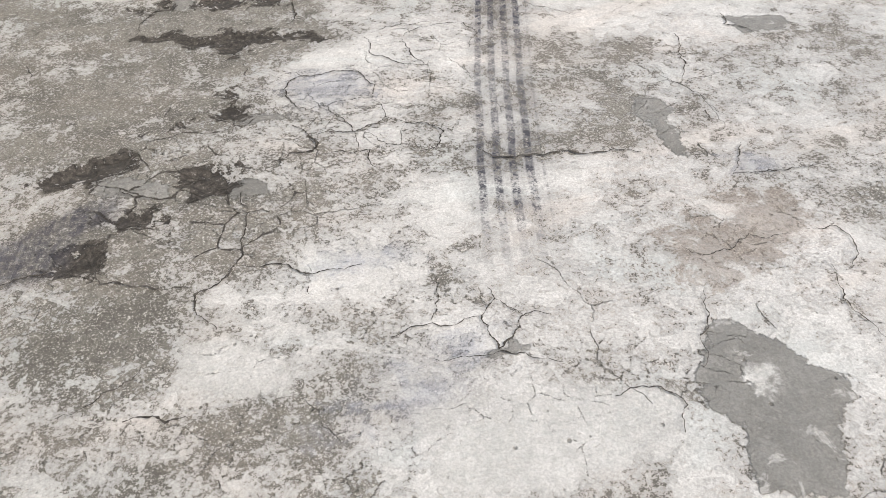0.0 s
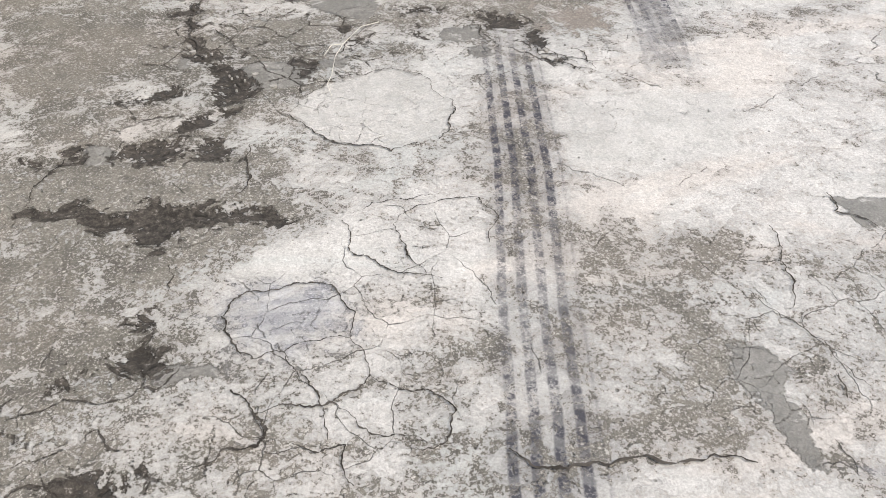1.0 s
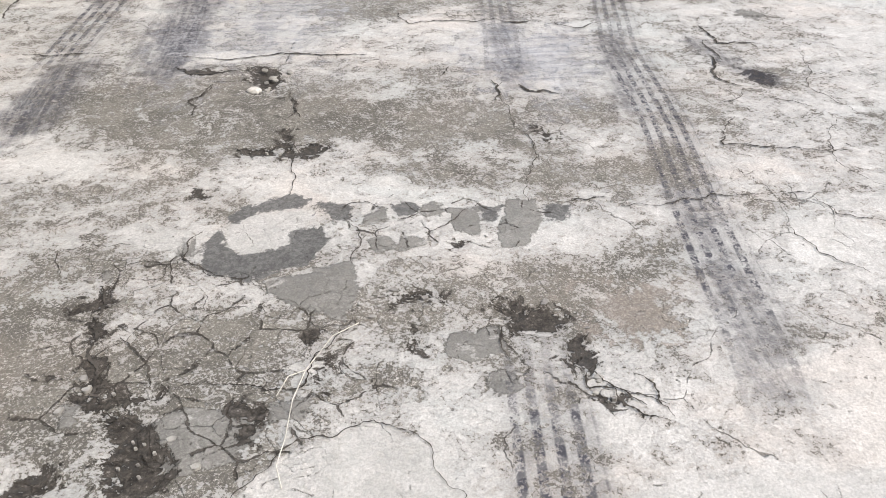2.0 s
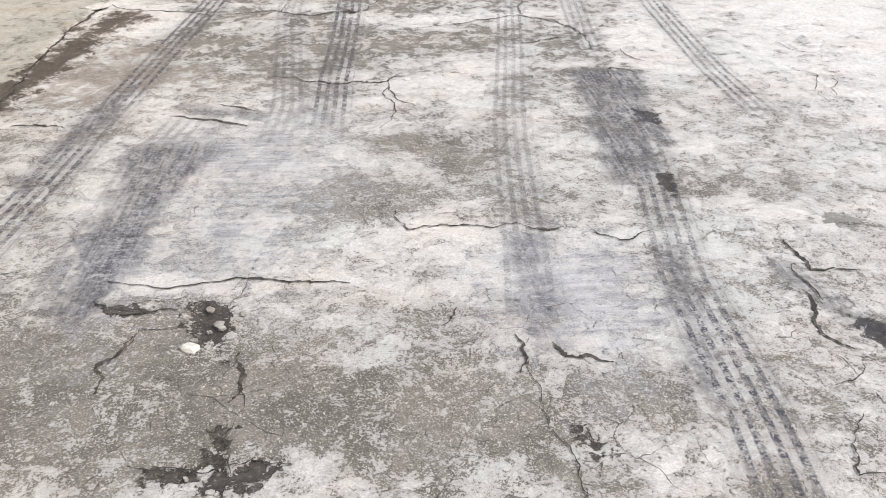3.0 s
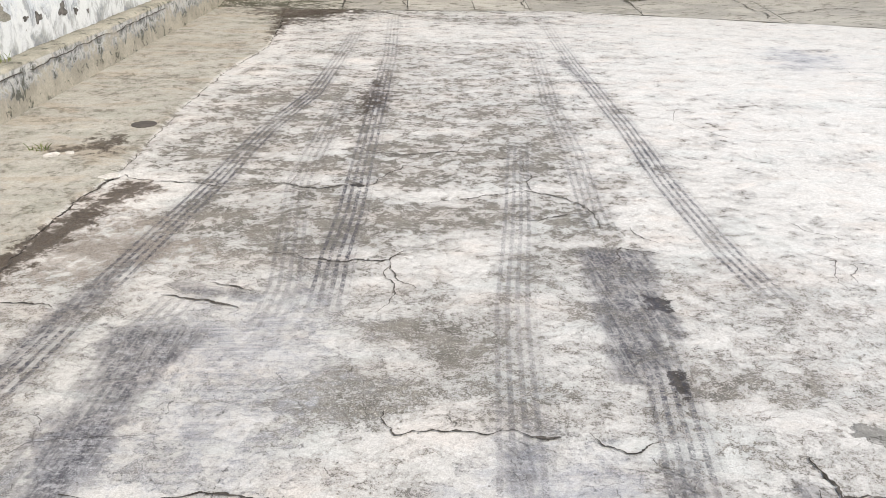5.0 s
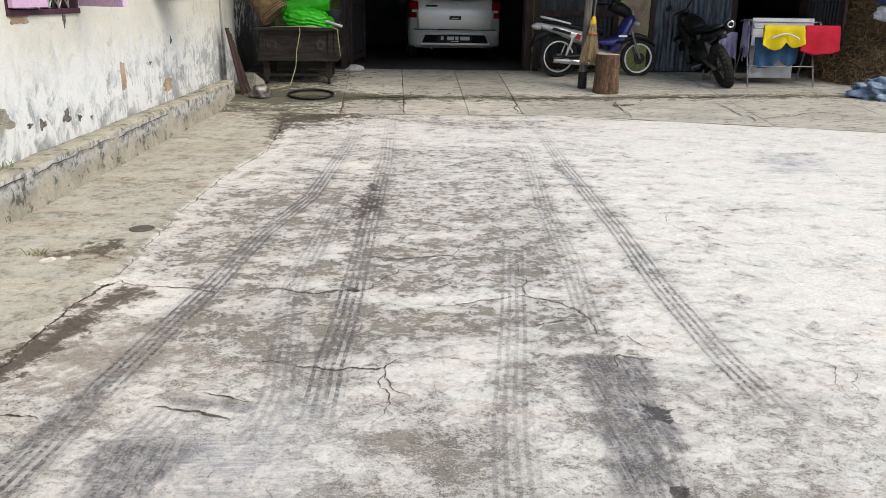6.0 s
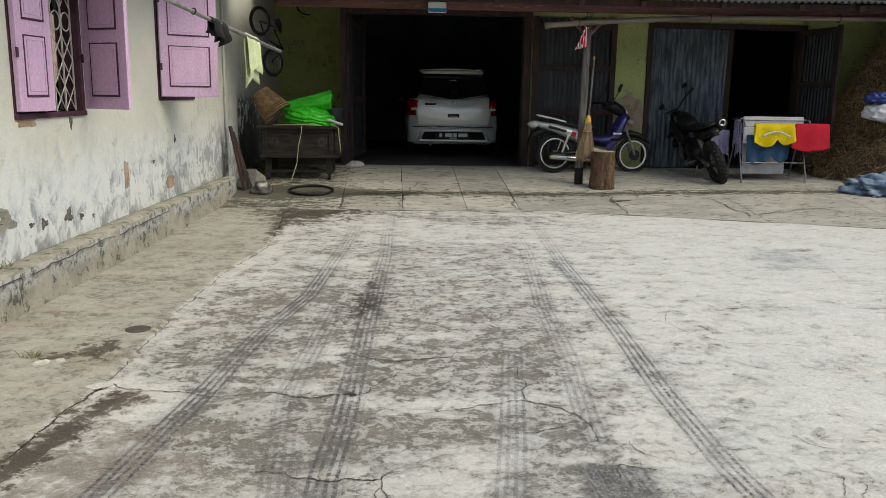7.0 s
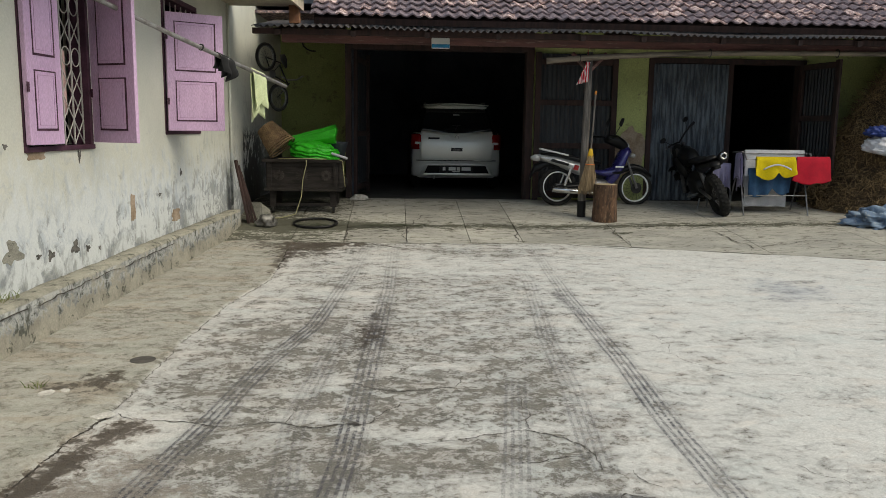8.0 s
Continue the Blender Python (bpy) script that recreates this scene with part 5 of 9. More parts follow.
def crack_mesh(mm, points):
    """A ragged dark gap of changing width along a broken line, lying in the ground."""
    pts = [Vector((x, y)) for x, y in points]
    for _ in range(4):
        nxt = [pts[0]]
        for a, b in zip(pts, pts[1:]):
            d = b - a
            mid = (a + b) / 2 + Vector((-d.y, d.x)) * random.uniform(-0.16, 0.16)
            nxt += [mid, b]
        pts = nxt
    bm = bmesh.new()
    prev = None
    wide = mm * 0.001
    for i, p in enumerate(pts):
        d = (pts[min(i + 1, len(pts) - 1)] - pts[max(i - 1, 0)]).normalized()
        side = Vector((-d.y, d.x))
        k = i / (len(pts) - 1)
        w = wide * (0.35 + 0.65 * math.sin(math.pi * min(max(k, 0.06), 0.94))) * random.choice((0.45, 0.7, 0.9, 1.1, 1.4)) * 0.5
        row = []
        for s in (-1, 1):
            q = p + side * w * s * random.uniform(0.6, 1.4)
            row.append(bm.verts.new((q.x, q.y, float(fall(q.x, q.y)) + math.sin(q.x * 2.1 + 1) * math.sin(q.y * 1.7) * 0.004 + math.sin(q.x * 5.3 + q.y * 4.1) * 0.002 + 0.0035)))
        if prev:
            bm.faces.new((prev[0], row[0], row[1], prev[1]))
        prev = row
    return bm


for mm, points in CRACKS:
    part("crack", crack_mesh(mm * (1.25 if points[0][1] < 2.9 else 0.8), points), M_HAIR if mm < 1.5 else M_CRACK, ground)
# ribbons on the strip's edge: its cracks, widened to paint the shadow line
for a, b in zip(STRIP, STRIP[1:]):
    n_ = max(2, int((b[1] - a[1]) / 0.12))
    part("crack", crack_mesh(random.choice((6.0, 10.0, 16.0)), [(a[0] + (b[0] - a[0]) * k / n_ + random.uniform(-0.012, 0.012), a[1] + (b[1] - a[1]) * k / n_) for k in range(n_ + 1)]), M_CRACK, ground)

# ---- materials of the buildings ----
def slab_material():
    """Ramp concrete: buff and grey blotches, black moss under the drip of the eave."""
    m, t, b = nodes_of("slab_concrete")
    pos = t.nodes.new("ShaderNodeNewGeometry").outputs["Position"]
    mw = t.nodes.new("ShaderNodeMapping")
    mw.inputs["Scale"].default_value = (1.0, 2.6, 1.0)
    t.links.new(pos, mw.inputs[0])
    big, mid = noise_node(t, 1.5, 6, 0.62, mw.outputs[0], 0.5), noise_node(t, 6.0, 8, 0.72, mw.outputs[0], 0.6)
    fine, grain = noise_node(t, 40, 6, 0.72, pos), noise_node(t, 160, 4, 0.7, pos)
    col = blend(t, step(t, big, 0.38, 0.62), (0.385, 0.37, 0.328), (0.30, 0.29, 0.262))
    col = blend(t, step(t, mid, 0.535, 0.575, 0.0, 0.5), col, (0.235, 0.218, 0.185))
    col = blend(t, step(t, calc(t, "ADD", mid, calc(t, "MULTIPLY", fine, 0.35)), 0.745, 0.765, 0.0, 0.8), col, (0.13, 0.122, 0.10))
    col = blend(t, step(t, fine, 0.60, 0.66, 0.0, 0.5), col, (0.22, 0.205, 0.17))
    sep = t.nodes.new("ShaderNodeSeparateXYZ")
    t.links.new(pos, sep.inputs[0])
    drip = calc(t, "SUBTRACT", 1.0, calc(t, "MULTIPLY", calc(t, "ABSOLUTE", calc(t, "SUBTRACT", sep.outputs[1], 11.17)), 2.6), clamp=True)
    # drip moss; the boost to the left also paints shade near the cart
    moss = calc(t, "ADD", calc(t, "ADD", calc(t, "MULTIPLY", drip, 0.18), step(t, sep.outputs[0], -1.6, 0.6, 0.155, 0.0)), calc(t, "ADD", calc(t, "MULTIPLY", mid, 0.6), calc(t, "MULTIPLY", fine, 0.4)))
    col = blend(t, step(t, moss, 0.595, 0.65, 0.0, 0.9), col, (0.06, 0.06, 0.042))
    oi = t.nodes.new("ShaderNodeObjectInfo")
    col = blend(t, 0.25, col, step(t, oi.outputs["Random"], 0, 1, 0.5, 1.4), "MULTIPLY")
    col = blend(t, 0.5, col, step(t, grain, 0.3, 0.7, 0.6, 1.3), "MULTIPLY")
    t.links.new(col, b.inputs["Base Color"])
    b.inputs["Roughness"].default_value = 0.9
    b.inputs["Specular IOR Level"].default_value = 0.25
    bumped(t, b, calc(t, "ADD", mid, calc(t, "MULTIPLY", fine, 0.6)), 0.5, 0.008)
    return m


M_SLAB = slab_material()
# floor concrete darkened in colour to carry the shade indoors
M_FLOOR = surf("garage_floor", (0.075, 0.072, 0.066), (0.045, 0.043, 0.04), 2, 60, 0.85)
M_MOSS = surf("wet_moss", (0.035, 0.04, 0.022), (0.10, 0.10, 0.07), 14, 90, 0.8)
M_GREEN = surf("lime_paint", (0.47, 0.52, 0.21), (0.37, 0.405, 0.165), 1.5, 40, 0.85, bump=0.2, c3=(0.27, 0.27, 0.13))
M_PLASTER = surf("bare_plaster", (0.30, 0.22, 0.15), (0.42, 0.33, 0.25), 6, 50, 0.95)
# the garage's bluish shade, put into the wall and ceiling colour
M_DARKWALL = surf("shade_dark_wall", (0.10, 0.115, 0.145), (0.065, 0.075, 0.095), 1.5, 30, 0.95)
M_BEAM = surf("red_brown_paint", (0.23, 0.105, 0.095), (0.13, 0.07, 0.066), 3, 50, 0.75, stretch=(0.4, 4, 4), c3=(0.29, 0.20, 0.165))
M_POST = surf("weathered_wood", (0.20, 0.18, 0.165), (0.10, 0.09, 0.083), 5, 60, 0.9, stretch=(5, 5, 0.5), bump=0.5)
M_FRAME = surf("door_wood", (0.062, 0.035, 0.032), (0.035, 0.023, 0.022), 4, 60, 0.85, stretch=(4, 4, 0.6))
M_IRON = surf("galvanised_sheet", (0.17, 0.205, 0.245), (0.055, 0.068, 0.085), 4, 40, 0.5, 0.55, 0.15, stretch=(5, 5, 0.5), c3=(0.10, 0.085, 0.08))
M_EAVE = surf("rusty_eave_sheet", (0.05, 0.047, 0.05), (0.085, 0.07, 0.068), 3, 40, 0.7, 0.2, 0.2, c3=(0.09, 0.06, 0.05))
M_DARKIRON = surf("dark_painted_sheet", (0.028, 0.032, 0.038), (0.050, 0.055, 0.062), 3, 40, 0.5, 0.3, 0.15, stretch=(5, 5, 0.5), c3=(0.075, 0.052, 0.042))
def tile_material():
    """Old clay: black algae over purple-brown, bare pink clay where it has flaked, each tile its own shade."""
    m, t, b = nodes_of("clay_tile")
    pos = t.nodes.new("ShaderNodeNewGeometry").outputs["Position"]
    oi = t.nodes.new("ShaderNodeObjectInfo").outputs["Random"]
    big, mid, fine = noise_node(t, 1.2, 5, 0.6, pos), noise_node(t, 13, 6, 0.7, pos, 0.5), noise_node(t, 70, 5, 0.7, pos)
    col = blend(t, step(t, mid, 0.4, 0.62), (0.10, 0.078, 0.095), (0.22, 0.165, 0.185))
    shade = calc(t, "ADD", calc(t, "MULTIPLY", oi, 0.36), calc(t, "ADD", calc(t, "MULTIPLY", mid, 0.8), calc(t, "MULTIPLY", big, 0.14)))
    col = blend(t, step(t, shade, 0.73, 0.76, 0.0, 0.85), col, (0.36, 0.23, 0.215))
    col = blend(t, step(t, shade, 0.805, 0.825, 0.0, 0.95), col, (0.62, 0.48, 0.46))
    col = blend(t, 0.5, col, step(t, fine, 0.3, 0.7, 0.5, 1.35), "MULTIPLY")
    t.links.new(col, b.inputs["Base Color"])
    b.inputs["Roughness"].default_value = 0.8
    bumped(t, b, calc(t, "ADD", mid, fine), 0.4, 0.005)
    return m


M_TILE = tile_material()
M_BAMBOO = surf("grey_bamboo", (0.24, 0.195, 0.15), (0.10, 0.085, 0.07), 3, 60, 0.7, stretch=(0.5, 5, 5))
M_MAUVE = surf("mauve_paint", (0.655, 0.445, 0.665), (0.62, 0.415, 0.63), 4, 60, 0.5, bump=0.1, stretch=(3, 3, 0.6), c3=(0.60, 0.40, 0.61))
# plum of frame, sill and hinges; also the grooves' inner shadow
M_MAUVE_DARK = surf("plum_wood_and_shadow", (0.05, 0.018, 0.035), (0.08, 0.03, 0.055), 8, 80, 0.6)
# mid-mauve for the thin shadow line painted inside each panel
M_MAUVE_LINE = surf("mauve_shadow_line", (0.36, 0.21, 0.35), (0.42, 0.26, 0.41), 8, 80, 0.6)
M_GRILLE = plain("grille_iron", (0.55, 0.54, 0.52), 0.5, 0.2)
M_CURTAIN = surf("pink_curtain", (0.72, 0.50, 0.47), (0.62, 0.42, 0.40), 3, 90, 0.95, stretch=(1, 6, 0.4))
# near-black for the shade of the rooms; also dark ties and latch
M_SHADOW = surf("room_shade_dark_cord", (0.05, 0.05, 0.05), (0.035, 0.035, 0.035), 2, 30, 0.95)


def wall_material():
    """Cream limewash: damp grey-blue rising from the ledge, black mould and peeled spots."""
    m, t, b = nodes_of("cream_limewash")
    co = t.nodes.new("ShaderNodeTexCoord").outputs["Object"]
    sep = t.nodes.new("ShaderNodeSeparateXYZ")
    t.links.new(co, sep.inputs[0])
    z, yy = sep.outputs[2], sep.outputs[1]
    mp = t.nodes.new("ShaderNodeMapping")
    mp.inputs["Scale"].default_value = (2.4, 2.4, 1.7)
    t.links.new(co, mp.inputs[0])
    big, mid = noise_node(t, 1.3, 6, 0.6, co), noise_node(t, 3.0, 9, 0.66, mp.outputs[0], 0.5)
    fine = noise_node(t, 60, 5, 0.7, co)
    flake = noise_node(t, 7.5, 7, 0.75, co, 0.5)
    col = blend(t, step(t, big, 0.35, 0.65), (0.66, 0.655, 0.585), (0.60, 0.60, 0.535))
    low = step(t, calc(t, "ADD", z, calc(t, "MULTIPLY", calc(t, "SUBTRACT", mid, 0.5), 1.5)), 0.65, 1.3, 1, 0)
    ms = t.nodes.new("ShaderNodeMapping")
    ms.inputs["Scale"].default_value = (4.4, 4.4, 3.1)
    t.links.new(co, ms.inputs[0])
    smear = noise_node(t, 1.6, 8, 0.68, ms.outputs[0], 0.6)
    # whitened, bluish damp zone with grey smears running down
    col = blend(t, calc(t, "MULTIPLY", low, 0.85), col, blend(t, step(t, smear, 0.44, 0.60), (0.67, 0.70, 0.72), (0.52, 0.565, 0.625)))
    faint = calc(t, "MULTIPLY", step(t, smear, 0.56, 0.66), step(t, z, 1.0, 1.75, 0.40, 0.0))
    col = blend(t, faint, col, (0.40, 0.435, 0.475))
    foot = calc(t, "MULTIPLY", step(t, calc(t, "ADD", z, calc(t, "MULTIPLY", calc(t, "SUBTRACT", mid, 0.5), 0.7)), 0.36, 0.60, 1.0, 0.0), step(t, smear, 0.46, 0.60, 0.05, 0.6))
    col = blend(t, foot, col, (0.27, 0.265, 0.22))
    dev_mid = calc(t, "MULTIPLY", calc(t, "SUBTRACT", mid, 0.5), 1.2)
    far = step(t, yy, 3.0, 6.5, 0.0, 0.10)
    mould = calc(t, "ADD", calc(t, "ADD", mid, far), calc(t, "MULTIPLY", low, 0.10))
    m1 = calc(t, "MULTIPLY", step(t, calc(t, "ADD", calc(t, "MULTIPLY", mould, 0.75), calc(t, "MULTIPLY", flake, 0.25)), 0.60, 0.66), step(t, z, 0.4, 1.7, 1.0, 0.15))
    col = blend(t, calc(t, "MULTIPLY", m1, 0.7), col, (0.22, 0.235, 0.245))
    spots = calc(t, "MULTIPLY", step(t, flake, 0.655, 0.68), step(t, z, 0.25, 0.95, 1.0, 0.0))
    col = blend(t, calc(t, "MULTIPLY", spots, 0.9), col, (0.13, 0.115, 0.10))
    soot = calc(t, "MULTIPLY", calc(t, "MULTIPLY", step(t, calc(t, "ADD", yy, mid), 7.75, 7.9), step(t, yy, 8.2, 9.0, 1.0, 0.6)), step(t, calc(t, "ADD", mid, calc(t, "MULTIPLY", z, -0.13)), 0.27, 0.33))
    soot = calc(t, "MULTIPLY", soot, step(t, calc(t, "ADD", z, dev_mid), 1.30, 1.55, 1.0, 0.12))
    col = blend(t, calc(t, "MULTIPLY", soot, 0.9), col, (0.05, 0.05, 0.05))
    col = blend(t, 0.35, col, step(t, fine, 0.25, 0.8, 0.7, 1.15), "MULTIPLY")
    t.links.new(col, b.inputs["Base Color"])
    b.inputs["Roughness"].default_value = 0.9
    b.inputs["Specular IOR Level"].default_value = 0.25
    bumped(t, b, calc(t, "SUBTRACT", calc(t, "ADD", calc(t, "MULTIPLY", fine, 0.3), mid), calc(t, "MULTIPLY", spots, 0.8)), 0.3, 0.006)
    return m


M_WALL = wall_material()


def ledge_material():
    """Old cement: olive-grey top, face with peeling blue-grey limewash over buff, dark moss."""
    m, t, b = nodes_of("ledge_cement")
    co = t.nodes.new("ShaderNodeTexCoord").outputs["Object"]
    sep = t.nodes.new("ShaderNodeSeparateXYZ")
    t.links.new(co, sep.inputs[0])
    z = sep.outputs[2]
    mid, flake, fine = noise_node(t, 4.0, 8, 0.68, co, 0.5), noise_node(t, 12, 8, 0.7, co, 0.6), noise_node(t, 80, 5, 0.7, co)
    col = blend(t, step(t, mid, 0.42, 0.58), (0.35, 0.328, 0.275), (0.27, 0.255, 0.215))
    band = calc(t, "ADD", z, calc(t, "MULTIPLY", calc(t, "SUBTRACT", flake, 0.5), 0.55))
    lime = calc(t, "MULTIPLY", step(t, band, 0.13, 0.17), step(t, mid, 0.40, 0.50, 0.2, 1.0))
    col = blend(t, calc(t, "MULTIPLY", lime, 0.8), col, blend(t, step(t, flake, 0.45, 0.55), (0.44, 0.45, 0.45), (0.20, 0.215, 0.225)))
    top = step(t, z, 0.288, 0.300)
    col = blend(t, top, col, blend(t, step(t, mid, 0.42, 0.6), (0.355, 0.34, 0.285), (0.25, 0.24, 0.20)))
    col = blend(t, step(t, calc(t, "ADD", flake, calc(t, "MULTIPLY", mid, 0.5)), 0.82, 0.88, 0.0, 0.85), col, (0.075, 0.078, 0.06))
    col = blend(t, 0.45, col, step(t, fine, 0.3, 0.7, 0.6, 1.3), "MULTIPLY")
    t.links.new(col, b.inputs["Base Color"])
    b.inputs["Roughness"].default_value = 0.93
    b.inputs["Specular IOR Level"].default_value = 0.25
    bumped(t, b, calc(t, "ADD", calc(t, "MULTIPLY", flake, 1.0), calc(t, "MULTIPLY", fine, 0.3)), 0.7, 0.014)
    return m


M_LEDGE_FACE = ledge_material()
M_LEDGE = surf("mossy_cement", (0.34, 0.33, 0.285), (0.20, 0.195, 0.165), 4.5, 70, 0.95, bump=0.8, dist=0.012, c3=(0.09, 0.092, 0.07), stretch=(1, 0.8, 1.5))

# ---- the ramp up to the garage ----
FLOOR = 0.30


def ramp(y):
    return min(max((y - 10.25) / 2.65, 0.0), 1.0) * FLOOR


def front_edge(x):
    return 10.25 if x < 2.2 else 10.25 - (x - 2.2) * 0.345


pavement = thing("pavement", "sloping concrete ramp of cast slabs before the garage", "ramp", kind="structure")
random.seed(5)
COLS = [-2.25, -1.35, -0.67, 0.14, 0.97, 1.66, 3.0, 4.6, 6.2, 9.0]
for x0, x1 in zip(COLS, COLS[1:]):
    for r in range(2):
        def top(u, v, x0=x0, x1=x1, r=r):
            x = x0 + 0.004 + (x1 - x0 - 0.008) * u
            f = front_edge(x)
            ya, yb = (f, 11.15) if r == 0 else (11.158, 13.3)
            y = ya + (yb - ya) * v
            zz = (y - f) / (12.9 - f) * FLOOR
            return (x, y, min(max(zz, 0), FLOOR) + 0.004 + 0.003 * math.sin(x * 7 + y * 5))
        part("slab", sheet(top, 6, 6, thick=0.08), M_SLAB, pavement, smooth=False)
random.seed(6)
for x0, x1, y, w in ((-1.4, -0.7, 11.2, 0.06), (-0.6, 0.55, 11.2, 0.05), (-0.75, 0.2, 11.05, 0.02), (1.05, 1.6, 11.25, 0.03), (1.9, 2.7, 11.15, 0.03), (3.3, 4.9, 11.12, 0.025), (2.9, 3.3, 10.7, 0.03)):
    bm = bmesh.new()
    n = 26
    prev = None
    for i in range(n + 1):
        x = x0 + (x1 - x0) * i / n
        k = w * random.choice((0.15, 0.5, 1.0, 1.3)) * math.sin(math.pi * (0.05 + 0.9 * i / n))
        yy = y + random.uniform(-0.02, 0.02)
        f = front_edge(x)
        row = [bm.verts.new((x, q, (q - f) / (12.9 - f) * FLOOR + 0.0115)) for q in (yy - k, yy + k)]
        if prev:
            bm.faces.new((prev[0], row[0], row[1], prev[1]))
        prev = row
    part("moss_streak", bm, M_MOSS, pavement, "dark moss along the drip line")
for pts in ([(0.14, 10.26), (0.17, 10.8), (0.24, 11.3), (0.33, 11.9)], [(-0.7, 10.26), (-0.64, 10.7), (-0.66, 11.2)], [(1.66, 10.27), (1.66, 10.8), (1.7, 11.4)], [(-0.9, 11.0), (-0.2, 11.05), (0.4, 11.15), (0.7, 11.1)], [(3.0, 10.05), (2.97, 10.6), (3.02, 11.1)],
            [(4.4, 9.6), (4.5, 9.9), (4.4, 10.4), (4.3, 10.8)], [(4.5, 9.9), (5.0, 9.95), (5.5, 10.1), (5.8, 9.8)], [(2.0, 10.9), (2.3, 10.7), (2.6, 10.9)]):
    bm = crack_mesh(16.0, pts)
    for v in bm.verts:
        f = front_edge(v.co.x)
        v.co.z = (v.co.y - f) / (12.9 - f) * FLOOR + 0.0125
    part("crack", bm, M_CRACK, pavement)
bm = crack_mesh(26.0, [(-0.9, 10.245), (0.2, 10.24), (1.2, 10.24), (2.2, 10.24), (3.0, 9.96), (4.2, 9.55), (5.4, 9.14)])
part("crack", bm, M_CRACK, pavement)

floor = tagged(mesh_ob("floor", box(-2.4, 9.5, 13.3, 20.2, 0.02, FLOOR + 0.002), M_FLOOR), "concrete floor inside the garage, coloured near-black for its shade", "floor", kind="structure")

# ---- garage front and rooms ----
WY = 13.35
bm = box(-2.6, -0.77, 15.4, 15.6, 0.0, 3.4)
box(-0.80, -0.745, WY, WY + 0.2, 0.0, 3.4, bm=bm)
box(-0.80, -0.77, WY + 0.2, 15.4, 0.0, 3.4, bm=bm)
box(2.24, 4.16, WY, WY + 0.2, 0.0, 3.4, bm=bm)
box(4.16, 6.82, WY, WY + 0.2, 2.66, 3.4, bm=bm)
box(6.82, 10.5, WY, WY + 0.2, 0.0, 3.4, bm=bm)
wall_north = tagged(mesh_ob("wall_north", bm, M_GREEN), "lime green plastered garage wall with bare patches", "wall", kind="structure")
random.seed(8)
for cx, cz, rx, rz in ((3.90, 1.12, 0.25, 0.46), (3.72, 0.55, 0.1, 0.2), (7.3, 0.7, 0.3, 0.3)):
    bm = bmesh.new()
    ang = [2 * math.pi * k / 26 for k in range(26)]
    ph = [random.uniform(0, 6.28) for _ in range(3)]
    rr = [0.95 + 0.12 * math.sin(2 * a + ph[0]) + 0.09 * math.sin(5 * a + ph[1]) + 0.05 * math.sin(9 * a + ph[2]) for a in ang]
    rim = [bm.verts.new((cx + rx * r * math.cos(a), WY - 0.006, cz + rz * r * math.sin(a))) for a, r in zip(ang, rr)]
    rim2 = [bm.verts.new((v.co.x, WY + 0.01, v.co.z)) for v in rim]
    bm.faces.new(rim)
    for k in range(26):
        bm.faces.new((rim[k], rim[(k + 1) % 26], rim2[(k + 1) % 26], rim2[k]))
    bmesh.ops.recalc_face_normals(bm, faces=bm.faces)
    part("plaster_patch", bm, M_PLASTER, wall_north, "bare brown plaster where paint fell off")
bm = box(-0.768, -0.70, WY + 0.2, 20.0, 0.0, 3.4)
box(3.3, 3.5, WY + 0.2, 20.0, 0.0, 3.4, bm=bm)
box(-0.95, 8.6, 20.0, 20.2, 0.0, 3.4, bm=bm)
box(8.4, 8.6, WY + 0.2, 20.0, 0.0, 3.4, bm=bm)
tagged(mesh_ob("wall_inner", bm, M_DARKWALL), "plain walls inside the garage, coloured dark bluish for its shade", "wall", kind="structure")
tagged(mesh_ob("wall_boarding", box(-0.70, 2.24, WY, WY + 0.2, 2.83, 3.4), M_FRAME), "dark timber boarding above the garage doorway", "wall", kind="structure")
tagged(mesh_ob("ceiling", box(-2.6, 10.5, WY - 0.0, 20.2, 3.4, 3.46), M_DARKWALL), "boarded ceiling over the garage, coloured dark for its shade", "ceiling", kind="structure")


def frame_rect(x0, x1, z0, z1, w, y0, y1, mat, parent, sill=False):
    part("jamb", box(x0, x0 + w, y0, y1, z0, z1 - w, 0.004), mat, parent)
    part("jamb", box(x1 - w, x1, y0, y1, z0, z1 - w, 0.004), mat, parent)
    part("lintel", box(x0, x1, y0, y1, z1 - w, z1, 0.004), mat, parent)
    if sill:
        part("sill", box(x0, x1, y0, y1, z0 - w, z0, 0.004), mat, parent)


def iron_sheet(x0, x1, z0, z1, y, pitch=0.076, amp=0.009):
    n = int((x1 - x0) / pitch * 6)
    return sheet(lambda u, v: (x0 + (x1 - x0) * u, y + amp * math.sin(2 * math.pi * (x1 - x0) * u / pitch), z0 + (z1 - z0) * v), n, 1, thick=0.0015)


def leaf(name, width, height, m, rails, label):
    """A door leaf: wooden frame before a corrugated sheet; the hinge is at local x = 0."""
    d = thing(name, label, "door", m, kind="structure")
    part("stile", box(0, 0.09, -0.025, 0.025, 0, height, 0.004), M_FRAME, d)
    part("stile", box(width - 0.09, width, -0.025, 0.025, 0, height, 0.004), M_FRAME, d)
    for z in rails:
        part("rail", box(0.09, width - 0.09, -0.022, 0.022, z, z + 0.09, 0.004), M_FRAME, d)
    part("panel", iron_sheet(0.05, width - 0.05, 0.03, height - 0.02, 0.035), M_DARKIRON, d, "corrugated iron sheet")
    return d


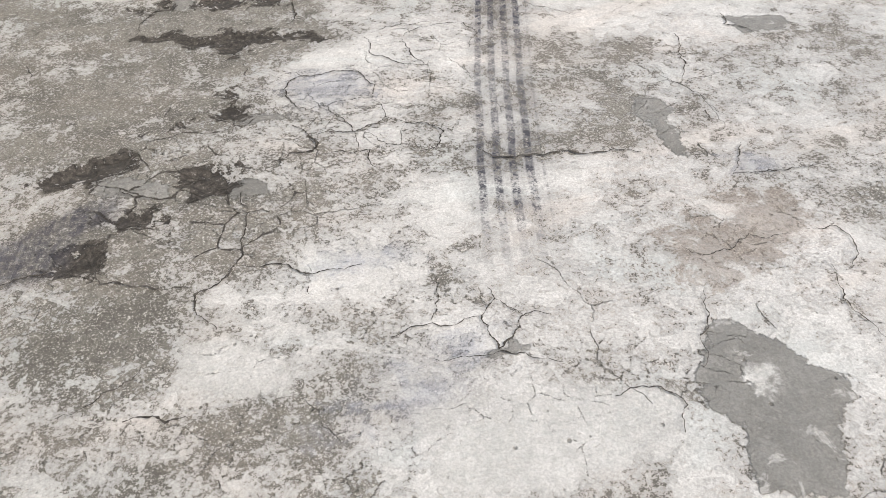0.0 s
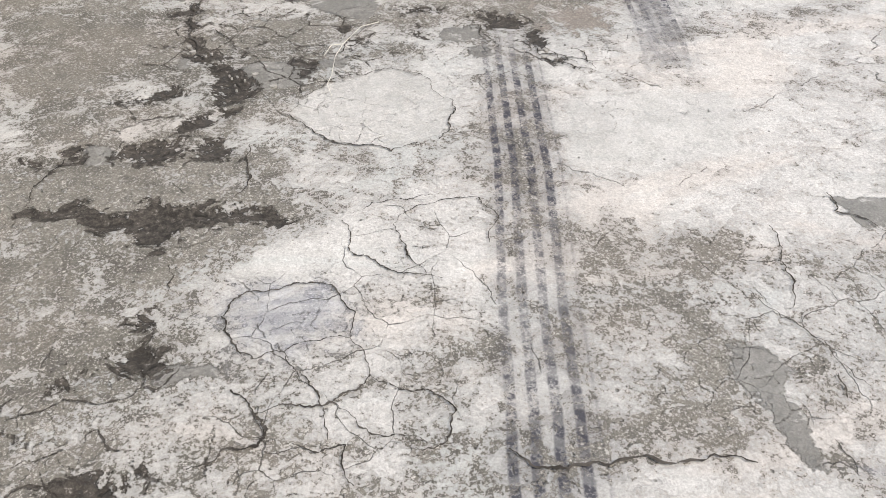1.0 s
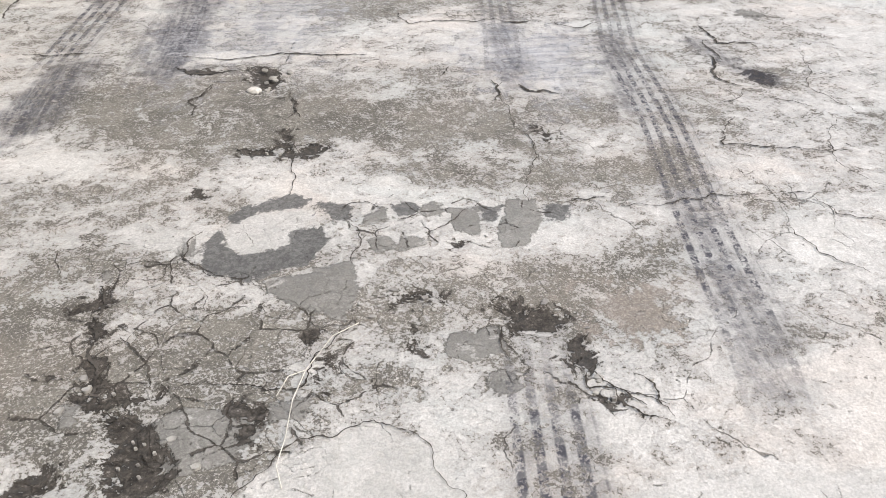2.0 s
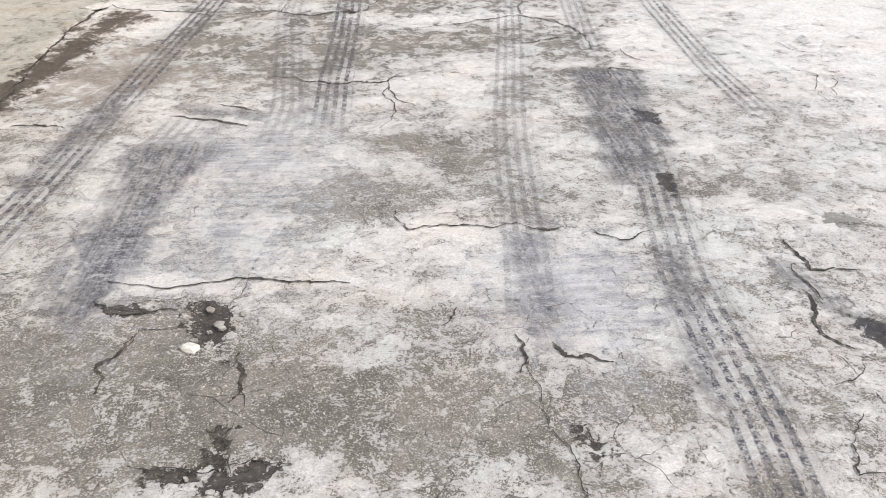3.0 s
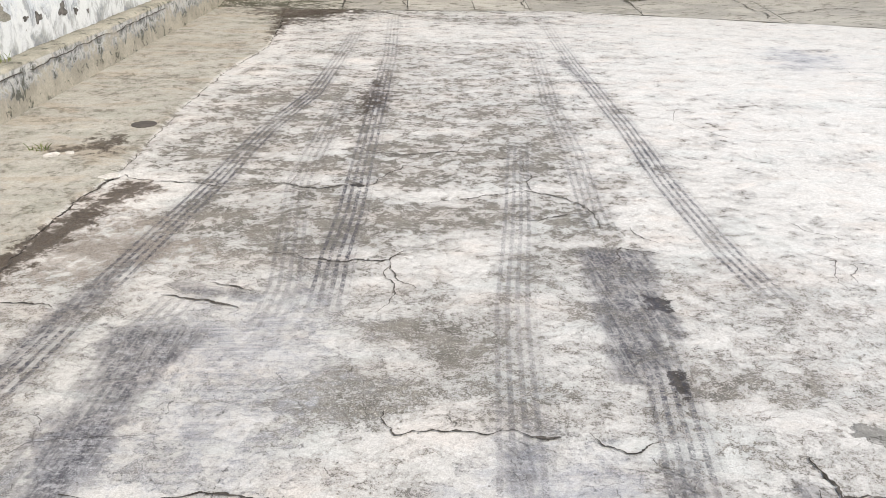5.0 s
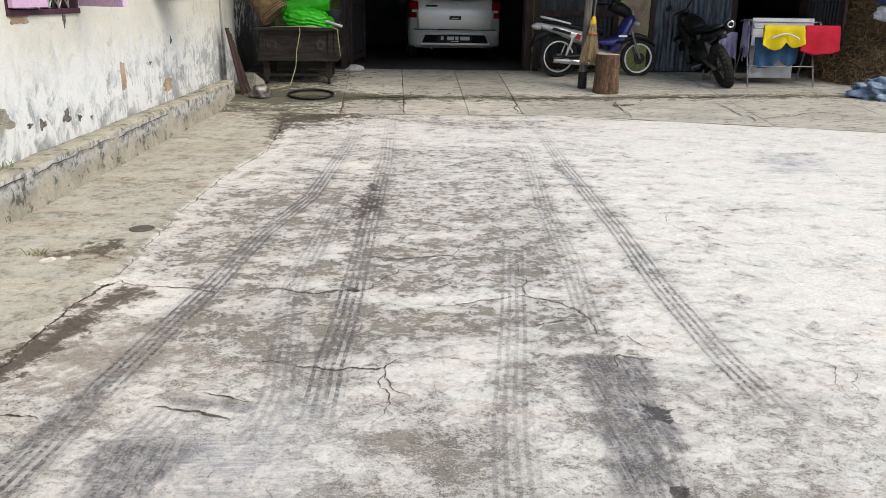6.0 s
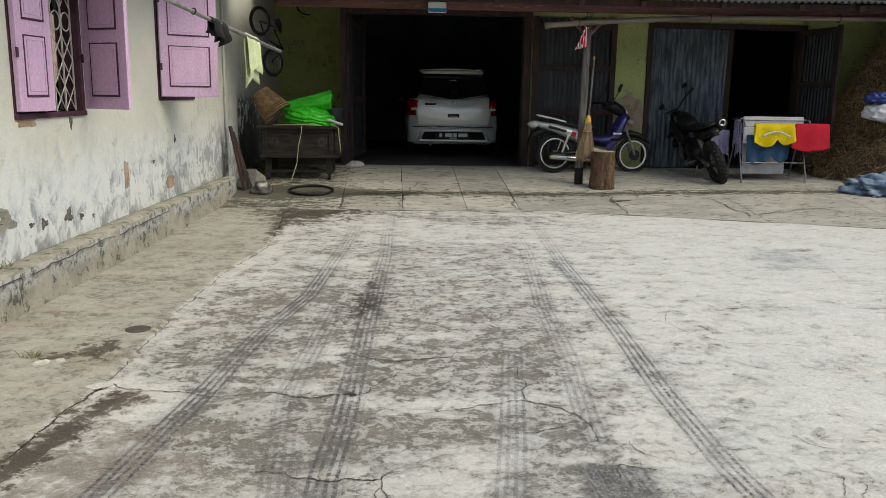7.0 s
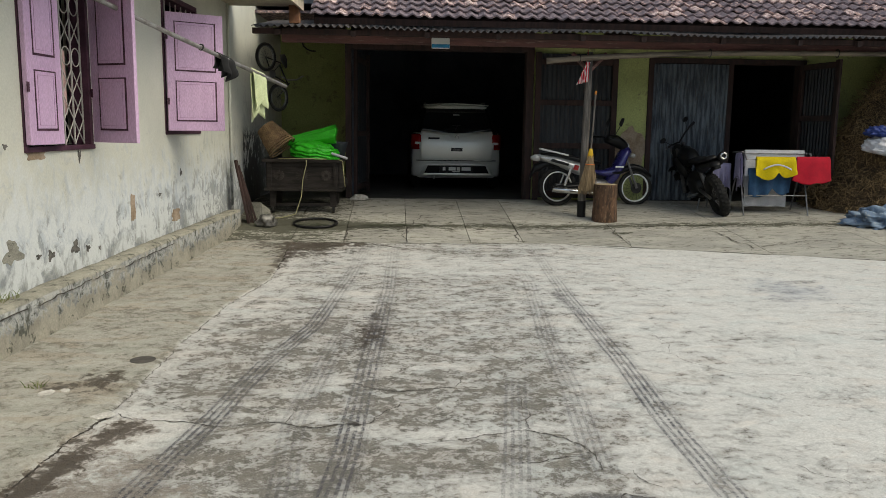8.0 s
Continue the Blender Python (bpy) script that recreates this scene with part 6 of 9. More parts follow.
door_frame = thing("door_1", "wide open garage doorway in a worn brown wooden frame", "doorway", kind="structure")
part("jamb", box(-0.83, -0.74, WY - 0.05, WY + 0.21, FLOOR, 2.71, 0.004), M_FRAME, door_frame)
part("jamb", box(2.12, 2.24, WY - 0.05, WY + 0.21, FLOOR, 2.71, 0.004), M_FRAME, door_frame)
part("lintel", box(-0.83, 2.24, WY - 0.05, WY + 0.21, 2.71, 2.83, 0.004), M_FRAME, door_frame)
leaf("door_2", 1.26, 2.42, pose(-0.68, WY + 0.16, FLOOR + 0.01, 0, 0, 82), (0.1, 1.0, 2.22), "garage door leaf of dark sheet iron, swung inwards")
leaf("door_3", 1.36, 2.40, pose(2.26, WY - 0.10, FLOOR + 0.01, 0, 0, 0), (0.06, 0.85, 1.55, 2.2), "garage door leaf of dark sheet iron, folded back on the wall")
hut = thing("door_4", "doorway of the store room in a brown wooden frame", "doorway", kind="structure")
frame_rect(4.16, 6.82, FLOOR, 2.66, 0.08, WY - 0.04, WY + 0.21, M_FRAME, hut)
d5 = thing("door_5", "closed door leaf of bare corrugated iron", "door", pose(4.24, WY + 0.02, FLOOR + 0.01), kind="structure")
part("panel", iron_sheet(0.02, 1.30, 0.0, 2.26, 0.0, 0.076, 0.011), M_IRON, d5, "corrugated iron sheet")
part("stile", box(1.28, 1.36, -0.03, 0.03, 0, 2.27, 0.004), M_FRAME, d5)
leaf("door_6", 0.95, 2.3, pose(6.74, WY + 0.0, FLOOR + 0.01, 0, 0, -80), (0.08, 1.35, 2.18), "door leaf of dark sheet iron, standing open outwards")

# ---- eave and roof ----
tagged(mesh_ob("fascia_beam", box(-1.62, 10.2, 11.75, 11.87, 2.64, 2.742, 0.008), M_BEAM), "red-brown painted timber beam under the eave", "beam")
purlin = tagged(mesh_ob("purlin", box(-1.95, 10.2, 11.30, 11.38, 2.70, 2.775, 0.006), M_FRAME), "dark timber purlin carrying the iron eave", "beam")
random.seed(9)
rafter = mesh_ob("rafter", box(-0.035, 0.035, 11.2, 13.3, -0.08, 0.0, 0.004), M_FRAME)
rafter.data.transform(Matrix.Translation((0, -11.2, 0)))
tagged(rafter, "dark timber rafter under the iron eave", "beam", "rafters of the eave")
rafter.matrix_basis = pose(-1.6, 11.2, 2.75, 9.0)
for i in range(1, 12):
    copy_thing(rafter, pose(-1.6 + i * 1.02 + random.uniform(-0.1, 0.1), 11.2, 2.75, 9.0))
eave = tagged(mesh_ob("eave_sheet", sheet(lambda u, v: (-1.93 + 12.1 * u, 11.12 + 2.3 * v, 2.775 + 0.36 * v + 0.016 * math.sin(2 * math.pi * 12.3 * u / 0.095) + 0.015 * math.sin(u * 20)), 1040, 1, thick=0.002), M_EAVE), "rusty corrugated iron eave along the garage", "roof", kind="structure")

roof = thing("roof", "old clay pantile roof, blackened with pale chipped spots", "roof", kind="structure")
ROOF = pose(0, 11.55, 2.975, 29)
bm = box(-1.15, 10.2, 0.02, 6.5, -0.12, -0.03)
deck = part("deck", bm, M_FRAME, roof)
deck.matrix_basis = ROOF
tm = bpy.data.meshes.new("roof_tile")
bm = bmesh.new()


def pan(u, v):
    s = math.sin(2 * math.pi * (u - 0.12))
    return (0.185 * u, 0.29 * v, 0.025 * s * (0.75 + 0.25 * s) + 0.022 - 0.05 * v)


sheet(pan, 8, 1, bm, 0.02)
bm.to_mesh(tm)
bm.free()
tm.materials.append(M_TILE)
random.seed(10)
for r in range(5):
    for c in range(55):
        ob = new("roof_tile", tm)
        ob.parent = roof
        ob.matrix_basis = ROOF @ pose(-1.2 + c * 0.168 + random.uniform(-0.007, 0.007), r * 0.215 + random.uniform(-0.012, 0.012), 0.02 + random.uniform(0, 0.008), random.uniform(-1.5, 1.5), random.uniform(-2, 2), random.uniform(-2, 2))

bm = bmesh.new()
for r in range(7):
    for c in range(14 if r < 5 else 68):
        x = (8.04 if r < 5 else -1.2) + c * 0.168
        before = len(bm.verts)
        sheet(lambda u, v: pan(u, v), 8, 1, bm, 0.02)
        bm.verts.ensure_lookup_table()
        bmesh.ops.translate(bm, verts=bm.verts[before:], vec=(x + random.uniform(-0.007, 0.007), r * 0.215, 0.02 + random.uniform(0, 0.008)))
far = part("far_tiles", bm, M_TILE, roof)
far.matrix_basis = ROOF
tagged(far, kind="stuff")

bamboo = thing("bamboo_pole", "old grey bamboo pole tied below the eave", "pole")
pts, rads = [], []
for i in range(60):
    k = i / 59
    node = (i % 6) == 0
    pts.append((2.14 + 7.4 * k, 11.66, 2.435 + 0.19 * (1 - (1 - k) ** 4)))
    rads.append((0.047 if node else 0.041) * (1 - 0.25 * k))
part("culm", tube(pts, rads, 12), M_BAMBOO, bamboo, smooth=True)
for i in range(4):
    x = 2.62 + i * 1.9
    part("tie", ring(0.055, 0.008, pose(x, 11.68, 2.44 + 0.19 * (1 - (1 - (x - 2.14) / 7.4) ** 4), 0, 0, 90), 16, 6), M_SHADOW, bamboo, "dark cord tie")

# ---- the house beside the yard ----
HM = Matrix.Translation((-2.44, 5.03, 0)) @ Matrix.Rotation(radians(-2.8), 4, "Z")
OPEN = ((0.88, 2.02, 1.30, 2.95), (3.86, 5.10, 1.40, 2.85))
bm = bmesh.new()
XW0, XW1 = -0.42, -0.22
ys = [-9.0, OPEN[0][0], OPEN[0][1], OPEN[1][0], OPEN[1][1], 10.55]
for a, b in ((0, 1), (2, 3), (4, 5)):
    box(XW0, XW1, ys[a], ys[b], -0.1, 3.7, bm=bm)
for y0, y1, z0, z1 in OPEN:
    box(XW0, XW1, y0, y1, -0.1, z0, bm=bm)
    box(XW0, XW1, y0, y1, z1, 3.7, bm=bm)
wall_west = tagged(mesh_ob("wall_west", bm, M_WALL), "cream limewashed house wall, damp and peeling near the ground", "wall", kind="structure")
wall_west.matrix_basis = HM
random.seed(12)
M_HOLE = surf("broken_render", (0.16, 0.15, 0.14), (0.07, 0.066, 0.06), 20, 80, 0.95, bump=0.6)
for cy, cz, ry, rz in [(0.64, 0.58, 0.13, 0.09), (0.99, 0.5, 0.04, 0.02), (1.18, 0.48, 0.06, 0.04), (1.59, 0.48, 0.07, 0.06), (1.82, 0.44, 0.04, 0.03), (2.05, 0.41, 0.02, 0.02), (1.75, 1.21, 0.03, 0.05), (4.33, 0.93, 0.04, 0.04), (3.61, 0.74, 0.04, 0.02), (2.13, 0.24, 0.05, 0.04), (0.63, 1.31, 0.03, 0.02)]:
    bm = bmesh.new()
    ph = [random.uniform(0, 6.28) for _ in range(3)]
    rim = []
    for k in range(24):
        a = 2 * math.pi * k / 24
        r = 0.85 + 0.28 * math.sin(3 * a + ph[0]) + 0.15 * math.sin(5 * a + ph[1]) + 0.1 * math.sin(8 * a + ph[2])
        rim.append(bm.verts.new((XW1 + 0.003, cy + ry * r * math.cos(a), cz + rz * r * math.sin(a))))
    back = [bm.verts.new((XW1 - 0.01, v.co.y, v.co.z)) for v in rim]
    bm.faces.new(rim)
    for k in range(24):
        bm.faces.new((rim[k], rim[(k + 1) % 24], back[(k + 1) % 24], back[k]))
    bmesh.ops.recalc_face_normals(bm, faces=bm.faces)
    part("broken_spot", bm, M_HOLE if ry < 0.1 else M_LEDGE, wall_west, "dark spot where the render broke away")
for cy, cz, ry, rz in ((2.85, 0.67, 0.06, 0.13), (4.1, 0.47, 0.13, 0.07), (1.05, 1.235, 0.13, 0.03)):
    bm = bmesh.new()
    rim = [bm.verts.new((XW1 + 0.004, cy + ry * random.uniform(0.75, 1.15) * max(-1, min(1, 1.3 * math.cos(a))), cz + rz * random.uniform(0.8, 1.1) * max(-1, min(1, 1.3 * math.sin(a))))) for a in (2 * math.pi * k / 22 for k in range(22))]
    bm.faces.new(rim)
    back = [bm.verts.new((XW1 - 0.01, v.co.y, v.co.z)) for v in rim]
    for k in range(22):
        bm.faces.new((rim[k], rim[(k + 1) % 22], back[(k + 1) % 22], back[k]))
    bmesh.ops.recalc_face_normals(bm, faces=bm.faces)
    part("peeled_patch", bm, M_PLASTER, wall_west, "bare plaster where the limewash peeled")

random.seed(13)


def ledge_fn(u, v):
    y = -9.0 + 15.2 * u
    prof = [(-0.215, 0.285), (-0.20, 0.30), (-0.03, 0.315), (-0.006, 0.308), (0.0, 0.29), (0.004, 0.12), (0.015, -0.06)]
    k = v * (len(prof) - 1)
    i = min(int(k), len(prof) - 2)
    f = k - i
    x = prof[i][0] + (prof[i + 1][0] - prof[i][0]) * f
    z = prof[i][1] + (prof[i + 1][1] - prof[i][1]) * f
    w = noise.noise(Vector((y * 2.1, v * 2, 0))) * 0.008 + noise.noise(Vector((y * 13, v * 8, 5))) * 0.006
    return (x + w * (v > 0.2), y, z + w * (v < 0.9))


bm = sheet(ledge_fn, 420, 12)
ed = [e for e in bm.edges if e.is_boundary and all(abs(v.co.y - 6.2) < 1e-4 for v in e.verts)]
corner = bm.verts.new((-0.215, 6.2, -0.06))
for e in ed:
    bm.faces.new((e.verts[0], e.verts[1], corner))
bmesh.ops.recalc_face_normals(bm, faces=bm.faces)
ledge = tagged(mesh_ob("trim_ledge", bm, M_LEDGE_FACE, True), "rough cement ledge at the foot of the house wall", "ledge", kind="structure")
ledge.matrix_basis = HM
# a long crack along the ledge's brow
for y0_, y1_ in ((-1.2, 0.35), (0.45, 1.9), (2.0, 3.3)):
    n_ = int((y1_ - y0_) / 0.05)
    bm, prev = bmesh.new(), None
    for k in range(n_ + 1):
        y = y0_ + (y1_ - y0_) * k / n_
        zc = 0.262 + 0.03 * noise.noise(Vector((y * 2.7, 3.0, 0))) + 0.012 * noise.noise(Vector((y * 11, 7.0, 0)))
        h = 0.0035 * (0.3 + random.random())
        row = [bm.verts.new((0.012 + 0.004 * (q < 0), y, zc + q * h)) for q in (-1, 1)]
        if prev:
            bm.faces.new((prev[0], row[0], row[1], prev[1]))
        prev = row
    part("crack", bm, M_CRACK, ledge)
block = tagged(mesh_ob("concrete_block", prism([(0, 0), (0.34, 0), (0.30, 0.2), (0.02, 0.33)], -0.2, 0.0, bevel=0.015), M_LEDGE), "broken mossy cement block at the ledge's end", "block")
block.matrix_basis = HM @ pose(0.0, 6.62, 0.05, 0, 0, 75)
# the room behind the windows, its shade put into the wall colour
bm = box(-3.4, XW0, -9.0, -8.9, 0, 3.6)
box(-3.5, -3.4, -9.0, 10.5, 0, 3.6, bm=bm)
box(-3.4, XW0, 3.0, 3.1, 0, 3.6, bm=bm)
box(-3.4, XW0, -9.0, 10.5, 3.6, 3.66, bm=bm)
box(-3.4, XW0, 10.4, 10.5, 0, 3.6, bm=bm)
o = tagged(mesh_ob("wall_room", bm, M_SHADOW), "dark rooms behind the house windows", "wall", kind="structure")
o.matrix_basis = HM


def shutter(width, height, m, parent, label=""):
    """A framed two-panel shutter, hinge at local y = 0, its face towards +x."""
    s = part("shutter", box(-0.018, 0.018, 0, width, 0, height, 0.004), M_MAUVE, parent, label)
    s.matrix_basis = m
    w = 0.085
    for z0, z1 in ((0.10, 0.53), (0.63, height - 0.09)):
        for sx in (1, -1):
            # inner shadow as plum strips, wider at the bottom and free side
            bm = box(0.0195 * sx - 0.003, 0.0195 * sx + 0.003, w, width - w, z0, z0 + 0.016)
            box(0.0195 * sx - 0.003, 0.0195 * sx + 0.003, w, width - w, z1 - 0.010, z1, bm=bm)
            box(0.0195 * sx - 0.003, 0.0195 * sx + 0.003, w, w + 0.010, z0 + 0.016, z1 - 0.010, bm=bm)
            box(0.0195 * sx - 0.003, 0.0195 * sx + 0.003, width - w - 0.016, width - w, z0 + 0.016, z1 - 0.010, bm=bm)
            part("moulding", bm, M_MAUVE_DARK, s, "dark plum groove round the panel, its inner shadow in the colour")
            part("bead", tube([(0.0235 * sx, q, h) for q, h in ((w + 0.035, z0 + 0.04), (width - w - 0.04, z0 + 0.04), (width - w - 0.04, z1 - 0.035), (w + 0.035, z1 - 0.035), (w + 0.035, z0 + 0.04))], 0.002, 4), M_MAUVE_LINE, s, "mid-mauve shadow line painted round the panel")
            part("panel", box(0.020 * sx - 0.003, 0.020 * sx + 0.003, w + 0.0105, width - w - 0.0165, z0 + 0.0165, z1 - 0.0105, 0.0015), M_MAUVE, s)
    for z in (height * 0.25, height * 0.8):
        part("hinge", box(0.017, 0.024, -0.012, 0.016, z - 0.035, z + 0.035), M_MAUVE_DARK, s, "dark iron hinge")
    part("latch", tube([(-0.03, width - 0.05, height * 0.5), (-0.045, width - 0.05, height * 0.5), (-0.045, width - 0.05, height * 0.46)], 0.006, 6), M_SHADOW, s, "rusty iron latch")
    return s


for i, (y0, y1, z0, z1) in enumerate(OPEN):
    win = thing(f"window_{i + 1}", "mauve wooden window with its shutters standing open", "window", HM, kind="structure")
    fr = 0.055
    part("frame", box(XW0 + 0.05, XW1 + 0.012, y0, y0 + fr, z0, z1, 0.003), M_MAUVE_DARK, win)
    part("frame", box(XW0 + 0.05, XW1 + 0.012, y1 - fr, y1, z0, z1, 0.003), M_MAUVE_DARK, win)
    part("frame", box(XW0 + 0.05, XW1 + 0.012, y0 + fr, y1 - fr, z1 - fr, z1, 0.003), M_MAUVE_DARK, win)
    part("sill", box(XW0 + 0.05, XW1 + 0.02, y0 - 0.0, y1 + 0.01, z0 - 0.04, z0, 0.004), M_MAUVE_DARK, win, "dark plum wooden sill")
    # scissor grille
    xg = XW1 - 0.045
    n = 6
    dy = (y1 - y0 - 2 * fr) / n
    for k in range(n + 1):
        y = y0 + fr + k * dy
        part("bar", box(xg - 0.006, xg + 0.006, y - 0.005, y + 0.005, z0, z1 - fr), M_GRILLE, win, "thin grey iron bar")
    zz = z0
    while zz < z1 - fr - 0.2:
        if int((zz - z0) / 0.2) % 3 != 2:
            for k in range(n):
                ya = y0 + fr + k * dy
                part("lattice", tube([(xg, ya, zz), (xg, ya + dy / 2, zz + 0.1), (xg, ya, zz + 0.2)], 0.005, 5), M_GRILLE, win)
                part("lattice", tube([(xg, ya + dy, zz), (xg, ya + dy / 2, zz + 0.1), (xg, ya + dy, zz + 0.2)], 0.005, 5), M_GRILLE, win)
        else:
            for k in range(n):
                part("lattice", ring(dy * 0.42, 0.005, Matrix.Translation((xg, y0 + fr + (k + 0.5) * dy, zz + 0.1)) @ Matrix.Rotation(radians(90), 4, "Z"), 14, 5), M_GRILLE, win)
        zz += 0.2
    part("curtain", sheet(lambda u, v: (xg - 0.022 + 0.006 * math.sin(u * 30), y0 + 0.47 + 0.40 * u, z0 + 0.24 + 0.50 * v), 60, 4, thick=0.002), M_CURTAIN, win, "faded pink curtain behind the grille", True)
    if i == 0:
        shutter(0.45, 1.62, pose(XW1 + 0.035, y0 + 0.005, z0 + 0.015, 0, 0, -4), win, "light mauve shutter, closed")
        shutter(0.47, 1.62, pose(XW1 + 0.03, y1 - 0.005, z0 + 0.015, 0, 0, 180 + 66), win, "mauve shutter swung wide open")
    else:
        shutter(0.62, 1.24, pose(XW1 + 0.035, y0 + 0.005, z0 + 0.004, 0, 0, -54), win, "light mauve shutter, half open")

pipe = tagged(mesh_ob("cable_conduit", tube([(XW1 + 0.02, 6.52, 0.35), (XW1 + 0.02, 6.52, 3.6)], 0.018, 8), M_WALL, True), "cream painted conduit running up the house wall", "pipe")
pipe.matrix_basis = HM
M_FASCIA = surf("cream_fascia", (0.62, 0.55, 0.42), (0.5, 0.42, 0.33), 3, 50, 0.8)
M_ORANGE = surf("faded_orange_wood", (0.36, 0.17, 0.09), (0.26, 0.13, 0.08), 3, 60, 0.8, stretch=(4, 4, 0.6))
house_roof = thing("roof_west", "eave of the house roof with cream fascia boards", "roof", HM, kind="structure")
part("soffit", box(XW1, 0.78, -9, 6.75, 3.12, 3.15), M_FASCIA, house_roof)
part("fascia", box(0.78, 0.81, -9, 6.75, 3.06, 3.22, 0.004), M_FASCIA, house_roof)
part("covering", box(XW0, 0.86, -9, 6.8, 3.225, 3.26), M_TILE, house_roof)
# added slab, keeps sky light out of the alcove below
part("valley", box(XW0, 1.0, 8.3, 10.5, 3.24, 3.28), M_TILE, house_roof, "flat slab added over the corner to block sky light")
part("bracket", box(0.62, 0.76, 6.62, 6.76, 2.88, 3.12, 0.006), M_ORANGE, house_roof, "faded orange timber bracket")

# ---- plain walls added out of view, closing the yard to block low sky light ----
M_BLOCKER = surf("blocker_grey", (0.30, 0.29, 0.27), (0.24, 0.23, 0.21), 2, 40, 0.95)
tagged(mesh_ob("wall_south", box(-9, 12.2, -7.2, -7.0, 0, 5.0), M_BLOCKER), "unseen plain grey wall added to block low sky light", "wall", kind="structure")
tagged(mesh_ob("wall_east", box(12.0, 12.2, -7.0, 13.2, 0, 4.0), M_BLOCKER), "unseen plain grey wall added to block low sky light", "wall", kind="structure")

# ---- materials of the things ----
M_BLACK = plain("black_plastic", (0.010, 0.010, 0.011), 0.38, 0.0, 0.25)
M_RUBBER = surf("tyre_rubber", (0.010, 0.010, 0.010), (0.019, 0.018, 0.017), 12, 120, 0.85)
M_CHROME = plain("chrome", (0.62, 0.62, 0.62), 0.18, 1.0)
M_STEEL = surf("grey_metal", (0.25, 0.25, 0.26), (0.16, 0.16, 0.165), 8, 90, 0.45, 0.8, 0.1)
M_SILVER = plain("silver_paint", (0.84, 0.85, 0.82), 0.34, 0.30, coat=0.5)
M_MATTBLACK = plain("matt_black", (0.006, 0.006, 0.007), 0.7, 0.0, 0.15)
M_GLASSY = plain("tinted_glass", (0.008, 0.009, 0.011), 0.06, 0, 0.6)
M_RED = plain("red_lens", (0.28, 0.008, 0.008), 0.2)
M_CLEAR = plain("clear_lens", (0.5, 0.5, 0.5), 0.15)
M_WHITE = plain("white_paint", (0.75, 0.75, 0.74), 0.5)
M_BLUE = plain("blue_paint", (0.030, 0.028, 0.16), 0.25, 0.1, coat=0.6)
M_BIKESILVER = plain("bike_silver", (0.48, 0.49, 0.50), 0.3, 0.4, coat=0.5)
M_DARKMETAL = surf("dark_metal", (0.015, 0.015, 0.016), (0.028, 0.028, 0.028), 10, 80, 0.5, 0.5, 0.1)
M_OLDWOOD = surf("dark_carved_wood", (0.019, 0.016, 0.014), (0.036, 0.030, 0.027), 5, 70, 0.75, spec=0.25, stretch=(0.6, 4, 4), bump=0.4)
M_ROSETTE = surf("worn_carving", (0.065, 0.055, 0.05), (0.03, 0.026, 0.023), 9, 70, 0.8, spec=0.2)
M_WICKER = surf("wicker", (0.26, 0.17, 0.09), (0.16, 0.10, 0.055), 12, 90, 0.8, vary=0.3)
M_TARP = surf("green_tarpaulin", (0.045, 0.55, 0.03), (0.03, 0.44, 0.02), 5, 80, 0.4, bump=0.15)
M_BARK = surf("stump_bark", (0.145, 0.08, 0.048), (0.06, 0.036, 0.023), 9, 60, 0.9, stretch=(2.2, 2.2, 0.7), bump=0.8, dist=0.014, c3=(0.34, 0.23, 0.145))
M_CUT = surf("sawn_wood", (0.42, 0.34, 0.22), (0.30, 0.235, 0.15), 8, 60, 0.85)
M_BRISTLE = surf("palm_ribs", (0.34, 0.25, 0.15), (0.22, 0.155, 0.09), 14, 80, 0.85, stretch=(5, 5, 0.4))
M_YELLOW = surf("yellow_cloth", (0.75, 0.58, 0.01), (0.68, 0.50, 0.01), 5, 160, 0.95, bump=0.15)
M_REDCLOTH = surf("red_cloth", (0.55, 0.012, 0.035), (0.45, 0.01, 0.03), 5, 160, 0.95, bump=0.15)
M_JEANS = surf("blue_denim", (0.035, 0.10, 0.20), (0.025, 0.065, 0.14), 5, 170, 0.95, bump=0.2)
M_WHITECLOTH = surf("white_cloth", (0.62, 0.62, 0.66), (0.52, 0.53, 0.57), 4, 160, 0.95, bump=0.15)
M_LAVENDER = surf("lavender_cloth", (0.45, 0.42, 0.62), (0.38, 0.35, 0.54), 5, 160, 0.95)
M_LIME = surf("pale_lime_cloth", (0.62, 0.68, 0.42), (0.54, 0.60, 0.36), 5, 160, 0.95)
M_BLACKCLOTH = surf("black_cloth", (0.012, 0.012, 0.014), (0.02, 0.02, 0.022), 5, 160, 0.95)
M_HAY = surf("dry_straw", (0.10, 0.066, 0.036), (0.045, 0.03, 0.018), 5, 60, 0.95, vary=0.2)
M_SACK = surf("blue_white_tarp", (0.22, 0.29, 0.38), (0.10, 0.16, 0.26), 5, 70, 0.7, c3=(0.36, 0.36, 0.34), bump=0.4)
M_STONE = surf("pale_stone", (0.62, 0.60, 0.56), (0.45, 0.43, 0.40), 14, 80, 0.9, bump=0.5)
M_GREYSTONE = surf("grey_stone", (0.34, 0.33, 0.31), (0.24, 0.23, 0.21), 12, 80, 0.95, bump=0.5)
M_FOIL = surf("crumpled_foil", (0.20, 0.195, 0.185), (0.09, 0.088, 0.083), 14, 60, 0.45, 0.5, 0.5)
M_STRAWGREEN = surf("grass_blade", (0.16, 0.22, 0.07), (0.26, 0.25, 0.10), 8, 60, 0.7)
M_DRYSTEM = surf("dry_stem", (0.66, 0.64, 0.58), (0.52, 0.50, 0.45), 8, 60, 0.85)
M_ROPE = plain("pale_rope", (0.33, 0.31, 0.17), 0.85)


